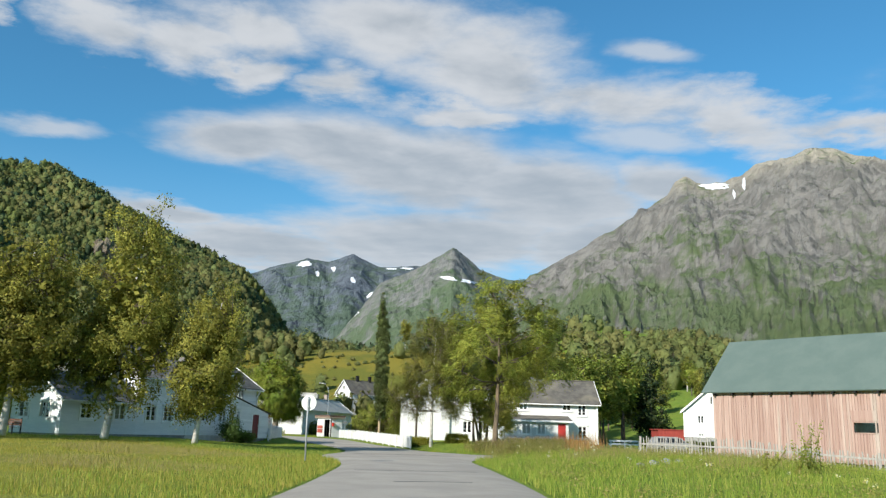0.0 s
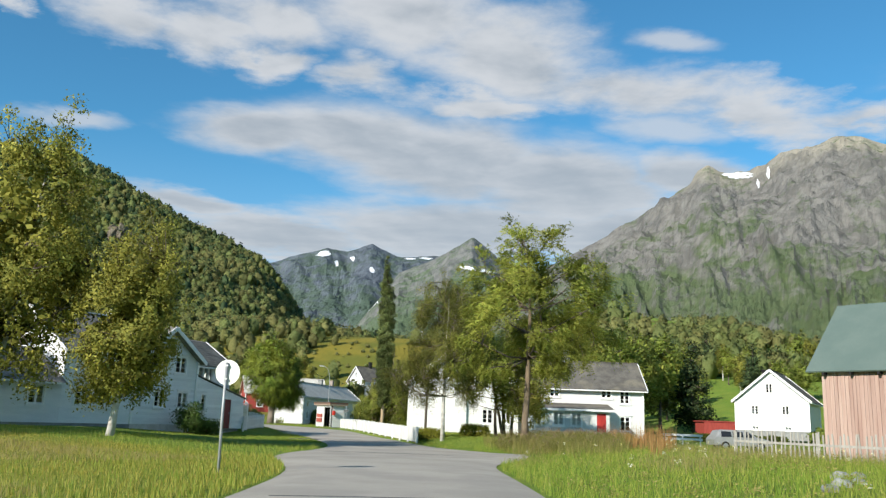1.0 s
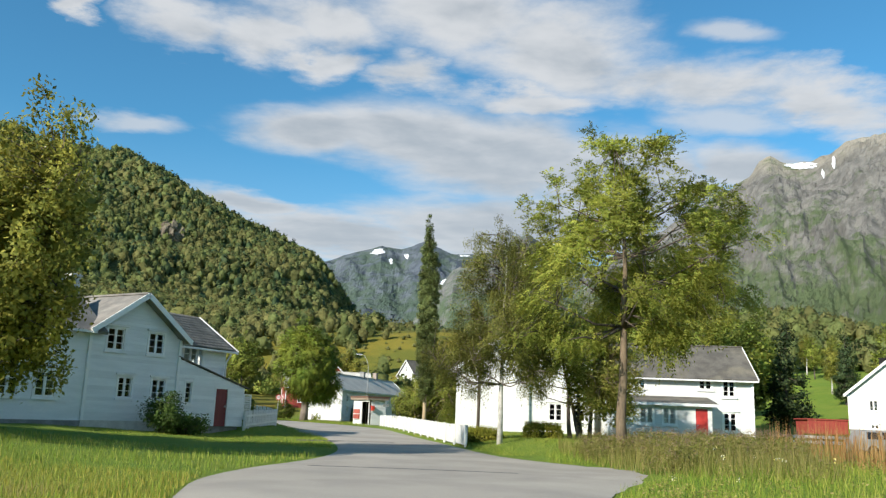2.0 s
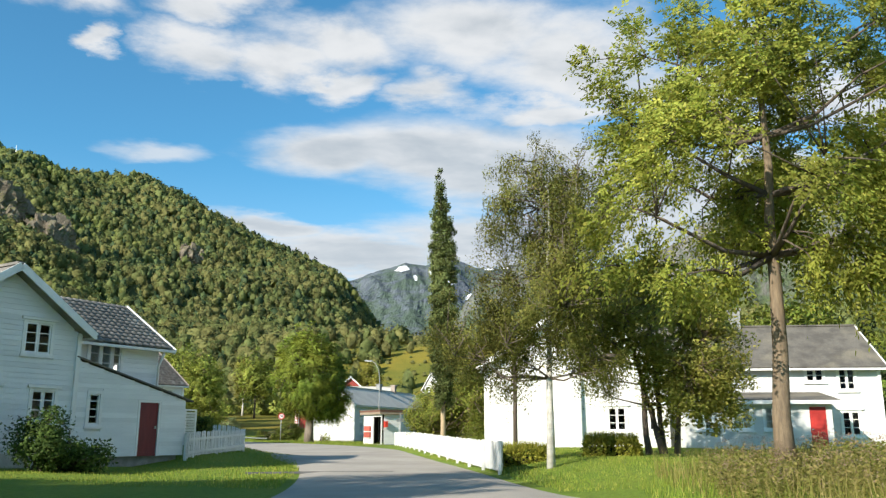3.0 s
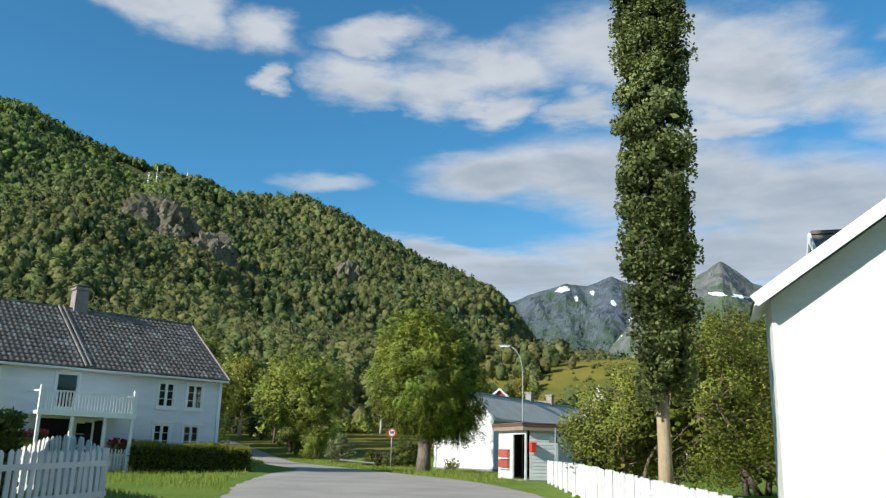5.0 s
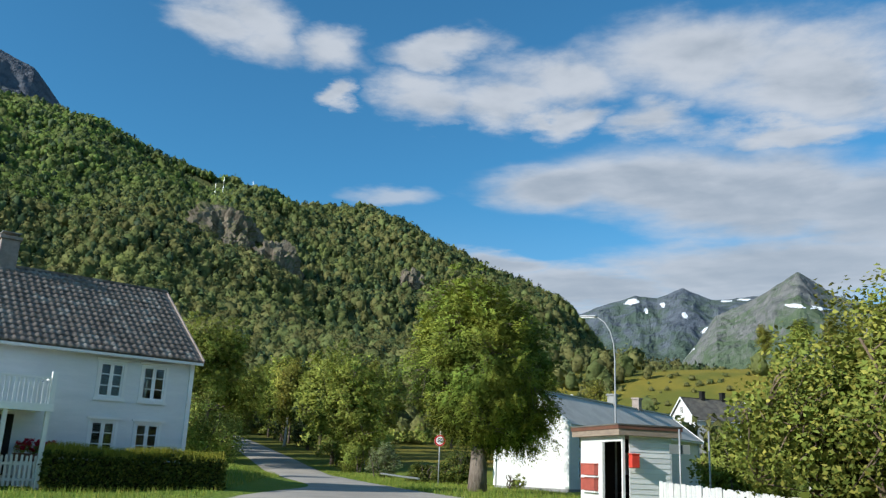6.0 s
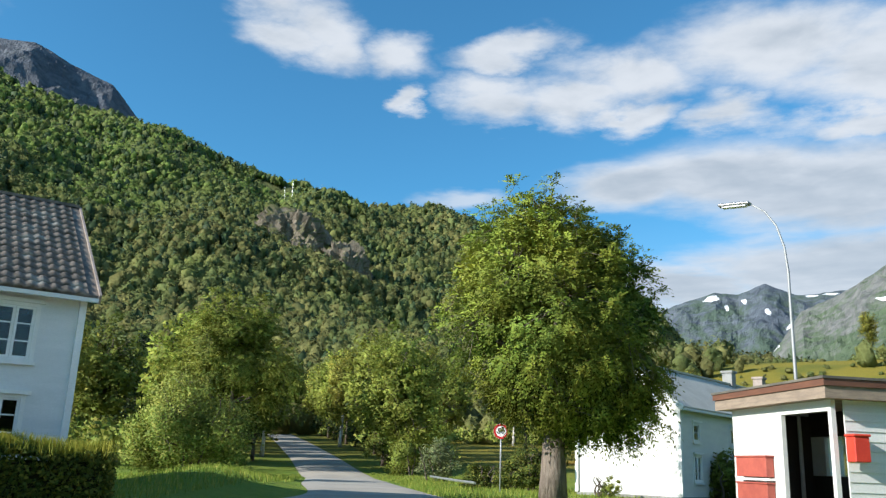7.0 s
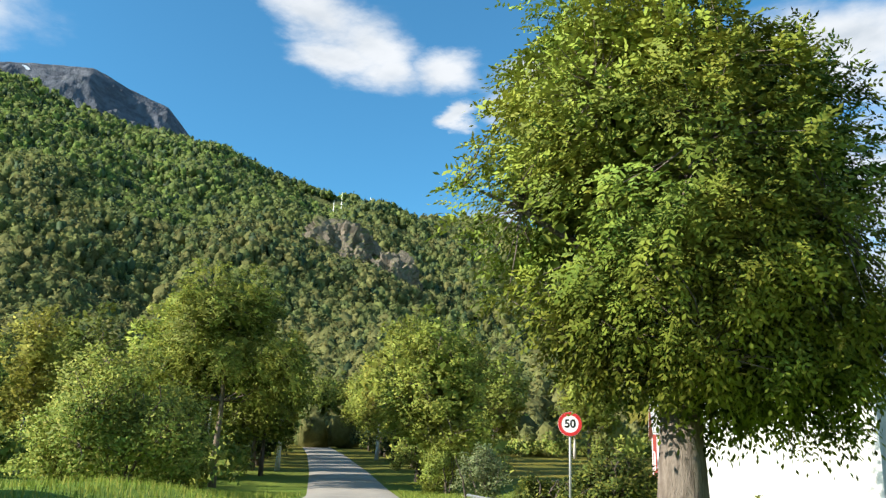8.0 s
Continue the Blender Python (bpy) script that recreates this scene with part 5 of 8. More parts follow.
def left_house():
    d, n = Vector((0.43, 0.903)), Vector((0.903, -0.43))
    o = Vector((-13.72, 65.6))
    # gable block: its gable faces the road; local x runs away from the road, local y along the gable wall
    corner = o - d * 3.33
    m = pose(corner.x, corner.y, 0.35, 0, 0, math.degrees(math.atan2(-n.y, -n.x)))
    # from this corner: x along -n (back), y along -d
    z = -0.35
    gable = [(2.99, 3.83, 3.52 + z, 4.45 + z), (0.81, 1.66, 3.52 + z, 4.45 + z), (3.40, 4.15, 1.54 + z, 2.42 + z), (1.60, 2.32, 1.54 + z, 2.42 + z)]
    ops = [("left", *h) for h in gable]
    ops += [("back", 12.0, 12.8, 1.5 + z, 2.5 + z), ("back", 9.4, 10.2, 1.5 + z, 2.5 + z), ("back", 12.0, 12.8, 3.4 + z, 4.2 + z), ("back", 9.4, 10.2, 3.4 + z, 4.2 + z), ("back", 5.4, 6.2, 3.4 + z, 4.2 + z)]
    t = house("village_house", "white weathered wooden house with a gable towards the road", m, 14.0, 4.77, 4.28 + z, 5.92 + z, ops, WHITE_COOL, OLD_TILE, over=0.3, base=0.22, end=0.45)
    chimney(t, 5.0, 2.4, 5.3, 6.9, 0.5, PLASTER)
    # wing behind, its eave parallel to the road
    w0 = o + d * 0.22 - n * 0.75
    wm = m.inverted() @ pose(w0.x, w0.y, 0.35, 0, 0, math.degrees(math.atan2(d.y, d.x)))
    # frame: local x along +d from w0 - 3.6 d
    wing = wm @ Matrix.Translation((-3.55, 0, 0))
    hol = [(0.97, 1.37, 3.16 + z, 4.08 + z), (1.41, 1.81, 3.16 + z, 4.08 + z), (1.85, 2.19, 3.16 + z, 4.08 + z)]
    wall("wall", 3.75, 0.22, 4.18 + z, hol, WHITE_COOL, t, wing, label="pale boarded wall of the rear wing")
    for h in hol:
        window(t, wing, *h, 1, 2, False)
    rk = lambda x: 4.18 + z + 0.62 * min(x, 5.2 - x)  # noqa: E731
    wall("wall", 4.9, 0.22, 5.95 + z, [], WHITE_COOL, t, wing @ pose(3.75, 0.16, 0, 0, 0, 90), rake=lambda x: rk(x + 0.15))
    for y0, sg in ((-0.4, 1), (5.6, -1)):
        s = slab("roof", [(-0.25, y0, 3.98 + z + 0.12), (4.15, y0, 3.98 + z + 0.12), (4.15, 2.6, 5.79 + z + 0.16), (-0.25, 2.6, 5.79 + z + 0.16)], 0.13, OLD_TILE, t, "grey tiled roof of the rear wing")
        s.matrix_basis = wing.copy()
        b = board("barge_board", (4.18, y0, 3.98 + z + 0.05), (4.18, 2.6, 5.79 + z + 0.09), 0.05, 0.2, TRIM, t)
        b.matrix_basis = wing @ b.matrix_basis
    b = board("gutter", (-0.25, -0.43, 3.98 + z + 0.05), (4.15, -0.43, 3.98 + z + 0.05), 0.09, 0.09, TRIM, t)
    b.matrix_basis = wing @ b.matrix_basis
    bm = bmesh.new()
    tube(bm, [(3.7, -0.12, 0.3), (3.7, -0.12, 3.5 + z), (3.7, -0.4, 3.95 + z)], [0.045] * 3, 8)
    dp = part("downpipe", bm, TRIM, t, smooth=True)
    dp.matrix_basis = wing.copy()
    # lean-to in the corner, flush with the gable wall
    l0 = o - d * 3.33
    lm = m.inverted() @ pose(l0.x, l0.y, 0.35, 0, 0, math.degrees(math.atan2(d.y, d.x)))
    lw = 4.5
    top = lambda x: 3.45 + z - (3.45 - 2.30) * x / lw  # noqa: E731
    holes = [(0.59, 0.99, 1.42 + z, 2.40 + z), (2.57, 3.35, 0.40 + z, 2.18 + z)]
    wall("wall", lw, 0.05, 3.45 + z, holes, WHITE_COOL, t, lm, rake=top, label="white boarded lean-to wall")
    window(t, lm, *holes[0], 1, 3, False)
    dr = boxes("door", [(0, 0.78, 0.03, 0.08, 0, 1.78), (0.0, 0.78, 0.02, 0.03, 0.0, 0.12)], DARK_RED, t, "dark red boarded side door")
    dr.matrix_basis = lm @ Matrix.Translation((2.57, 0, 0.40 + z))
    boxes("door_handle", [(0.66, 0.72, -0.01, 0.03, 0.9, 1.0)], METAL, dr)
    fr = boxes("door_frame", [(-0.08, 0, -0.02, 0.1, 0, 1.86), (0.78, 0.86, -0.02, 0.1, 0, 1.86), (0, 0.78, -0.02, 0.1, 1.78, 1.86)], TRIM, t)
    fr.matrix_basis = lm @ Matrix.Translation((2.57, 0, 0.40 + z))
    wall("wall", 3.0, 0.05, 2.28 + z, [], WHITE_COOL, t, lm @ pose(lw, 0.16, 0, 0, 0, 90))
    s = slab("lean_to_roof", [(-0.02, -0.09, 3.56 + z), (lw + 0.3, -0.09, 2.30 + z), (lw + 0.3, 3.2, 2.30 + z), (-0.02, 3.2, 3.56 + z)], 0.05, SLATE, t, "dark lean-to roof")
    s.matrix_basis = lm.copy()
    boxes("lean_to_floor", [(0.1, lw - 0.1, 0.2, 3.1, -0.5, 0.05)], STONE, t).matrix_basis = lm.copy()
    # added panel, coloured as the shade inside the lean-to
    boxes("lean_to_back", [(0.02, lw, 0.75, 0.85, 0.05, 2.2 + z)], DARK, t).matrix_basis = lm.copy()
    # two-storey block beside the gable, its eave in the same facade
    y0, y1, deep = 4.77, 9.37, 5.4
    face = pose(0, y1, 0, 0, 0, -90)
    hl = [(0.83, 1.68, 1.44 + z, 2.4 + z), (2.38, 3.23, 1.44 + z, 2.4 + z)]
    wall("wall", y1 - y0, 0.2, 3.95, hl, WHITE_COOL, t, face, label="white boarded wall of the middle block")
    for h in hl:
        window(t, face, *h)
    rise = 2.05 / (deep / 2)
    wall("wall", deep - 0.16, 0.2, 6.0, [], WHITE_COOL, t, pose(deep, y1, 0, 0, 0, 180), rake=lambda x: 3.95 + rise * min(x, deep - x), label="white south gable of the middle block")
    wall("wall", y1 - y0 - 0.2, 0.2, 3.95, [], WHITE_COOL, t, pose(deep, y0, 0, 0, 0, 90))
    for xa, xb in ((-0.35, deep / 2), (deep + 0.35, deep / 2)):
        za = 3.95 - rise * 0.35 + 0.15
        slab("roof", [(xa, y0 - 0.6, za), (xa, y1 + 0.3, za), (xb, y1 + 0.3, 6.17), (xb, y0 - 0.6, 6.17)], 0.13, OLD_TILE, t, "grey tiled roof of the middle block")
        board("barge_board", (xa, y1 + 0.33, za - 0.08), (xb, y1 + 0.33, 6.09), 0.05, 0.2, TRIM, t)
    board("ridge_cap", (deep / 2, y0 - 0.6, 6.19), (deep / 2, y1 + 0.3, 6.19), 0.22, 0.07, TRIM, t)
    board("gutter", (-0.38, y0, 3.78), (-0.38, y1 + 0.3, 3.78), 0.09, 0.09, TRIM, t)
    # low wing in line with it
    y2, low_deep = 15.2, 4.2
    face = pose(0, y2, 0, 0, 0, -90)
    hl = [(4.0, 4.85, 1.44 + z, 2.35 + z), (1.4, 2.25, 1.44 + z, 2.35 + z)]
    wall("wall", y2 - y1 - 0.01, 0.2, 2.28, hl, WHITE_COOL, t, face, label="white wall of the low wing")
    for h in hl:
        window(t, face, *h, 2, 2, False)
    south = pose(low_deep, y2, 0, 0, 0, 180)
    slope = 1.5 / (low_deep / 2)
    hl = [(0.7, 1.5, 1.44 + z, 2.35 + z), (2.5, 3.3, 1.44 + z, 2.35 + z)]
    wall("wall", low_deep - 0.16, 0.2, 3.78, hl, WHITE_COOL, t, south, rake=lambda x: 2.28 + slope * min(x, low_deep - x), label="sunlit white end wall of the low wing")
    for h in hl:
        window(t, south, *h, 2, 2, False)
    wall("wall", y2 - y1 - 0.2, 0.2, 2.28, [], WHITE_COOL, t, pose(low_deep, y1, 0, 0, 0, 90))
    for xa, xb in ((-0.35, low_deep / 2), (low_deep + 0.35, low_deep / 2)):
        za = 2.28 - slope * 0.35 + 0.14
        slab("low_roof", [(xa, y1 + 0.01, za), (xa, y2 + 0.25, za), (xb, y2 + 0.25, 3.92), (xb, y1 + 0.01, 3.92)], 0.12, OLD_TILE, t, "grey tiled roof of the low wing")
        board("barge_board", (xa, y2 + 0.28, za - 0.07), (xb, y2 + 0.28, 3.85), 0.05, 0.18, TRIM, t)
    board("gutter", (-0.38, y1, 2.1), (-0.38, y2 + 0.25, 2.1), 0.09, 0.09, TRIM, t)
    boxes("foundation", [(-0.03, deep, y0, y1, -0.6, 0.2), (-0.03, low_deep, y1, y2 + 0.03, -0.6, 0.2)], STONE, t)
    # added panel that paints the dark of the rooms behind the windows
    boxes("partition", [(2.0, 2.1, y0 + 0.2, y2 - 0.3, 0.2, 2.2)], DARK, t)
    return t


left_house()


def balcony_house():
    dx, dy = 0.48, 0.877
    W = Vector((-27.6, 96.0))
    L, D = 15.0, 8.4
    st = W + Vector((dx, dy)) * (1.3 - L)
    m = pose(st.x, st.y, 0.3, 0, 0, math.degrees(math.atan2(dy, dx)))
    f = L - 1.3
    ops = [("front", f - 1.76, f - 1.0, 2.85, 3.95, 2, 2), ("front", f - 0.34, f + 0.42, 2.85, 3.95, 2, 2), ("front", f - 1.8, f - 1.04, 1.0, 2.05, 2, 2), ("front", f - 0.36, f + 0.4, 1.0, 2.05, 2, 2),
           ("front", f - 6.3, f - 5.4, 2.55, 4.0, 1, 0), ("front", f - 9.4, f - 8.6, 2.85, 3.95, 2, 2), ("front", f - 11.4, f - 10.6, 2.85, 3.95, 2, 2), ("front", f - 11.4, f - 10.6, 1.0, 2.05, 2, 2), ("front", f - 9.4, f - 8.6, 1.0, 2.05, 2, 2),
           ("front", f - 5.3, f - 4.6, 1.0, 2.0, 1, 1), ("right", 1.4, 2.1, 2.9, 3.9), ("right", 3.6, 4.3, 2.9, 3.9)]
    t = house("balcony_house", "white two-storey wooden house with lichened pantile roof", m, L, D, 4.38, 7.25, ops, WHITE_COOL, PANTILE, over=0.35, base=0.3, end=0.25)
    chimney(t, f - 4.35, D / 2, 6.9, 8.45, 0.62, BRICK, STONE)
    # balcony on posts over the entrance
    b0, b1, out = f - 7.4, f - 3.5, 1.7
    boxes("balcony_deck", [(b0, b1, -out, -0.02, 2.22, 2.36), (b0 - 0.06, b1 + 0.06, -out - 0.06, -out, 2.18, 2.40)], TRIM, t)
    for px in (b0 + 0.06, b0 + 1.35, b0 + 2.7, b1 - 0.06):
        boxes("balcony_post", [(px - 0.06, px + 0.06, -out + 0.02, -out + 0.14, -0.1, 2.2)], TRIM, t)
    boxes("balcony_rail", [(b0, b1, -out, -out + 0.08, 3.12, 3.18), (b0, b0 + 0.08, -out, -0.02, 3.12, 3.18), (b1 - 0.08, b1, -out, -0.02, 3.12, 3.18), (b0 - 0.04, b0 + 0.1, -out - 0.04, -out + 0.1, 2.36, 3.35), (b1 - 0.1, b1 + 0.04, -out - 0.04, -out + 0.1, 2.36, 3.35)], TRIM, t)
    n = int((b1 - b0) / 0.13)
    first = None
    for k in range(n):
        xx = b0 + 0.12 + k * 0.13
        if first is None:
            first = boxes("baluster", [(-0.03, 0.03, 0.02, 0.05, 2.40, 3.12)], TRIM, t)
            first.location.x, first.location.y = xx, -out
        else:
            c = new("baluster", first.data)
            c.parent = t
            c.location = (xx, -out, 0)
    # flat near-black panels on the wall paint the shade of open entrances
    boxes("entrance_recess", [(b0 + 0.5, b0 + 1.9, -0.03, -0.005, 0.3, 2.1), (b0 + 2.5, b0 + 3.3, -0.03, -0.005, 0.3, 2.1)], DARK, t, "dark open entrance under the balcony")
    # pale mortared verge that runs down the roof below the chimney
    for dx_ in (0.0, 0.22):
        board("roof_verge", (f - 5.3 + dx_, -0.42, 4.36), (f - 5.3 + dx_, D / 2 - 0.05, 7.5), 0.06, 0.07, OLD_TILE, t)
    return t


balcony_house()


def shed_barn():
    m = along(-18.7, 118.3, 0.24, 0.97)
    m.translation.z = 0.3
    ops = [("front", 1.2, 1.7, 2.35, 3.0, 1, 1), ("front", 1.2, 1.8, 0.8, 1.75, 2, 2), ("front", 4.8, 5.3, 2.35, 3.0, 1, 1), ("front", 7.0, 7.5, 2.35, 3.0, 1, 1), ("front", 11, 11.5, 2.35, 3.0, 1, 1), ("front", 14, 14.5, 2.35, 3.0, 1, 1), ("front", 5.0, 5.8, 0.8, 1.75, 2, 2), ("front", 9.0, 9.8, 0.8, 1.75, 2, 2)]
    t = house("white_outbuilding", "long white wooden outbuilding with a plain grey roof", m, 20.0, 4.6, 3.65, 5.35, ops, WHITE, SHEET_GREY, over=0.3, base=0.2, end=0.25, category="outbuilding")
    chimney(t, 10.5, 2.3, 5.1, 6.2, 0.5, STONE)
    chimney(t, 14.5, 2.3, 5.1, 6.3, 0.5, BRICK)


shed_barn()


def barn():
    a = Vector((0.66, -0.75)).normalized()
    m = pose(16.25, 49.7, 0.15, 0, 0, math.degrees(math.atan2(a.y, a.x)))
    L, D, eave, ridge = 17.0, 6.4, 4.05, 7.05
    t = thing("barn", m, "old barn of faded red vertical boards under a grey-green sheet roof", "barn")
    bm = bmesh.new()
    rng = random.Random(5)
    hole = (8.3, 9.35, 1.7, 2.2)
    x = 0.3
    while x < L - 0.3:
        w = rng.uniform(0.13, 0.19)
        top = eave - 0.08 + rng.uniform(-0.02, 0.02)
        spans = [(0.1, hole[2]), (hole[3], top)] if x + w > hole[0] and x < hole[1] else [(0.1 + rng.uniform(0, 0.06), top)]
        for z0, z1 in spans:
            boxes("wall_board", [(x, x + w - 0.012, rng.uniform(-0.012, 0.004), 0.03, z0, z1)], BARN_PINK, t)
        x += w
    boxes("wall_core", [(0.3, hole[0], 0.035, 0.1, 0, eave - 0.1), (hole[1], L - 0.3, 0.035, 0.1, 0, eave - 0.1), (hole[0], hole[1], 0.035, 0.1, 0, hole[2]), (hole[0], hole[1], 0.035, 0.1, hole[3], eave - 0.1)], DARK, t)
    for sm, ln in ((side(L, D, "left"), D), (side(L, D, "right"), D)):
        rk = lambda q: eave - 0.1 + (ridge - eave) / (D / 2) * min(q, D - q)  # noqa: E731
        wall("wall", ln - 0.3, 0.0, ridge, [], BARN_PINK, t, sm @ pose(0.15, 0.3, 0), rake=lambda q: rk(q + 0.15))
    wall("wall", L - 0.6, 0.0, eave - 0.1, [], BARN_PINK, t, side(L, D, "back") @ pose(0.3, 0.0, 0))
    boxes("foundation", [(0.35, L - 0.35, 0.12, D - 0.12, -0.6, 0.05)], STONE, t)
    pitch = (ridge - eave) / (D / 2)
    for y0 in (-0.35, D + 0.35):
        slab("roof", [(-0.25, y0, eave - pitch * 0.35 + 0.14), (L + 0.25, y0, eave - pitch * 0.35 + 0.14), (L + 0.25, D / 2, ridge + 0.14), (-0.25, D / 2, ridge + 0.14)], 0.07, GREEN_ROOF, t, "grey-green profiled sheet roof")
    k = 0.5
    first = None
    while k < L:
        if first is None:
            first = boxes("rafter_end", [(-0.05, 0.05, -0.3, 0.05, eave - 0.36, eave - 0.2)], DARK, t)
            first.location.x = k
        else:
            c = new("rafter_end", first.data)
            c.parent = t
            c.location.x = k
        k += 1.15
    a0, a1, c0, c1 = hole
    fr = boxes("window_frame", [(a0 - 0.07, a0, -0.03, 0.05, c0 - 0.07, c1 + 0.07), (a1, a1 + 0.07, -0.03, 0.05, c0 - 0.07, c1 + 0.07), (a0, a1, -0.03, 0.05, c1, c1 + 0.07), (a0, a1, -0.03, 0.05, c0 - 0.07, c0)], BARN_PINK, t, "weathered window frame")
    boxes("pane", [(a0, a1, 0.01, 0.016, c0, c1)], GLASS, fr)
    boxes("hatch", [(a0 - 0.12, a1 + 0.12, -0.03, -0.012, c1 + 0.09, c1 + 0.62)], BARN_PINK, t, "faded red board hatch")


barn()


def far_right_house():
    m = pose(31.0, 105.0, 1.3, 0, 0, 3)
    L, D = 7.4, 9.0
    # gable towards the road: local x runs back
    mm = pose(31.2, 105.2, 1.3, 0, 0, -30) @ pose(0, D, 0, 0, 0, -90)
    ops = [("right", 1.65, 2.35, 2.05, 2.95), ("right", 4.75, 5.45, 2.05, 2.95), ("right", 3.2, 3.85, 4.35, 5.3), ("right", 1.7, 2.3, 0.45, 0.8, 2, 0), ("right", 5.0, 5.6, 0.45, 0.8, 2, 0)]
    t = house("white_house", "white wooden house with dark roof on a rise", mm, D, L, 3.55, 6.65, ops, WHITE, SLATE, over=0.35, base=0.35, end=0.35)
    chimney(t, D - 4.0, L / 2 - 1.2, 4.5, 7.1, 0.55, DARK)
    s = boxes("red_lean_to", [(-1.3, 2.6, 6.0, 9.0, -0.5, 1.15), (-1.5, 2.7, 5.9, 9.2, 1.15, 1.27)], BARN_RED)
    s.matrix_world = m
    s.name = "red_shed"
    tagged(s, "low red shed with a white roof edge", "shed")


far_right_house()


def far_house():
    m = along(-21.5, 213, 0.75, 0.66)
    m.translation.z = g(-21, 214) - 0.2
    z = m.translation.z
    L, D = 12.0, 7.0
    ops = [("front", 2 + 2.4 * k, 2.8 + 2.4 * k, a, a + 1.2, 2, 2) for k in range(4) for a in (1.2, 4.0)] + [("left", 1.4, 2.2, 4.0, 5.2), ("left", 4.6, 5.4, 4.0, 5.2), ("left", 3.0, 3.8, 6.6, 7.6), ("left", 1.4, 2.2, 1.2, 2.4), ("left", 4.6, 5.4, 1.2, 2.4)]
    t = house("white_house", "tall white house with two dark chimneys below the meadow", m, L, D, 5.6, 9.0, ops, WHITE, SLATE, over=0.35, base=0.3)
    chimney(t, 4.0, D / 2, 8.5, 10.4, 0.7, DARK)
    chimney(t, 8.0, D / 2, 8.5, 10.4, 0.7, DARK)


far_house()


def red_barns():
    for px, py, rz, L, D, e, r in ((-36, 158, 20, 14, 8, 3.6, 6.4), (-28, 172, 100, 10, 7, 4.4, 7.6)):
        m = pose(px, py, g(px, py) - 0.2, 0, 0, rz)
        house("red_barn", "dark red wooden farm barn with a grey roof", m, L, D, e, r, [("front", 2, 3, 1.2, 2.2), ("front", 5, 6, 1.2, 2.2), ("left", 2.4, 3.6, 1.0, 2.2)], BARN_RED, SHEET_GREY, category="barn", group="red barns")


red_barns()

# very dark brown that stands in for the shade inside the shelter
SHELTER_SHADE = mat("dark_brown_boarding", (0.035, 0.024, 0.018), (0.025, 0.018, 0.014), 0.8, 3, 30, 0.2)


WEATHERED = mat("weathered_brown_board", (0.30, 0.235, 0.175), (0.22, 0.17, 0.13), 0.85, 3, 30, 0.25, stretch=(1, 1, 6))


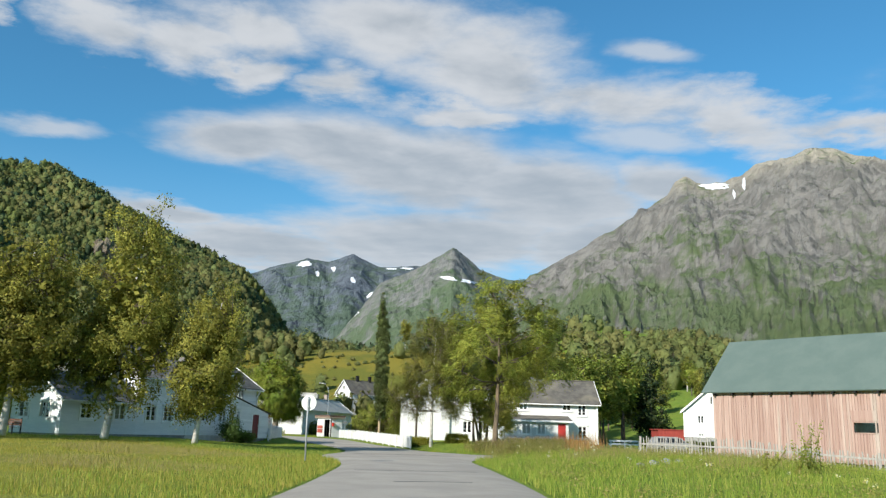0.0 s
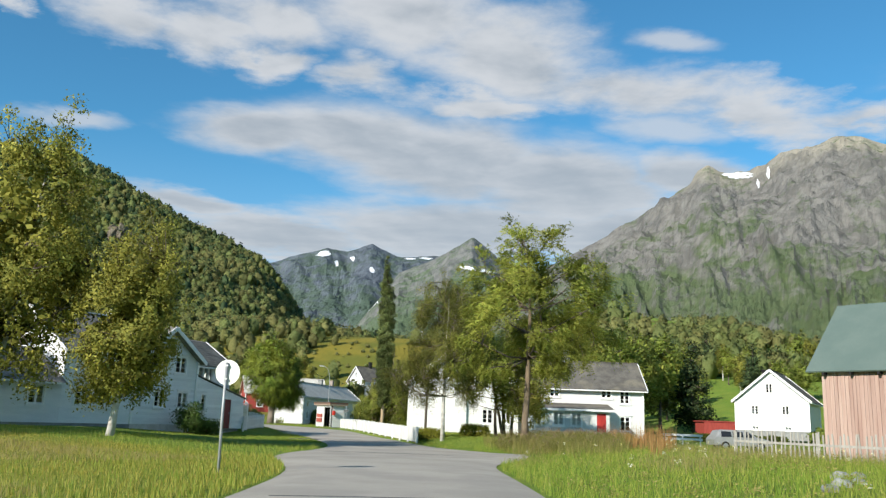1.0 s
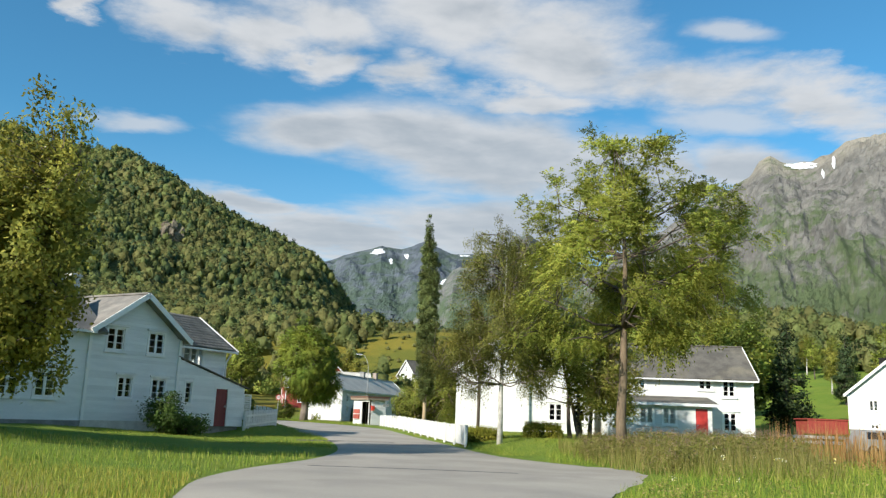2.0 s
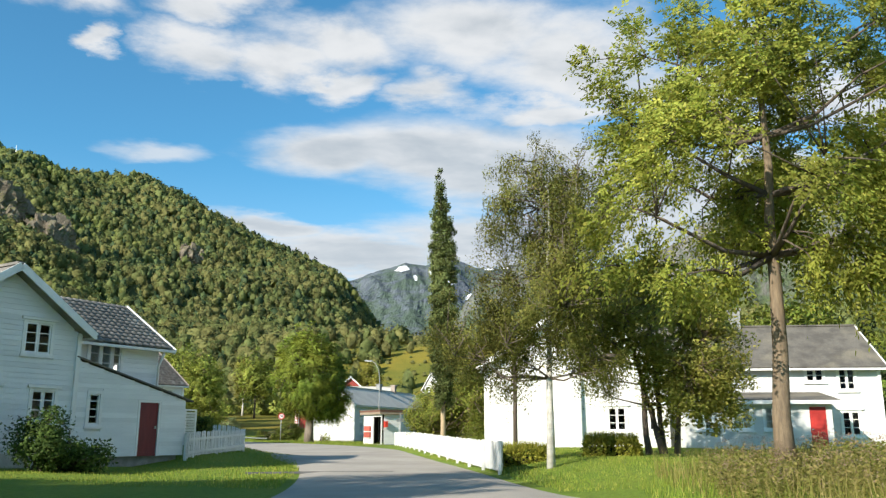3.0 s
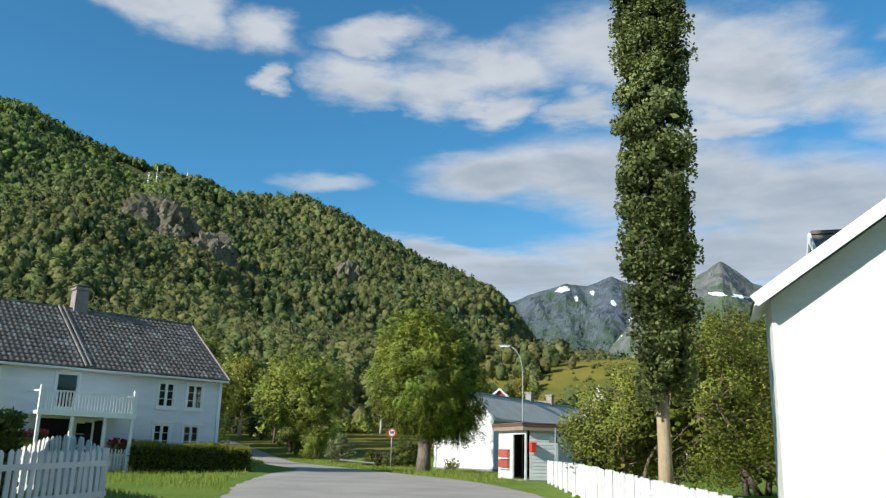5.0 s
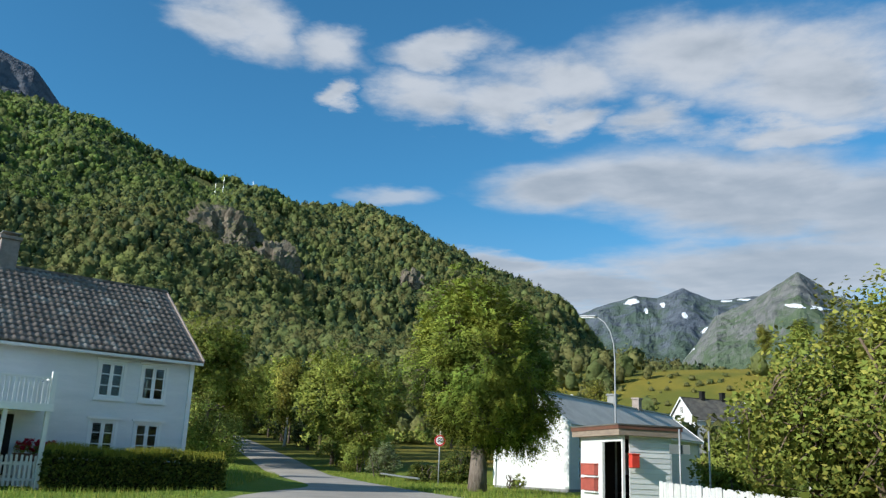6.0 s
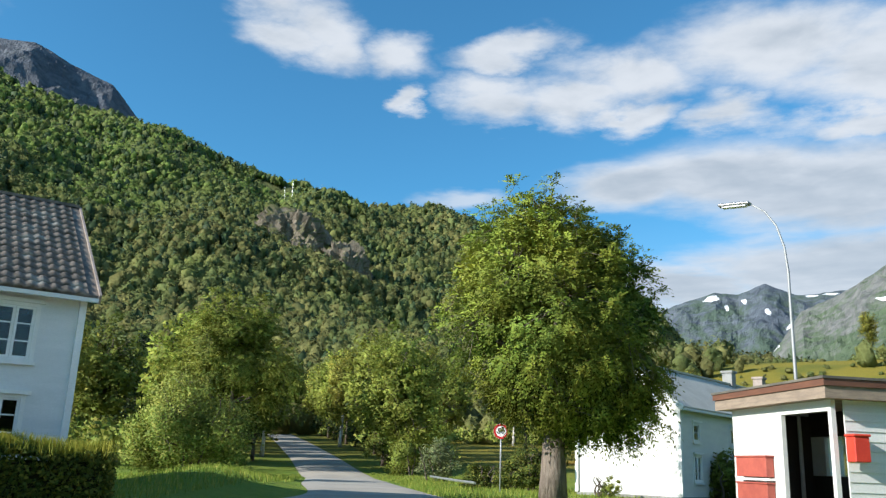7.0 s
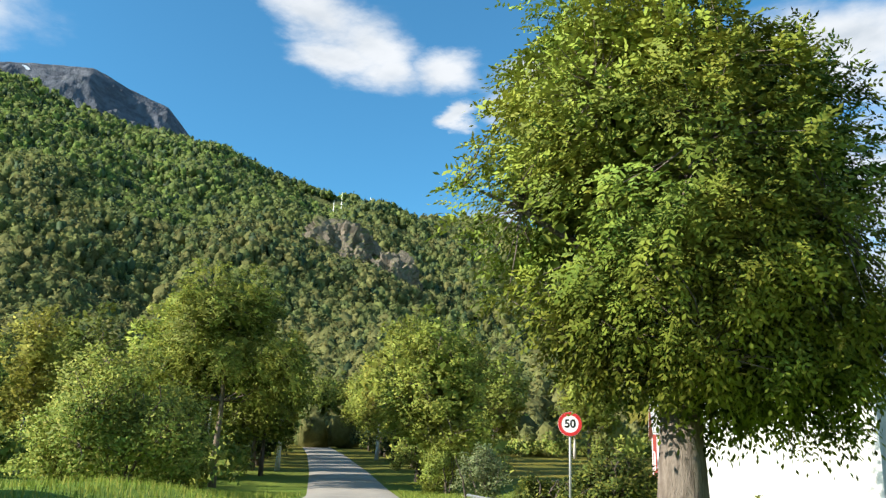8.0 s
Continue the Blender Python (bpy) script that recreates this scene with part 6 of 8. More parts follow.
def kiosk():
    a, b = Vector((-0.6, 0.8)), Vector((0.8, 0.6))
    c = Vector((-12.4, 99.6))
    # local x along the road away from the near corner; local y towards the road
    m = pose(c.x, c.y, 0.36, 0, 0, math.degrees(math.atan2(a.y, a.x)))
    t = thing("bus_shelter", m, "white boarded bus shelter with a brown roof edge and dark doorway", "bus shelter")
    L, D, H = 3.1, 1.65, 2.2
    road_side = pose(L, 0, 0, 0, 0, 180)
    wall("wall", L, 0, H, [(L - 1.42, L - 0.085, 0.0, 2.03)], WHITE, t, road_side, 0.08, label="white panelled shelter front")
    # end wall of overlapping boards towards the camera
    bm = bmesh.new()
    wall("wall", D - 0.32, 0, H, [], WHITE, t, pose(0.0, -0.24, 0, 0, 0, -90), 0.05)
    n = int(H / 0.155)
    for k in range(n):
        bd = boxes("cladding_board", [(0, D - 0.28, 0.0, 0.02, 0, 0.16)], WHITE, t)
        bd.matrix_basis = pose(-0.012, -0.22, 0.02 + k * 0.155, -6, 0, -90)
    wall("wall", D - 0.18, 0, H, [], WHITE, t, pose(L, -D + 0.08, 0, 0, 0, 90), 0.08)
    wall("wall", L, 0, H, [(0.5, 2.6, 1.05, 1.75)], WHITE, t, pose(0, -D, 0, 0, 0, 0), 0.08)
    boxes("back_window", [(0.5, 2.6, -D + 0.02, -D + 0.03, 1.05, 1.75)], GLASS, t)
    boxes("floor_slab", [(0, L, -D, 0, -0.4, 0.02)], STONE, t)
    # added sheets that darken the inside, their shade is in the colour
    boxes("lining", [(0.09, L - 0.09, -D + 0.085, -D + 0.1, 0.02, 1.04), (0.09, L - 0.09, -D + 0.085, -D + 0.1, 1.76, H)], SHELTER_SHADE, t, "dark brown inner boarding")
    boxes("side_lining", [(0.06, 0.09, -D + 0.1, -0.26, 0.02, H - 0.05)], SHELTER_SHADE, t)
    boxes("side_lining", [(L - 0.11, L - 0.085, -D + 0.1, -0.1, 0.02, H - 0.05)], SHELTER_SHADE, t)
    boxes("bench", [(0.1, L - 0.1, -D + 0.1, -D + 0.5, 0.42, 0.46)], BROWN_WOOD, t)
    # flat roof with a deep brown edge
    o = 0.26
    bm = bmesh.new()
    ring_h = (2.39, 2.50)
    for r in ((-o, L + o, o - 0.04, o, *ring_h), (-o, L + o, -D - o, -D - o + 0.04, *ring_h), (-o, -o + 0.04, -D - o + 0.04, o - 0.04, *ring_h), (L + o - 0.04, L + o, -D - o + 0.04, o - 0.04, *ring_h)):
        boxes("fascia", [r], BROWN_WOOD, t, "brown stained roof edge board")
    boxes("roof", [(-o + 0.03, L + o - 0.03, -D - o + 0.03, o - 0.03, 2.2, 2.46)], WEATHERED, t)
    boxes("roof_sheet", [(-o - 0.02, L + o + 0.02, -D - o - 0.02, o + 0.02, 2.5, 2.54)], SLATE, t)
    # two rows of red mailboxes stand on the road side panel
    for z0, z1 in ((0.98, 1.32), (0.50, 0.86)):
        k = boxes("letter_box", [(1.72, 2.75, 0.01, 0.16, z0, z1), (1.70, 2.77, 0.0, 0.18, z1, z1 + 0.03)], POSTER_RED, t, "faded red letter box", bev=0.006)
        boxes("shelf_strip", [(1.7, 2.78, 0.0, 0.12, z0 - 0.06, z0 - 0.02)], TRIM, t)
    bx = boxes("mailbox", [(-0.2, 0.06, 0, 0.22, 0, 0.38), (-0.22, 0.08, -0.01, 0.24, 0.38, 0.42)], BOX_RED, None, bev=0.012)
    bx.matrix_world = m @ pose(-0.04, -0.22, 1.25, 0, 0, 90) @ pose(0, 0.03, 0)
    tagged(bx, "bright red postbox fixed to the bus shelter wall", "postbox")


kiosk()


def lamp_post():
    x, y = -13.08, 102.1
    t = thing("street_lamp", pose(x, y, g(x, y)), "tall grey street lamp with a curved arm", "street lamp")
    bm = bmesh.new()
    tube(bm, [(0, 0, -0.3), (0, 0, 3.0), (0, 0, 4.9), (-0.04, 0.01, 5.4), (-0.16, 0.03, 5.85), (-0.36, 0.06, 6.18), (-0.6, 0.1, 6.36), (-0.7, 0.12, 6.4)], [0.04, 0.032, 0.026, 0.022, 0.019, 0.017, 0.016, 0.015], 10)
    part("pole", bm, POLE_GREY, t, smooth=True)
    bm = bmesh.new()
    box(bm, -0.33, 0.33, -0.1, 0.1, -0.035, 0.045, bev=0.034)
    h = part("lamp_head", bm, METAL, t, "flat silver lamp head")
    h.matrix_basis = pose(-0.95, 0.16, 6.42, 0, 3, -9)
    bm = bmesh.new()
    box(bm, -0.24, 0.24, -0.075, 0.075, -0.055, -0.037)
    part("diffuser", bm, SIGN_WHITE, h)


lamp_post()


def disc(bm, r, y0, y1, n=40, r2=None):
    """A flat round plate or, with r2, a ring, facing local -y."""
    a = [(math.cos(k * math.tau / n), math.sin(k * math.tau / n)) for k in range(n)]
    f = [bm.verts.new((c * r, y0, s * r)) for c, s in a]
    k_ = [bm.verts.new((c * r, y1, s * r)) for c, s in a]
    for i in range(n):
        j = (i + 1) % n
        bm.faces.new((f[i], k_[i], k_[j], f[j]))
    if r2 is None:
        bm.faces.new(f)
        bm.faces.new(k_[::-1])
    else:
        g_ = [bm.verts.new((c * r2, y0, s * r2)) for c, s in a]
        h_ = [bm.verts.new((c * r2, y1, s * r2)) for c, s in a]
        for i in range(n):
            j = (i + 1) % n
            bm.faces.new((f[i], f[j], g_[j], g_[i]))
            bm.faces.new((k_[j], k_[i], h_[i], h_[j]))
            bm.faces.new((g_[i], g_[j], h_[j], h_[i]))


def sign_back():
    x, y = -4.76, 31.5
    t = thing("road_sign", pose(x, y, g(x, y) - 0.03, 0, 0, -6), "round road sign seen from its pale back on a grey post", "road sign")
    bm = bmesh.new()
    tube(bm, [(0.03, 0, -0.4), (0.0, 0, 1.2), (-0.0, 0, 2.42)], [0.033] * 3, 12)
    part("post", bm, POLE_GREY, t, smooth=True)
    bm = bmesh.new()
    disc(bm, 0.285, 0.045, 0.052)
    p = part("plate", bm, SIGN_BACK, t, "pale grey back of the sign plate")
    p.location = (0.02, 0, 2.2)
    for z in (2.05, 2.35):
        boxes("clamp", [(-0.05, 0.05, -0.04, 0.044, z - 0.02, z + 0.02)], METAL, t)


sign_back()


def sign_fifty():
    x, y = -25.48, 116.6
    t = thing("speed_sign", pose(x, y, g(x, y), 0, 0, 22), "round red and white 50 speed limit sign on a grey post", "road sign")
    bm = bmesh.new()
    tube(bm, [(0, 0.05, -0.4), (0, 0.05, 1.4), (0, 0.05, 2.6)], [0.032] * 3, 12)
    part("post", bm, POLE_GREY, t, smooth=True)
    bm = bmesh.new()
    disc(bm, 0.305, 0.0, 0.012)
    p = part("plate", bm, SIGN_WHITE, t)
    p.location.z = 2.4
    bm = bmesh.new()
    disc(bm, 0.30, -0.006, -0.001, r2=0.215)
    part("red_ring", bm, SIGN_RED, p)
    cu = bpy.data.curves.new("number", "FONT")
    cu.body, cu.size, cu.extrude, cu.align_x, cu.align_y, cu.offset = "50", 0.285, 0.002, "CENTER", "CENTER", 0.007
    tmp = new("number", cu)
    me = bpy.data.meshes.new_from_object(tmp.evaluated_get(bpy.context.evaluated_depsgraph_get()))
    bpy.data.objects.remove(tmp)
    me.materials.clear()
    me.materials.append(BLACK)
    num = new("number", me)
    num.parent = p
    num.matrix_basis = pose(0, -0.005, 0, 90)
    bm = bmesh.new()
    tube(bm, [(0, 0, 0), (-2.2, 2.6, 0.02), (-5.5, 6.2, 0.1)], [0.06] * 3, 6)
    r = part("guard_rail", bm, METAL, None)
    r.location = (-27.4, 118.3, g(-27.4, 118.3) + 0.3)
    tagged(r, "low grey metal guard rail beside the road", "guard rail")


sign_fifty()


SIGN_DARK = mat("dull_green_sign_back", (0.13, 0.15, 0.14), (0.11, 0.125, 0.12), 0.6, 4, 40, 0.05)


def post_sign():
    for k, (x, y) in enumerate(((-10.1, 94.4), (-9.5, 95.2))):
        t = thing("sign_post", pose(x, y, g(x, y), 0, 0, 10), "thin grey steel post" + (" with a small dark sign" if k == 0 else " behind the white fence"), "post")
        bm = bmesh.new()
        tube(bm, [(0, 0, -0.3), (0, 0, 2.2)], [0.022, 0.022], 10)
        part("post", bm, POLE_GREY, t, smooth=True)
        if k == 0:
            boxes("plate", [(-0.24, 0.24, 0.035, 0.045, 1.62, 1.84)], SIGN_DARK, t, "back of a small sign plate")


post_sign()


def utility_pole():
    t = thing("utility_pole", pose(-1.64, 73.4, g(-1.64, 73.4)), "dark tarred wooden pole beside the white house", "pole")
    bm = bmesh.new()
    tube(bm, [(0, 0, -0.4), (0.02, 0, 2.5), (0.0, 0, 5.6)], [0.1, 0.09, 0.075], 10)
    part("pole", bm, BARK, t, smooth=True)


utility_pole()


def fence_line(name, label, pts, pitch, width, height, material, gap_rails=(0.25, 0.7), wobble=0.02, seed=1, thick=0.022, posts=2.2, pointed=False):
    """A picket fence along points on the ground: posts, rails and single pickets."""
    rng = random.Random(seed)
    t = thing(name, pose(pts[0][0], pts[0][1], 0), label, "fence")
    bm = bmesh.new()
    if pointed:
        v = [bm.verts.new(p) for p in ((-width / 2, 0, 0), (width / 2, 0, 0), (width / 2, 0, height - width / 2), (0, 0, height), (-width / 2, 0, height - width / 2))]
        u = [bm.verts.new((p.co.x, thick, p.co.z)) for p in v]
        bm.faces.new(v)
        bm.faces.new(u[::-1])
        for i in range(5):
            j = (i + 1) % 5
            bm.faces.new((v[j], v[i], u[i], u[j]))
    else:
        box(bm, -width / 2, width / 2, 0, thick, 0, height)
    me = bpy.data.meshes.new("picket")
    bm.to_mesh(me)
    bm.free()
    me.materials.append(material)
    pm = None
    ox, oy = pts[0]
    count = 0
    for (ax, ay), (bx, by) in zip(pts, pts[1:]):
        L = math.hypot(bx - ax, by - ay)
        ang = math.degrees(math.atan2(by - ay, bx - ax))
        n = int(L / pitch)
        for k in range(n):
            f = (k + 0.5) / n
            x, y = ax + (bx - ax) * f, ay + (by - ay) * f
            c = new("picket", me)
            c.parent = t
            c.matrix_basis = pose(x - ox, y - oy, g(x, y) + 0.05 + rng.uniform(-wobble, wobble), rng.uniform(-1.5, 1.5), rng.uniform(-1.5, 1.5) * (wobble / 0.02), ang)
            count += 1
        for rz in gap_rails:
            board("rail", (ax - ox, ay - oy, g(ax, ay) + rz), (bx - ox, by - oy, g(bx, by) + rz), 0.04, 0.08, material, t)
        for k in range(max(1, int(L / posts)) + 1):
            f = k / max(1, int(L / posts))
            x, y = ax + (bx - ax) * f, ay + (by - ay) * f
            if pm is None:
                bm = bmesh.new()
                box(bm, -0.05, 0.05, 0.03, 0.13, -0.3, height + 0.08, bev=0.01)
                q = part("post", bm, material, t)
                pm = q.data
            else:
                q = new("post", pm)
                q.parent = t
            q.matrix_basis = pose(x - ox, y - oy, g(x, y), 0, 0, ang)
    return t


fence_line("white_fence", "long white picket fence along the road", [(-1.7, 63.1), (-3.7, 70.5), (-6.3, 80), (-8.8, 89.5), (-11.0, 98.2)], 0.118, 0.112, 0.86, WHITE, seed=2)
fence_line("garden_fence", "white picket garden fence beside the lean-to", [(-13.0, 66.6), (-13.2, 72.9), (-16.2, 74.2)], 0.135, 0.085, 0.85, WHITE, seed=3, pointed=True)
OLD_WOOD = mat("bleached_fence_wood", (0.38, 0.36, 0.32), (0.28, 0.26, 0.23), 0.9, 3, 30, 0.3, stretch=(4, 4, 0.5))
fence_line("stave_fence", "old bleached stave fence in tall grass before the barn", [(10.6, 43.6), (14.4, 38.6), (19.6, 31.6)], 0.17, 0.055, 0.85, OLD_WOOD, seed=4, wobble=0.06, gap_rails=(0.55,))
fence_line("gate", "low white picket garden gate in the hedge", [(-29.4, 90.85), (-28.05, 92.2)], 0.12, 0.07, 0.9, WHITE, seed=5, pointed=True, posts=3)


def hedge(name, label, a, b, wide, high, material, seed, leaf=0.05, dens=900, shoots=False):
    """A clipped hedge: leafy faces round a solid, nearly black core."""
    rng = np.random.default_rng(seed)
    (ax, ay), (bx, by) = a, b
    L = math.hypot(bx - ax, by - ay)
    z0 = min(g(ax, ay), g(bx, by)) - 0.05
    t = thing(name, pose(ax, ay, z0, 0, 0, math.degrees(math.atan2(by - ay, bx - ax))), label, "hedge")
    bm = bmesh.new()
    box(bm, 0.12, L - 0.12, -wide / 2 + 0.14, wide / 2 - 0.14, 0, high - 0.14, bev=0.08)
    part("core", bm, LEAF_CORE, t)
    n = int(dens * (2 * (L + wide) * high + L * wide))
    face = rng.random(n)
    x, y, z = rng.uniform(0, L, n), rng.uniform(-wide / 2, wide / 2, n), rng.uniform(0.02, high, n)
    top = face < L * wide / (L * wide + 2 * (L + wide) * high)
    ends = ~top & (rng.random(n) < wide / (L + wide))
    z = np.where(top, high + rng.normal(0, 0.04, n), z)
    y = np.where(~top & ~ends, np.where(rng.random(n) < 0.5, -1, 1) * (wide / 2 + rng.normal(0, 0.045, n)), y)
    x = np.where(ends, np.where(rng.random(n) < 0.5, 0, L) + rng.normal(0, 0.045, n), x)
    bump = 0.05 * np.sin(x * 2.3) + 0.04 * np.sin(x * 5.1 + 1)
    z = np.where(top, z + bump, z * (1 + bump / high))
    C = np.stack([x, y, z], 1)
    V, F = leaf_cloud(C, np.full(n, 0.03), 1, leaf, rng, 0.6)
    fast_mesh("foliage", V, F, material, t)
    if shoots:
        # upright pale shoots of the year along the top
        k = int(L * wide * 1500)
        sx, sy = rng.uniform(0, L, k), rng.normal(0, wide * 0.24, k)
        b = np.stack([sx, sy, np.full(k, high - 0.08) + 0.05 * np.sin(sx * 2.3)], 1)
        a = rng.uniform(0, math.tau, k)
        d = np.stack([np.cos(a), np.sin(a), 0 * a], 1) * 0.022
        tip = np.stack([rng.normal(0, 0.05, k), rng.normal(0, 0.05, k), rng.uniform(0.12, 0.46, k)], 1)
        V = np.stack([b - d, b + d * 0.2 + tip * 0.1, b + tip, b + d + tip * 0.45], 1).reshape(-1, 3)
        fast_mesh("shoot_fringe", V, np.arange(len(V)).reshape(-1, 4), LEAF_SHOOT, t, "upright yellow-green new shoots")
    return t


LEAF_SHOOT = leaf_mat("hedge_shoot", (0.27, 0.28, 0.036), (0.22, 0.24, 0.034), (0.33, 0.30, 0.05), 0.4)
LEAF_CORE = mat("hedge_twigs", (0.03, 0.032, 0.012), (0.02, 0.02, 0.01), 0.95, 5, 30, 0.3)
hedge("hedge", "clipped dark garden hedge with pale new tips", (-27.97, 92.3), (-24.95, 96.7), 1.0, 1.05, LEAF_HEDGE, 31, shoots=True)
hedge("hedge", "clipped dark garden hedge before the balcony house", (-32.9, 84.0), (-29.5, 90.7), 1.0, 1.02, LEAF_HEDGE, 32, shoots=True)
hedge("hedge", "low yellow-green hedge before the white farmhouse", (-1.9, 66.4), (-0.2, 66.2), 0.8, 0.5, LEAF_SHOOT, 33, shoots=True)
hedge("hedge", "low yellow-green hedge beside the lawn", (0.9, 66.2), (2.6, 66.4), 0.8, 0.5, LEAF_SHOOT, 34, shoots=True)
hedge("hedge", "low dark hedge before the white house on the rise", (23.6, 94.5), (33.4, 97.5), 0.9, 0.75, LEAF_HEDGE, 36)
hedge("hedge", "dark hedge behind the white picket fence", (-16.6, 71.3), (-14.4, 71.9), 1.2, 1.6, LEAF_HEDGE, 35)


def bush(name, label, x, y, r, h, material, seed, leaf=0.06, clusters=150, per=60):
    return tree(name, label, x, y, h, 0.05, [(0, 0, h * 0.5, r * 0.8, r * 0.8, h * 0.48), (-r * 0.45, 0, h * 0.36, r * 0.6, r * 0.7, h * 0.34), (r * 0.45, r * 0.2, h * 0.4, r * 0.6, r * 0.6, h * 0.36)], clusters, per, leaf, r * 0.22, material, BARK, seed, 0.05, (0, 0), 12, stems=4, shell=0.3, gaps=-0.2, soft=0.5)


bush("round_bush", "dark green round bush before the white house", -14.45, 60.6, 1.4, 1.7, LEAF_DEEP, 41, 0.05, 330, 64)
bush("wild_shrub", "leafy wild shrub beside the road bank", -40.9, 115.0, 2.8, 4.7, LEAF_BUSH, 42, 0.07, 560, 84)
bush("wild_shrub", "low leafy shrub beside the road bank", -46.5, 121.5, 1.9, 3.0, LEAF_BUSH, 51, 0.07, 330, 84)
bush("wild_shrub", "broad leafy shrub under the roadside ash", -54.5, 126.5, 2.2, 3.2, LEAF_BUSH, 52, 0.07, 360, 84)
bush("wild_shrub", "green shrub at the foot of the roadside trees", -49.5, 125.6, 1.6, 2.4, LEAF_ROUND, 53, 0.075, 220, 56)
bush("wild_shrub", "dense shrub at the edge of the climbing road", -40.6, 135.0, 1.5, 2.6, LEAF_ROUND, 54, 0.075, 220, 56)
bush("wild_shrub", "leafy shrub between the roadside trees", -46.2, 142.0, 1.9, 3.2, LEAF_BUSH, 55, 0.085, 220, 56)
bush("dark_shrub", "low dark shrub behind the speed sign", -28.6, 122.6, 1.3, 1.5, LEAF_HEDGE, 56, 0.06, 170, 56)
bush("dark_shrub", "dark shrub on the field edge beside the speed sign", -26.2, 122.0, 1.3, 2.3, LEAF_HEDGE, 57, 0.06, 170, 56)
bush("willow_shrub", "pale grey-green willow shrub on the verge", -36.3, 131.4, 1.3, 2.7, LEAF_WILLOW, 43, 0.06)
bush("rose_shrub", "climbing shrub against the white outbuilding", -17.4, 121.2, 1.0, 2.0, LEAF_ROUND, 45, 0.07)
bush("rose_shrub", "small thin shrub before the white outbuilding", -21.2, 117.6, 0.45, 1.1, LEAF_BUSH, 46, 0.05, 50, 40)
bush("garden_shrub", "green shrub behind the white fence", -9.0, 104.5, 1.8, 3.2, LEAF_ROUND, 47, 0.09)
bush("garden_shrub", "yellow-green shrub by the white house on the rise", 38.0, 98.5, 1.6, 2.0, LEAF_BUSH, 48, 0.12)


# ---- woods at middle distance ----
def wood_models():
    kinds = []
    spec = [("broadleaf_tree", "broad green woodland tree", [(0, 0, 7.4, 3.4, 3.4, 4.2), (1.2, 0.6, 5.2, 2.4, 2.4, 2.6), (-1.3, -0.4, 5.6, 2.4, 2.4, 2.6)], LEAF_ROUND, BARK, 12.0, 300, 22, 0.23),
            ("broadleaf_tree", "yellow-green woodland tree with visible limbs", [(0, 0, 7.8, 2.9, 2.9, 4.6), (0.6, 0.8, 10.4, 1.8, 1.8, 2.0), (-1.5, 0.2, 5.6, 2.0, 2.0, 2.4)], LEAF_GREEN, BARK, 13.0, 290, 22, 0.23),
            ("birch_tree", "slim pale-stemmed woodland birch", [(0, 0, 7.0, 1.9, 1.9, 4.4), (0.4, 0, 9.6, 1.1, 1.1, 2.2)], LEAF_BIRCH, BIRCH_BARK, 12.0, 260, 22, 0.18),
            ("spruce_tree", "dark green spruce among leafy trees", [(0, 0, 2.6, 2.4, 2.4, 1.5), (0, 0, 5.0, 1.9, 1.9, 1.7), (0, 0, 7.6, 1.35, 1.35, 1.8), (0, 0, 10.0, 0.8, 0.8, 1.7)], LEAF_SPRUCE, BARK, 12.5, 300, 22, 0.18)]
    for k, (nm, lb, lobes, lm_, bk, h, cl, per, lf) in enumerate(spec):
        kinds.append(tree(nm, lb, 0, 0, h, 0.2, lobes, cl, per, lf, 0.62, lm_, bk, 60 + k, 0.16, (0.2, 0.1), 8, slim=0.5, soft=0.6))
    return kinds


KINDS = wood_models()


def plant(kind, x, y, size, turn, group):
    c = copy_thing(KINDS[kind], pose(x, y, g(x, y) - 0.1, 0, 0, turn) @ Matrix.Scale(size, 4))
    c["group"] = group
    return c


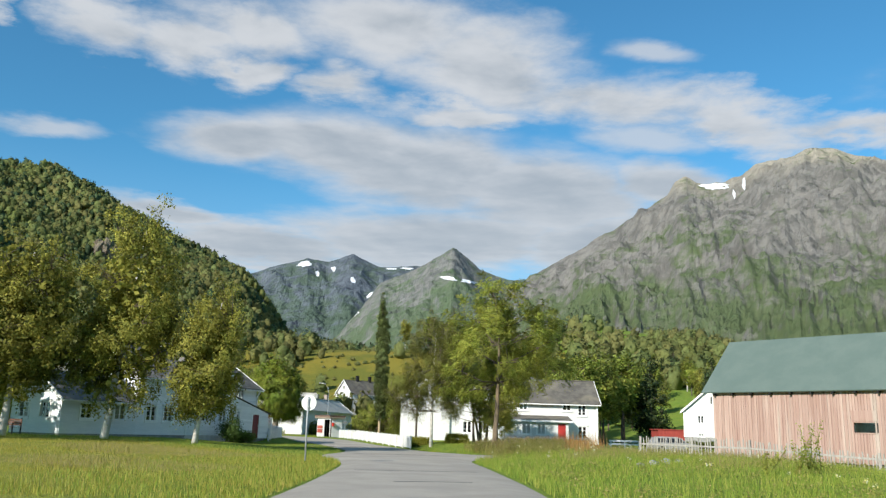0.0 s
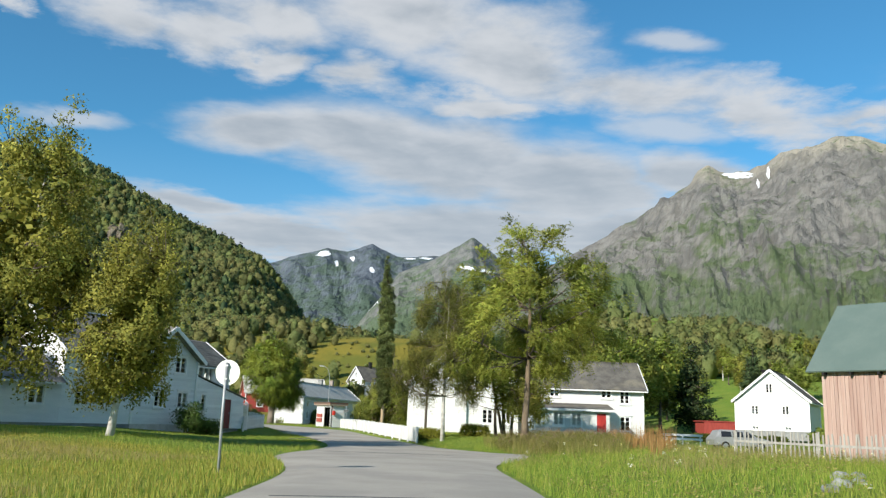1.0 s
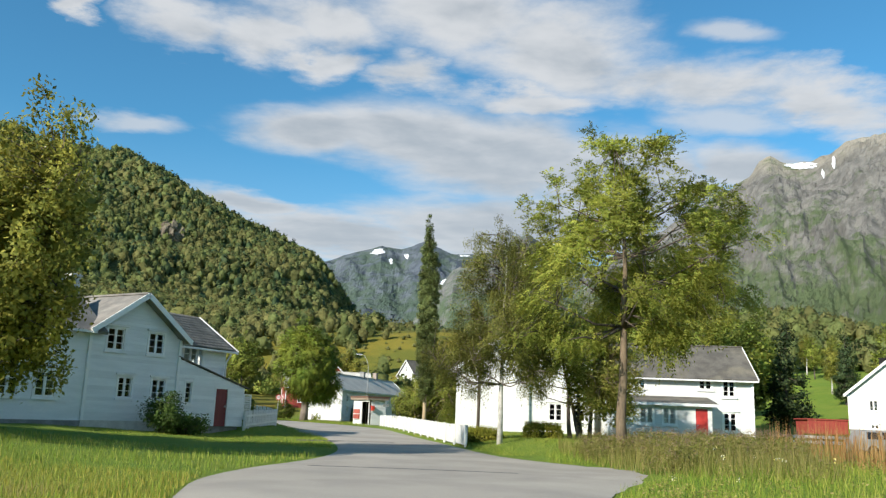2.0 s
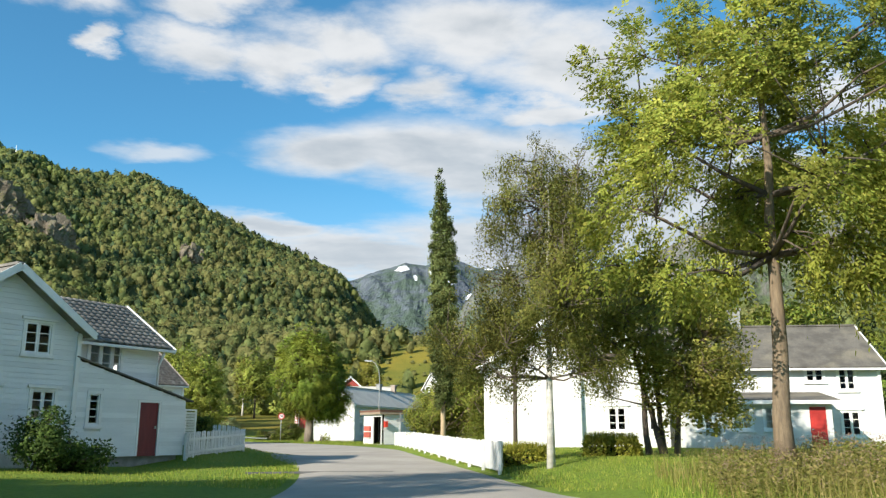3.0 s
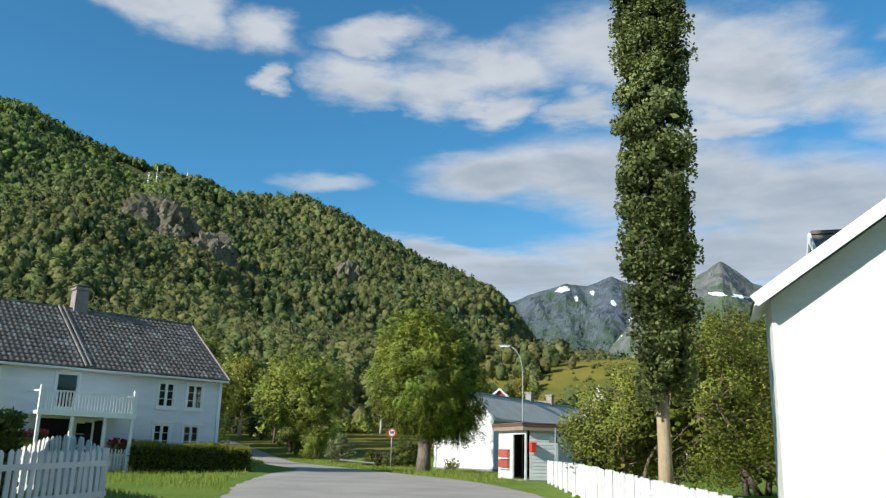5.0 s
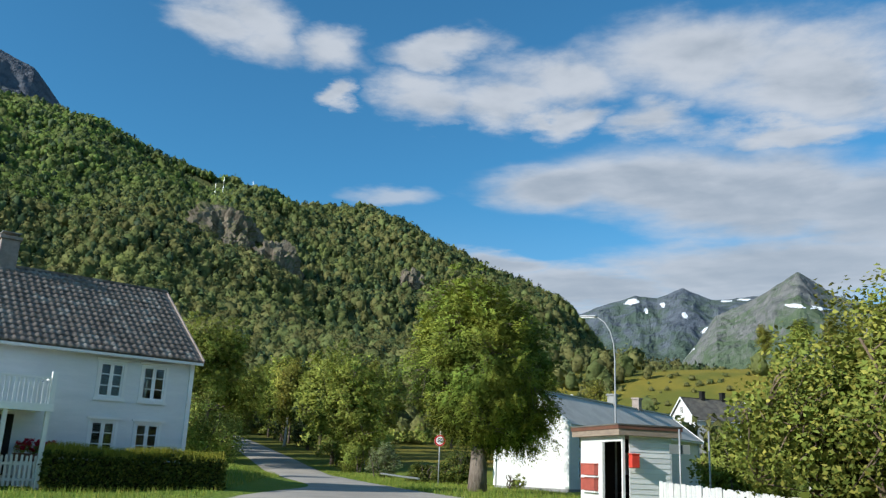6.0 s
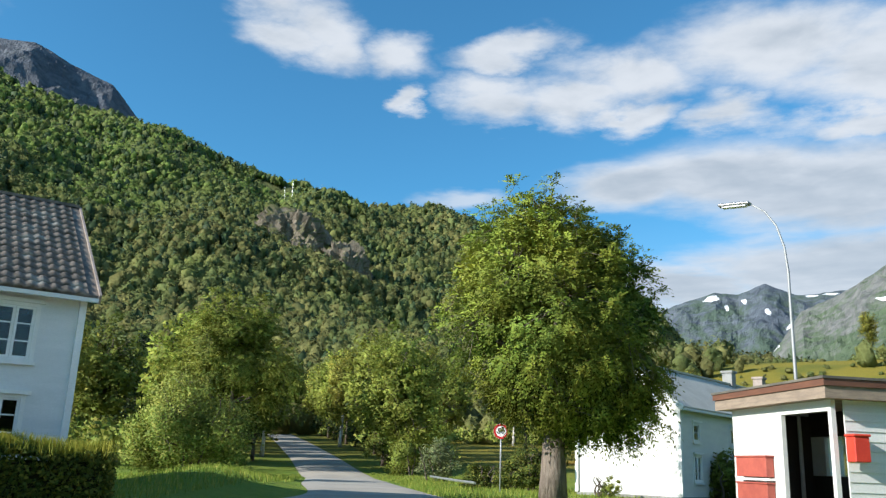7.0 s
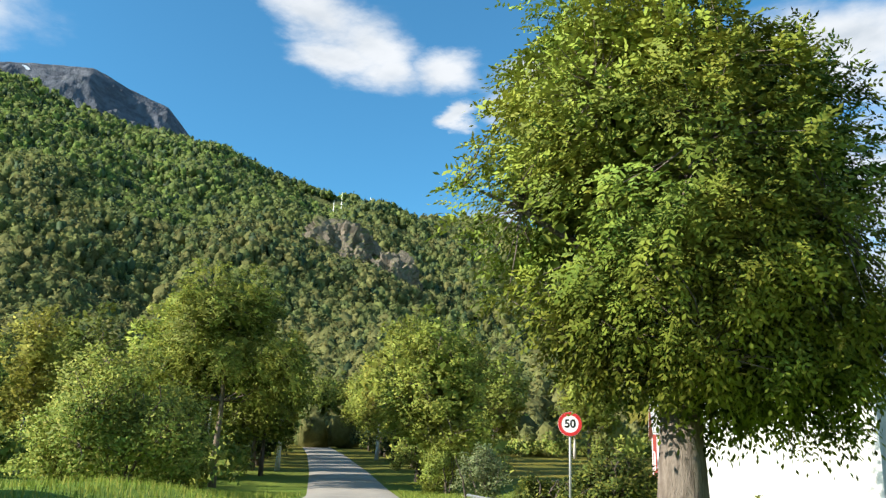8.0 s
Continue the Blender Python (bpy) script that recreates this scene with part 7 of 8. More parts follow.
def road_woods():
    rng = random.Random(8)
    # the four models stand in the wood themselves
    spots = [(-59.0, 132.0, 1, 0.95), (-47.5, 143.5, 0, 1.0), (-62.0, 146.0, 2, 0.95), (-60.0, 133.0, 3, 1.0)]
    for (x, y, k, s), _ in zip(spots, range(4)):
        KINDS[k].matrix_basis = pose(x, y, g(x, y) - 0.1, 0, 0, rng.uniform(0, 360)) @ Matrix.Scale(s, 4)
        KINDS[k]["group"] = "roadside trees"
    more = [(-63, 121, 0, 0.7), (-67, 128, 2, 1.0), (-72, 136, 0, 1.05), (-66, 142, 1, 1.0), (-74, 150, 2, 1.1), (-80, 158, 0, 1.1), (-88, 166, 1, 1.0), (-96, 174, 0, 1.1), (-79, 146, 3, 1.1), (-90, 156, 0, 1.0),
            (-56, 152, 1, 1.05), (-62, 160, 0, 1.05), (-52, 158, 2, 1.0), (-45.5, 146, 2, 0.75), (-70, 170, 2, 1.1), (-66, 178, 0, 1.1), (-78, 182, 1, 1.1), (-86, 192, 0, 1.15), (-57, 172, 0, 1.0), (-48, 166, 2, 1.05), (-44, 176, 0, 1.0), (-96, 202, 1, 1.1), (-108, 190, 0, 1.1), (-116, 204, 0, 1.2), (-108, 216, 2, 1.2), (-122, 222, 0, 1.2), (-128, 214, 1, 1.2), (-124, 230, 0, 1.2), (-114, 228, 1, 1.2), (-132, 224, 0, 1.2), (-120, 238, 0, 1.3), (-106, 226, 0, 1.1), (-66, 116, 0, 0.6), (-73, 119, 1, 0.7), (-58, 140, 0, 0.8),
            (-40, 190, 1, 1.0), (-34, 196, 2, 1.0), (-54, 190, 0, 1.1), (-60, 200, 2, 1.1), (-46, 206, 0, 1.1), (-72, 200, 1, 1.1), (-30, 186, 2, 0.8), (-100, 150, 0, 1.1), (-110, 164, 1, 1.1), (-92, 140, 0, 1.0), (-84, 132, 2, 1.0), (-104, 136, 1, 1.1)]
    # unseen trees beside the meadow, added to throw shade on the lawn
    more += [(-30.5, 42.0, 0, 1.05), (-27.5, 35.5, 1, 1.0), (-35.0, 48.0, 0, 1.0), (-25.5, 29.0, 0, 0.9)]
    # trees close beside the road, where it climbs into the wood
    for k in range(9):
        fx, fy = -57.5 - 5.4 * k, 148.0 + 6.25 * k
        more += [(fx - 5.2, fy - 4.0, (0, 3, 1)[k % 3], 0.95), (fx + 5.0, fy + 4.4, (1, 0, 3)[k % 3], 0.95)]
    for x, y, k, s in more:
        if road_off(np.array(x), np.array(y)) < 4.5 or (y < 188 and -0.5 < (x + 17.1) / (y - 96.7) < -0.2):
            continue
        plant(k, x, y, s, rng.uniform(0, 360), "roadside trees")


road_woods()


def east_woods():
    rng = random.Random(9)
    n = 0
    while n < 110:
        x, y = rng.uniform(8, 150), rng.uniform(92, 230)
        s = x * 0.55 + y * 0.83
        if s < 100 or s > 230 or (27 < x < 44 and 96 < y < 122) or (x < 16 and y < 98) or (0.305 < (x - 0.3) / (y - 21.6) < 0.375 and y < 135) or (34 < x < 60 and 112 < y < 150):
            continue
        plant(rng.choice((0, 1, 0, 2, 3, 1)), x, y, rng.uniform(0.6, 1.0), rng.uniform(0, 360), "valley woods")
        n += 1
    for x, y, k, s in ((-13, 328, 2, 1.2), (-3, 331, 1, 1.25), (5, 334, 2, 1.3), (11, 330, 1, 1.0), (-6.5, 138, 2, 0.72), (-1.5, 143, 1, 0.66), (15, 96, 0, 0.75), (18, 103, 1, 0.9), (21, 112, 0, 1.1), (24, 120, 1, 1.1), (28, 126, 1, 1.15), (19, 122, 2, 1.2), (33, 128, 3, 1.2), (14, 110, 0, 1.0), (12, 118, 2, 1.1), (30, 134, 0, 1.2), (17, 132, 1, 1.2), (23, 138, 3, 1.3), (9, 126, 0, 1.0), (10, 101, 1, 0.8), (16, 90, 0, 0.5)):
        plant(k, x, y, s, rng.uniform(0, 360), "valley woods")


east_woods()


def far_woods():
    rng = np.random.default_rng(12)
    n = 6800
    x, y = rng.uniform(22, 420, n), rng.uniform(120, 420, n)
    s = x * 0.55 + y * 0.83
    keep = (s > 205) & (s < 420)
    x, y = x[keep], y[keep]
    size = rng.uniform(1.3, 2.8, len(x))
    low = (land(x, y) + size * 2.6) / np.hypot(x, y) < 0.134
    x, y, size = x[low], y[low], size[low]
    woods("valley_woods", "dense green woods on the valley slope", np.stack([x, y, land(x, y) + size * 1.1], 1), size, LEAF_WOOD, 13, 1.6, 30, 0.18)
    # low trees and scrub at the foot of the wooded hill and round the meadow
    n = 3000
    x, y = rng.uniform(-260, 60, n), rng.uniform(200, 420, n)
    open_ = (x > -46 - 0.04 * (y - 230)) & (x < 45) & (y > 214)
    keep = ~open_ & ((hill(x, y) > 0.2) | (rng.random(n) < 0.35))
    keep |= open_ & (rng.random(n) < 0.03)
    x, y = x[keep], y[keep]
    size = rng.uniform(1.6, 3.6, len(x))
    woods("meadow_woods", "low green trees and scrub round the meadow", np.stack([x, y, np.maximum(land(x, y), hill_full(x, y)) + size * 0.9], 1), size, LEAF_WOOD, 14, 1.5, 30, 0.17)
    # low scrub scattered over the hay slope
    x, y = rng.uniform(-110, 60, 420), rng.uniform(222, 350, 420)
    size = rng.uniform(0.35, 1.1, 420)
    woods("meadow_scrub", "low olive scrub scattered over the hay slope", np.stack([x, y, land(x, y) + size * 0.5], 1), size, LEAF_WOOD, 16, 1.0, 22, 0.24)
    # shelter belt on the crest of the meadow hill
    x = rng.uniform(-190, 190, 500)
    y = rng.uniform(345, 420, 500)
    size = rng.uniform(2.0, 3.6, 500)
    woods("skyline_woods", "distant trees along the top of the meadow", np.stack([x, y, land(x, y) + size * 0.6 - 3], 1), size, LEAF_WOOD, 15)


far_woods()


def undergrowth():
    """Bushes and saplings that close the wood beside the climbing road."""
    rng = np.random.default_rng(17)
    n = 2600
    x, y = rng.uniform(-150, -30, n), rng.uniform(112, 250, n)
    o = road_off(x, y)
    west = (x + 0.86 * (y - 96)) < -17.5
    keep = (o > 5.6) & (o < 60) & ((west & (y > 119) & (x < -46)) | (~west & (y > 141))) & ~((y < 196) & ((x + 17.1) / (y - 96.7) > -0.53)) & (o > 6.5)
    keep |= (np.hypot(x + 126, y - 226) < 14)
    x, y = x[keep], y[keep]
    size = rng.uniform(0.7, 1.9, len(x))
    woods("undergrowth", "dense leafy undergrowth and saplings in the roadside wood", np.stack([x, y, land(x, y) + size * 0.8], 1), size, LEAF_BUSH, 18, 1.25, 90, 0.13, False)


undergrowth()


def masts():
    for k, (x, y, h) in enumerate(((-403, 558, 15), (-398, 561, 19), (-385, 580, 12))):
        t = thing("radio_mast", pose(x, y, float(hill_full(x, y))), "thin pale mast on the hilltop", "mast", "hilltop masts")
        bm = bmesh.new()
        tube(bm, [(0, 0, -1), (0, 0, h)], [0.2, 0.1], 6)
        part("pole", bm, METAL, t)
        for zz in (h * 0.5, h * 0.8):
            boxes("cross_arm", [(-0.7, 0.7, -0.06, 0.06, zz, zz + 0.12)], METAL, t)


masts()


# ---- grass ----
def blades(name, label, x, y, tall, wide, material, seed, lean=0.25):
    rng = np.random.default_rng(seed)
    n = len(x)
    z = land(x, y) - 0.03
    a = rng.uniform(0, math.tau, n)
    w = wide * rng.uniform(0.6, 1.3, n)
    h = tall * rng.uniform(0.5, 1.25, n)
    b = rng.uniform(0, math.tau, n)
    l = h * rng.uniform(0.1, 1.0, n) * lean
    base = np.stack([x, y, z], 1)
    dx = np.stack([np.cos(a) * w, np.sin(a) * w, 0 * a], 1)
    ln = np.stack([np.cos(b) * l, np.sin(b) * l, 0 * b], 1)
    up = np.array([0, 0, 1.0])
    V = np.stack([base - dx, base + dx, base + up * h[:, None] + ln], 1).reshape(-1, 3)
    ob = fast_mesh(name, V, np.arange(len(V)).reshape(-1, 3), material)
    return tagged(ob, label, "grass", kind="stuff")


BLADE = leaf_mat("grass_blade", (0.17, 0.26, 0.034), (0.215, 0.275, 0.04), (0.30, 0.29, 0.065), 0.4, 0.5)
BLADE_DRY = leaf_mat("dry_grass_blade", (0.27, 0.29, 0.04), (0.33, 0.30, 0.05), (0.40, 0.32, 0.09), 0.4, 0.3)
WEED = leaf_mat("verge_weed", (0.18, 0.21, 0.045), (0.24, 0.225, 0.06), (0.31, 0.25, 0.10), 0.4, 0.8)
DOCK = leaf_mat("rusty_dock_seed", (0.38, 0.18, 0.065), (0.32, 0.20, 0.075), (0.42, 0.25, 0.10), 0.4, 0.8)


def grasses():
    rng = np.random.default_rng(21)

    def field(n, x0, x1, y0, y1, keep):
        x, y = rng.uniform(x0, x1, n), rng.uniform(y0, y1, n)
        k = keep(x, y)
        return x[k], y[k]

    off = lambda x, y: road_off(x, y)  # noqa: E731
    x, y = field(120000, -30, -3, 14, 41, lambda x, y: (off(x, y) > 2.8 + 1.6 * np.exp(-((y - 42) / 6) ** 2)) & (y < 41.5))
    blades("meadow_grass", "long yellow-green meadow grass beside the road", x, y, 0.13, 0.007, BLADE_DRY, 22)
    x, y = field(70000, -34, -3, 14, 50, lambda x, y: (off(x, y) > 2.75 + 1.65 * np.exp(-((y - 42) / 6) ** 2)) & ((x > -9) | (y > 40)))
    blades("verge_grass", "bright green verge grass", x, y, 0.16, 0.010, BLADE, 23)
    x, y = field(125000, 1.4, 28, 14, 56, lambda x, y: (off(x, y) > 2.7 + 3.25 * np.exp(-((y - 47) / 5) ** 2)) & ((x - 16.2) * 0.75 + (y - 49.8) * 0.66 < -0.3))
    blades("verge_grass", "rank green and straw-coloured verge grass", x, y, 0.24, 0.008, BLADE, 24, 0.5)
    x, y = field(13000, 2, 10.3, 40, 58, lambda x, y: (off(x, y) > 5.0) & (x > 4.0 - 0.32 * (y - 44)) & (x < 0.4 + 0.26 * (y - 19.2)) & (np.hypot(x - 3.9, y - 53.7) > 0.4))
    blades("tall_weeds", "tall wild flowers and weeds on the verge", x, y, 0.62, 0.008, WEED, 25, 0.4)
    x, y = field(5600, 2, 10.3, 41, 56, lambda x, y: (off(x, y) > 5.0) & (x > 4.2 - 0.32 * (y - 44)) & (x < 0.4 + 0.25 * (y - 19.2)) & (np.sin(x * 1.3 + y * 0.4) + np.sin(y * 0.9 - x * 0.5) > -0.5))
    C = np.stack([x, y, land(x, y) + rng.uniform(0.08, 0.58, len(x))], 1)
    V, F = leaf_cloud(C, np.full(len(C), 0.14), 16, 0.034, rng, 0.4)
    tagged(fast_mesh("tall_herbs", V, F, WEED), "tall leafy herbs on the bank before the farmhouse", "plants", kind="stuff")
    k = rng.random(len(C)) < 0.42
    V, F = leaf_cloud(C[k] + np.array([0, 0, 0.2]), np.full(int(k.sum()), 0.08), 14, 0.02, rng, 0.3)
    tagged(fast_mesh("herb_heads", V, F, HEADS), "dull mauve seed heads over the herbs", "plants", kind="stuff")
    x, y = field(6500, 5, 11.5, 36, 52, lambda x, y: (x < 0.4 + 0.325 * (y - 19.2)) & (np.sin(x * 0.9) + np.sin(y * 0.8 + x * 0.3) > 0.5))
    blades("dock_plants", "rust-brown dock seed heads among the weeds", x, y, 1.0, 0.012, DOCK, 26, 0.15)
    x, y = field(70000, -18, 8, 56, 78, lambda x, y: (off(x, y) > 3.0))
    blades("lawn_grass", "short mown lawn grass", x, y, 0.09, 0.012, BLADE, 27)
    x, y = field(60000, -45, -12, 84, 135, lambda x, y: (off(x, y) > 2.5 + 3.0 * np.exp(-((y - 88) / 14) ** 2)) & (off(x, y) < 11))
    blades("verge_grass", "green bank grass beside the climbing road", x, y, 0.2, 0.014, BLADE, 28)

    # broad-leaved herbs, white umbels and straw between the grasses of the verge
    x, y = field(4200, 2.0, 22, 14, 54, lambda x, y: (off(x, y) > 3.0 + 3.25 * np.exp(-((y - 47) / 5) ** 2)) & ((x - 16.2) * 0.75 + (y - 49.8) * 0.66 < -0.6) & (np.sin(x * 1.1 + 0.6 * y) + np.sin(0.7 * y - x * 0.4) > -0.4))
    C = np.stack([x, y, land(x, y) + rng.uniform(0.04, 0.30, len(x))], 1)
    V, F = leaf_cloud(C, np.full(len(C), 0.13), 14, 0.026, rng, 0.42)
    tagged(fast_mesh("verge_herbs", V, F, WEED), "broad-leaved herbs among the verge grass", "plants", kind="stuff")
    k = rng.random(len(C)) < 0.05
    C = C[k] + np.array([0, 0, 0.22])
    V, F = leaf_cloud(C, np.full(len(C), 0.05), 12, 0.014, rng, 0.9)
    tagged(fast_mesh("verge_flowers", V, F, UMBEL), "small white and yellow wild flowers on the verge", "flowers", kind="stuff")
    x, y = field(30000, 5, 24, 26, 48, lambda x, y: (np.abs((x - 10.6) * 0.81 + (y - 43.6) * 0.59) < 1.3) | (np.sin(x * 0.8) * np.sin(y * 0.5 + 1) > 0.55))
    k = off(x, y) > 4.2
    blades("straw_grass", "tall straw-coloured grass along the old fence", x[k], y[k], 0.5, 0.006, STRAW, 29, 0.5)

    # sun-dried tawny patch in the meadow
    x, y = field(26000, -14, -3.6, 22, 37, lambda x, y: (off(x, y) > 3.6) & (np.sin(x * 0.55 + 1) + np.sin(y * 0.5 - x * 0.3) > 0.1))
    blades("dry_patch_grass", "tawny dry grass in the sunny meadow", x, y, 0.15, 0.008, STRAW, 30, 0.4)


HEADS = leaf_mat("mauve_seed_head", (0.30, 0.20, 0.15), (0.36, 0.25, 0.19), (0.25, 0.19, 0.10), 0.3, 0.8)
STRAW = leaf_mat("straw_blade", (0.34, 0.28, 0.11), (0.40, 0.32, 0.14), (0.26, 0.25, 0.08), 0.4, 0.5)
UMBEL = leaf_mat("white_umbel", (0.7, 0.7, 0.6), (0.75, 0.72, 0.5), (0.7, 0.6, 0.15), 0.3, 0.8)
grasses()


def estate_car():
    x, y = 20.4, 72.4
    t = thing("estate_car", pose(x, y, g(x, y), 0, 0, 4) @ Matrix.Scale(0.93, 4), "silver estate car parked in the farmyard", "car")
    prof = [(-2.15, 0.35), (-2.2, 0.75), (-2.05, 1.0), (-1.75, 1.42), (-1.2, 1.5), (0.1, 1.48), (0.55, 1.38), (1.15, 1.0), (1.9, 0.86), (2.15, 0.68), (2.18, 0.35)]
    bm = bmesh.new()
    rows = []
    for yy, f in ((-0.86, 0.0), (-0.78, 0.5), (-0.6, 1.0), (0.6, 1.0), (0.78, 0.5), (0.86, 0.0)):
        row = []
        for px, pz in prof:
            if pz > 0.95:
                pz = 0.95 + (pz - 0.95) * f
            row.append(bm.verts.new((px, yy, pz)))
        rows.append(row)
    for r, s in zip(rows, rows[1:]):
        for i in range(len(prof) - 1):
            bm.faces.new((r[i], r[i + 1], s[i + 1], s[i]))
    for r in (rows[0], rows[-1]):
        bm.faces.new(r)
    for r, s in zip(rows, rows[1:]):
        bm.faces.new((r[0], s[0], s[-1], r[-1]))
    part("body", bm, CAR_PAINT, t, smooth=False)
    for sy in (-1, 1):
        bm = bmesh.new()
        for x0, x1 in ((-1.65, -0.85), (-0.78, 0.05), (0.12, 0.85)):
            v = [bm.verts.new(p) for p in ((x0, sy * 0.875, 0.98), (x1, sy * 0.875, 0.98), (x1 - (0.38 if x1 > 0.8 else 0.03), sy * 0.735, 1.36), (x0 + 0.05, sy * 0.735, 1.38))]
            u = [bm.verts.new((p.co.x, p.co.y - sy * 0.03, p.co.z)) for p in v]
            bm.faces.new(v)
            bm.faces.new(u[::-1])
            for i in range(4):
                j = (i + 1) % 4
                bm.faces.new((v[j], v[i], u[i], u[j]))
        part("side_window", bm, CAR_GLASS, t, "dark tinted side windows")
    for wx in (-1.35, 1.32):
        for sy in (-0.8, 0.8):
            bm = bmesh.new()
            disc(bm, 0.32, -0.1, 0.1, 24)
            w = part("wheel", bm, BLACK, t)
            w.location = (wx, sy, 0.32)
            bm = bmesh.new()
            disc(bm, 0.2, -0.112, 0.112, 16)
            part("rim", bm, METAL, w)


CAR_PAINT = mat("silver_car_paint", (0.36, 0.36, 0.345), (0.32, 0.32, 0.31), 0.35, 5, 60, 0.0, metal=0.3)
CAR_GLASS = mat("dark_car_glass", (0.02, 0.025, 0.03), (0.018, 0.02, 0.025), 0.15, 5, 60, 0.0, spec=0.25)
estate_car()


def field_stone(x, y, r, seed):
    rng = random.Random(seed)
    bm = bmesh.new()
    bmesh.ops.create_icosphere(bm, subdivisions=3, radius=r)
    for v in bm.verts:
        v.co *= 1 + 0.35 * noise.noise(v.co / r * 1.3 + Vector((seed, 0, 0)))
        v.co.z *= 0.6
    ob = part("field_stone", bm, STONE, None, smooth=True)
    ob.matrix_world = pose(x, y, g(x, y) + r * 0.1, 0, 0, rng.uniform(0, 360))
    tagged(ob, "pale boulder lying in the verge grass", "stone", "verge stones")


for k_, (x_, y_, r_) in enumerate(((6.5, 26.6, 0.15), (7.2, 27.7, 0.2), (8.3, 30.2, 0.2), (8.9, 30.7, 0.16), (7.9, 28.6, 0.14))):
    field_stone(x_, y_, r_, k_ + 3)


def tall_weed(x, y, h, seed):
    """A tall branching weed with broad leaves and loose seed heads."""
    rng = np.random.default_rng(seed)
    t = thing("tall_weed", pose(x, y, g(x, y) - 0.03), "tall branching weed with yellow-green leaves on the verge", "plant", "verge weeds")
    for s in range(4):
        bm = bmesh.new()
        tip = Vector((rng.normal() * 0.22, rng.normal() * 0.22, h * rng.uniform(0.6, 1.0)))
        tube(bm, [(0, 0, 0), tip * 0.5 + Vector((0.03, 0, 0)), tip], [0.014, 0.01, 0.004], 5)
        part("stem", bm, WEED, t)
        C = np.array([np.array(tip) * f for f in np.linspace(0.15, 1.0, 16)])
        V, F = leaf_cloud(C, np.full(16, 0.09), 4, 0.042, rng, 0.4)
        fast_mesh("leaves", V, F, LEAF_ASH, t)


for k_, (x_, y_, h_) in enumerate(((10.7, 24.1, 1.9), (10.2, 23.8, 1.0), (11.2, 24.5, 1.2), (9.2, 23.4, 0.8))):
    tall_weed(x_, y_, h_, 90 + k_)


def yard_rail():
    t = thing("yard_rail", pose(14.2, 68.3, g(14.2, 68.3), 0, 0, -17), "low white wooden rail beside the farmyard", "rail")
    for k in range(3):
        boxes("post", [(k * 1.1, k * 1.1 + 0.1, 0, 0.1, -0.3, 0.62)], WHITE, t, bev=0.01)
    for z in (0.25, 0.5):
        boxes("rail", [(-0.1, 2.4, -0.03, -0.002, z, z + 0.14)], WHITE, t)


yard_rail()


def flower_box(x, y, z, wide, seed, material, label):
    rng = np.random.default_rng(seed)
    t = thing("flower_box", pose(x, y, z, 0, 0, 61), label, "flower box")
    boxes("planter", [(-wide / 2, wide / 2, -0.12, 0.12, -0.22, 0.0), (-wide / 2 - 0.02, wide / 2 + 0.02, -0.14, 0.14, -0.03, 0.01)], BROWN_WOOD, t)
    boxes("stand", [(-wide / 2 + 0.1, wide / 2 - 0.1, -0.06, 0.06, g(x, y) - z, -0.221)], TRIM, t)
    C = np.stack([rng.uniform(-wide / 2, wide / 2, 60), rng.normal(0, 0.1, 60), rng.uniform(0.02, 0.3, 60)], 1)
    V, F = leaf_cloud(C, np.full(60, 0.07), 14, 0.03, rng, 0.8)
    fast_mesh("foliage", V, F, LEAF_BUSH, t)
    C = C + np.array([0, -0.03, 0.1])
    V, F = leaf_cloud(C, np.full(60, 0.06), 26, 0.024, rng, 0.95)
    fast_mesh("blossom", V, F, material, t, "dense geranium blossom")


GERANIUM = leaf_mat("red_geranium", (0.42, 0.02, 0.05), (0.34, 0.015, 0.04), (0.55, 0.05, 0.07), 0.3)
PINK_GERANIUM = leaf_mat("pink_geranium", (0.60, 0.10, 0.12), (0.5, 0.07, 0.09), (0.7, 0.18, 0.18), 0.3)
flower_box(-28.75, 92.7, 1.25, 1.2, 71, GERANIUM, "dark red geraniums in a box before the porch")
flower_box(-30.6, 89.6, 1.5, 1.0, 72, PINK_GERANIUM, "pink geraniums in a box before the porch")


def garden_bench(x, y, turn):
    t = thing("garden_bench", pose(x, y, g(x, y), 0, 0, turn), "dark slatted wooden garden bench on the lawn", "bench")
    for k in range(4):
        boxes("seat_slat", [(0, 1.5, 0.05 + 0.11 * k, 0.14 + 0.11 * k, 0.42, 0.45)], BROWN_WOOD, t, bev=0.005)
    for k in range(3):
        boxes("back_slat", [(0, 1.5, 0.52, 0.545, 0.52 + 0.13 * k, 0.61 + 0.13 * k)], BROWN_WOOD, t, bev=0.005)
    for px in (0.08, 1.36):
        boxes("leg", [(px, px + 0.06, 0.04, 0.1, -0.1, 0.42)], BLACK, t)
        boxes("back_post", [(px, px + 0.06, 0.546, 0.6, -0.1, 0.92)], BLACK, t)
        boxes("arm_rest", [(px, px + 0.06, 0.02, 0.545, 0.62, 0.66), (px, px + 0.05, 0.04, 0.09, 0.42, 0.62)], BLACK, t)


garden_bench(-24.2, 46.6, -28)


def plant_trough(x, y, turn):
    t = thing("plant_trough", pose(x, y, g(x, y), 0, 0, turn), "long terracotta plant trough beside the bench", "planter")
    boxes("trough", [(0, 1.3, 0, 0.3, -0.05, 0.32), (-0.02, 1.32, -0.02, 0.32, 0.32, 0.36)], TERRACOTTA, t, bev=0.01)
    boxes("soil", [(0.03, 1.27, 0.03, 0.27, 0.361, 0.37)], BARK, t)


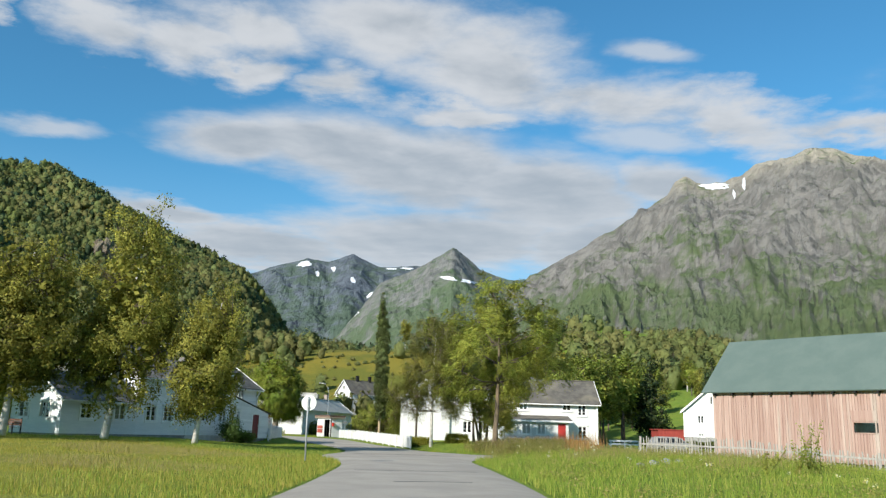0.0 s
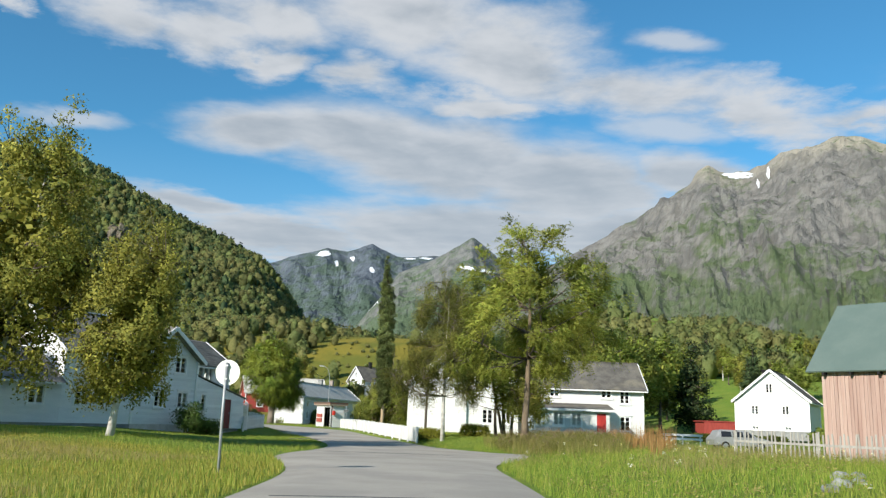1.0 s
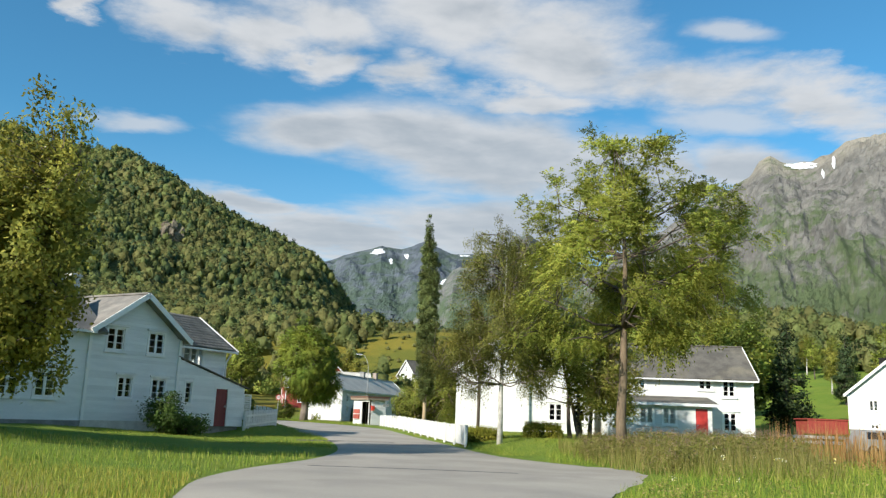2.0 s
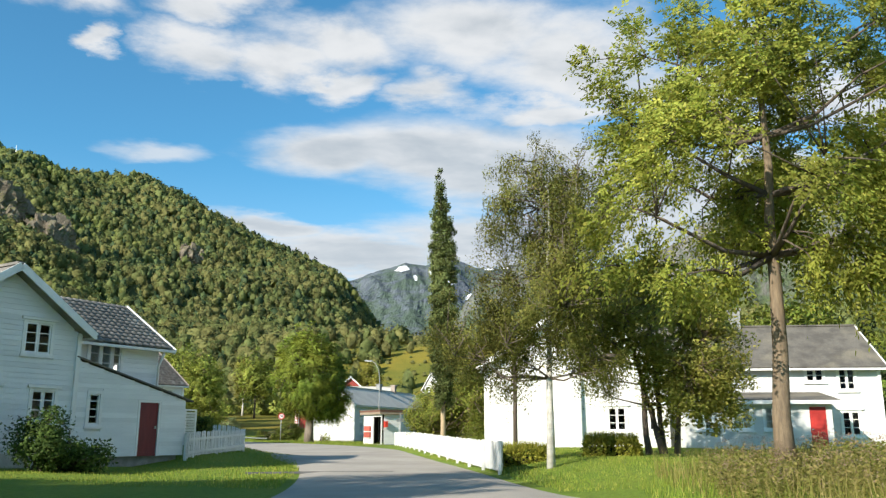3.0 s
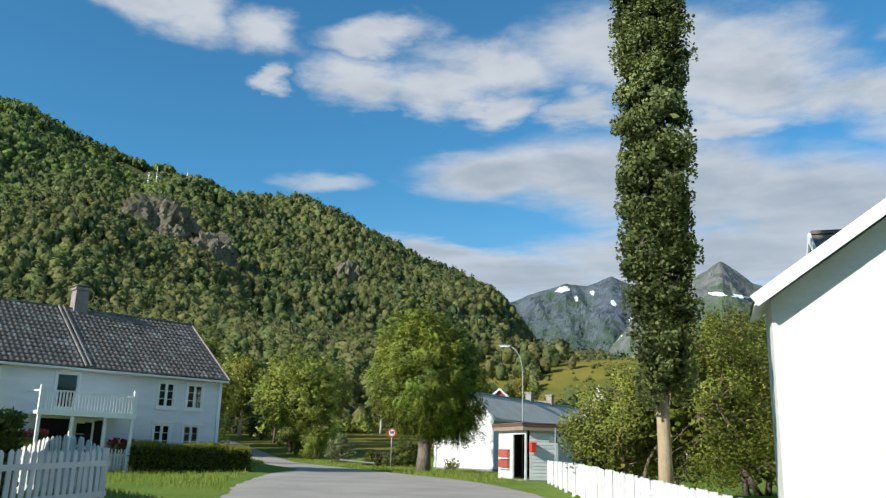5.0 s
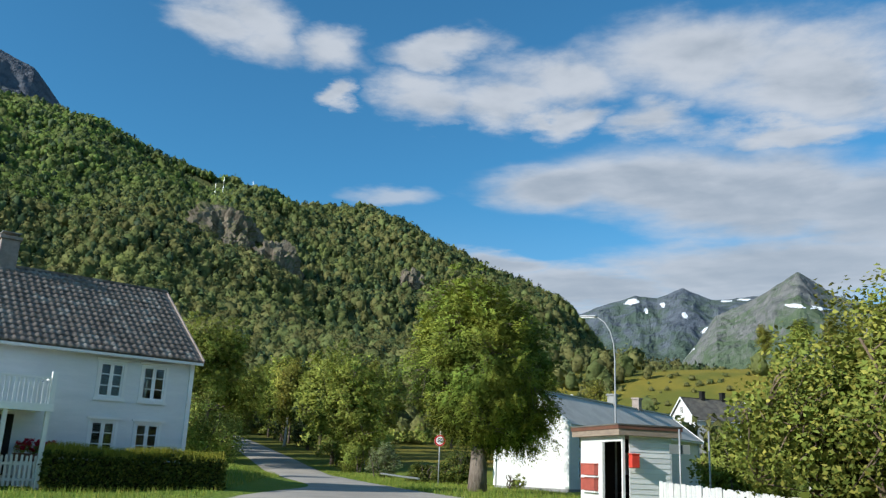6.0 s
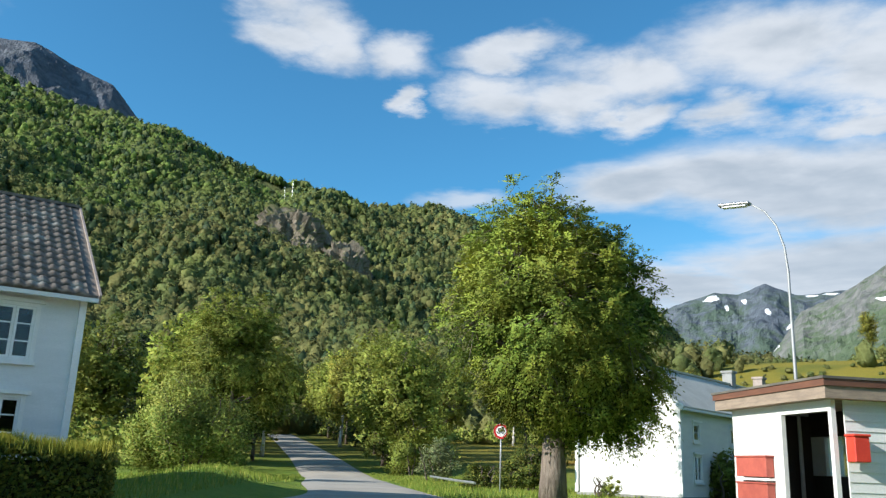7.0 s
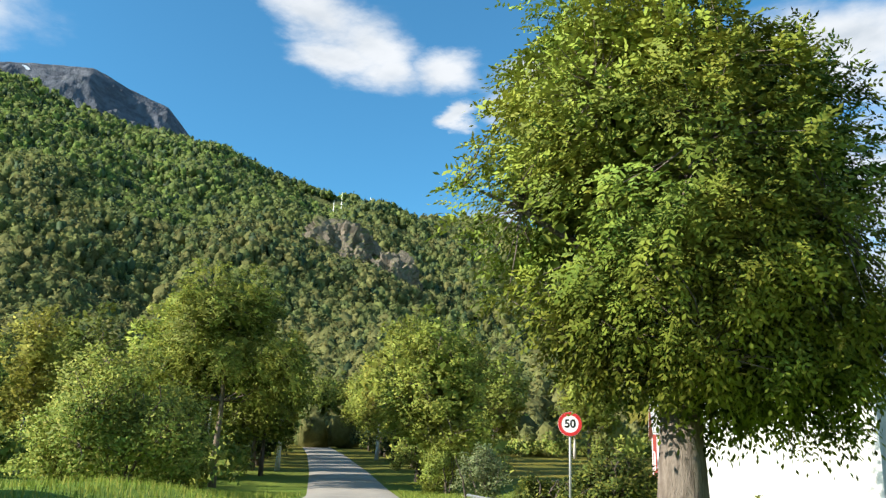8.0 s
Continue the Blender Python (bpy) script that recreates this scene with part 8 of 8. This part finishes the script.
TERRACOTTA = mat("terracotta_clay", (0.50, 0.20, 0.10), (0.42, 0.16, 0.08), 0.85, 3, 30, 0.2)
plant_trough(-24.0, 45.2, -28)


# ---- snow on the mountains ----
SNOW = mat("old_summer_snow", (0.82, 0.84, 0.87), (0.74, 0.77, 0.82), 0.7, 0.02, 0.4, 0.1)


def snow_patch(target, az, el, wide, high, tilt, seed):
    """A field of old snow lying on a mountain side, irregular in outline."""
    from mathutils.bvhtree import BVHTree
    me = bpy.data.objects[target].data
    if target not in BVH:
        BVH[target] = BVHTree.FromPolygons([v.co.copy() for v in me.vertices], [tuple(p.vertices) for p in me.polygons])
    n = 22
    pts, ok = [], []
    c, s = math.cos(radians(tilt)), math.sin(radians(tilt))
    for j in range(n):
        for i in range(n):
            u, v = 2 * i / (n - 1) - 1, 2 * j / (n - 1) - 1
            a = az + (u * c * wide - v * s * high) / 2
            e = el + (u * s * wide + v * c * high) / 2
            d = Vector((math.sin(radians(a)) * math.cos(radians(e)), math.cos(radians(a)) * math.cos(radians(e)), math.sin(radians(e))))
            hit = BVH[target].ray_cast(Vector((0, 0, 1.2)), d)[0]
            edge = math.hypot(u, v) + 0.45 * noise.noise(Vector((u * 1.6, v * 1.6, seed))) + 0.25 * noise.noise(Vector((u * 5, v * 5, seed)))
            ok.append(hit is not None and edge < 0.8)
            pts.append((hit - d * 5.0) if hit is not None else Vector((0, 0, 0)))
    faces = [f for f in grid_faces(n, n) if all(ok[k] for k in f)]
    used = sorted({k for f in faces for k in f})
    re_ = {k: i for i, k in enumerate(used)}
    if faces:
        ob = mesh_ob("snow_patch", [tuple(pts[k]) for k in used], [[re_[k] for k in f] for f in faces], SNOW, smooth=True)
        tagged(ob, "old white snow patch lying on the mountain rock", "snow patch", "mountain snow patches")


BVH = {}
for k, row in enumerate((("mountain_east", 18.8, 16.7, 2.3, 0.75, -8), ("mountain_east", 20.25, 16.0, 0.22, 0.7, 0), ("mountain_east", 20.9, 16.6, 0.3, 0.9, 0), ("mountain_far_ridge", -9.5, 11.1, 1.3, 0.45, 5), ("mountain_far_ridge", -8.6, 10.5, 0.35, 0.6, 10),
                         ("mountain_far_ridge", -7.5, 10.9, 0.4, 0.5, 20), ("mountain_far_ridge", -6.1, 10.2, 0.35, 0.7, 30), ("mountain_far_ridge", -4.9, 9.2, 0.8, 0.3, 40), ("mountain_valley_peak", -6.6, 7.2, 0.28, 2.6, -52), ("mountain_far_ridge", -3.5, 11.1, 1.0, 0.16, 0), ("mountain_far_ridge", -2.4, 11.15, 1.2, 0.16, 0),
                         ("mountain_valley_peak", 0.6, 10.6, 1.4, 0.4, -8), ("mountain_valley_peak", 2.0, 10.35, 1.3, 0.3, -12), ("mountain_west_summit", -60.5, 23.5, 1.0, 0.3, -10), ("mountain_west_summit", -58.8, 23.2, 0.8, 0.25, -20))):
    snow_patch(*row, k * 3.7)


# ---- roof tiles and wall boards ----
def pantile_mesh(w, l, wave, name="roof_tile"):
    """One tile: waved across, its lower edge proud of the row below. Local x across, y up the slope."""
    V, n = [], 6
    for y, z in ((0.0, 0.055), (l, 0.008)):
        for i in range(n):
            u = i / (n - 1)
            V.append(((u - 0.5) * w, y, z + wave * math.sin(u * math.tau)))
    V += [((i / (n - 1) - 0.5) * w, 0.0, 0.012 + wave * math.sin(i / (n - 1) * math.tau)) for i in range(n)]
    F = [(i, i + 1, n + i + 1, n + i) for i in range(n - 1)] + [(i + 1, i, 2 * n + i, 2 * n + i + 1) for i in range(n - 1)]
    return V, F


def tile_slope(house_ob, frame_m, width, slope, pitch_deg, w, l, wave, material, pick):
    """Cover a roof slope with tiles: those for which pick(x) holds become parts of their own, the rest one mesh. frame_m: at the eave's left end, x along the eave, turned up the slope."""
    V, F = pantile_mesh(w * 1.04, l * 1.18, wave)
    me = bpy.data.meshes.new("roof_tile")
    me.from_pydata(V, [], F)
    me.materials.append(material)
    me.shade_smooth()
    rng = random.Random(3)
    VA, rest = np.array(V), []
    cols, rows = int(width / w), int(slope / l)
    for r in range(rows):
        for c in range(cols):
            x, y = (c + 0.5) * w, r * l
            dz, tw = rng.uniform(-0.004, 0.006), rng.uniform(-1.2, 1.2)
            if pick(x):
                ob = new("roof_tile", me)
                ob.parent = house_ob
                ob.matrix_basis = frame_m @ pose(x, y, dz, 0, 0, tw)
            else:
                rest.append(VA + np.array([x, y, dz]))
    if rest:
        A = np.concatenate(rest)
        Fq = np.concatenate([np.array(F) + len(V) * k for k in range(len(rest))])
        ob = fast_mesh("roof_tiles", A, Fq, material, house_ob, smooth=True)
        ob.matrix_basis = frame_m
        ob["kind"] = "stuff"


def find(name, word):
    return next(o for o in scene.objects if o.type == "EMPTY" and o.name.startswith(name) and word in o["label"])


bal = find("balcony_house", "pantile")
_p = (7.25 - 4.38) / 4.2
_a = math.degrees(math.atan(_p))
_up = 0.14 / math.cos(math.atan(_p))
tile_slope(bal, pose(-0.25, -0.42, 4.38 - _p * 0.42 + _up + 0.012, _a), 15.5, 5.59, _a, 0.235, 0.34, 0.02, PANTILE, lambda x: x > 11.3)
vil = find("village_house", "gable")


def board_run(parent, m, length, z0, z1, holes, material, step=0.155, rake=None, proud=0.018):
    """Horizontal weatherboards over a wall, each a piece of its own, kept clear of the openings."""
    if "unit" not in BOARD:
        bm = bmesh.new()
        v = [bm.verts.new(p) for p in ((0, 0, 0), (1, 0, 0), (1, 1, 0), (0, 1, 0), (0, 0.75, 1), (1, 0.75, 1), (1, 1, 1), (0, 1, 1))]
        for q in ((0, 3, 2, 1), (4, 5, 6, 7), (0, 1, 5, 4), (1, 2, 6, 5), (2, 3, 7, 6), (3, 0, 4, 7)):
            bm.faces.new([v[i] for i in q])
        BOARD["unit"] = bm
    me = bpy.data.meshes.new("cladding_board")
    BOARD["unit"].to_mesh(me)
    me.materials.append(material)
    z = z0
    while z < z1 - 0.02:
        top = min(z + step, z1)
        spans = [(0.0, length)]
        if rake:
            fine = [k * length / 200 for k in range(201)]
            inside = [x for x in fine if rake(x) >= top - 0.02]
            spans = [(min(inside), max(inside))] if len(inside) > 3 else []
        for h in holes:
            if h[2] - 0.1 < top - 0.01 and h[3] + 0.1 > z + 0.01:
                nxt = []
                for a, b in spans:
                    if h[1] + 0.09 <= a or h[0] - 0.09 >= b:
                        nxt.append((a, b))
                    else:
                        if h[0] - 0.09 > a:
                            nxt.append((a, h[0] - 0.09))
                        if h[1] + 0.09 < b:
                            nxt.append((h[1] + 0.09, b))
                spans = nxt
        for a, b in spans:
            if b - a > 0.06:
                ob = new("cladding_board", me)
                ob.parent = parent
                ob.matrix_basis = m @ Matrix.Translation((a, -proud - 0.008, z)) @ Matrix.Diagonal((b - a, proud + 0.008, top - z + 0.012, 1))
        z += step


BOARD = {}


def clad_left_house():
    d, n = Vector((0.43, 0.903)), Vector((0.903, -0.43))
    o = Vector((-13.72, 65.6))
    corner = o - d * 3.33
    m = pose(corner.x, corner.y, 0.35, 0, 0, math.degrees(math.atan2(-n.y, -n.x)))
    z = -0.35
    gable = [(2.99, 3.83, 3.52 + z, 4.45 + z), (0.81, 1.66, 3.52 + z, 4.45 + z), (3.40, 4.15, 1.54 + z, 2.42 + z), (1.60, 2.32, 1.54 + z, 2.42 + z)]
    rk = lambda x: 4.28 + z + (5.92 - 4.28) / 2.385 * min(x, 4.77 - x)  # noqa: E731
    board_run(vil, side(14.0, 4.77, "left"), 4.77, 0.24, 5.9 + z, gable, WHITE_COOL, rake=rk)
    lm = m.inverted() @ pose(corner.x, corner.y, 0.35, 0, 0, math.degrees(math.atan2(d.y, d.x)))
    holes = [(0.59, 0.99, 1.42 + z, 2.40 + z), (2.57, 3.35, 0.30 + z, 2.18 + z)]
    board_run(vil, lm, 4.5, 0.06, 3.42 + z, holes, WHITE_COOL, rake=lambda x: 3.45 + z - 1.15 * x / 4.5)
    # white louvred screen at the end of the lean-to
    boxes("louvre_frame", [(4.52, 4.58, 0.0, 0.05, 0.75 + z, 2.0 + z), (5.0, 5.06, 0.0, 0.05, 0.3 + z, 2.0 + z), (4.58, 5.0, 0.0, 0.05, 1.95 + z, 2.0 + z), (4.58, 5.0, 0.0, 0.05, 0.75 + z, 0.8 + z)], TRIM, vil).matrix_basis = lm.copy()
    for k in range(11):
        sl = boxes("louvre_slat", [(0, 0.42, -0.005, 0.005, -0.05, 0.05)], TRIM, vil)
        sl.matrix_basis = lm @ pose(4.58, 0.025, 0.86 + z + k * 0.1, 38, 0, 0)
    w0 = o + d * 0.22 - n * 0.75
    wing = m.inverted() @ pose(w0.x, w0.y, 0.35, 0, 0, math.degrees(math.atan2(d.y, d.x))) @ Matrix.Translation((-3.55, 0, 0))
    hol = [(0.97, 2.19, 3.16 + z, 4.08 + z)]
    board_run(vil, wing, 3.75, 2.3 + z, 4.1 + z, hol, WHITE_COOL)
    _p = 1.81 / 3.0
    _a = math.degrees(math.atan(_p))
    tile_slope(vil, wing @ pose(-0.2, -0.44, 3.98 + z + 0.135, _a), 4.3, 3.5, _a, 0.26, 0.29, 0.018, OLD_TILE, lambda x: True)


clad_left_house()
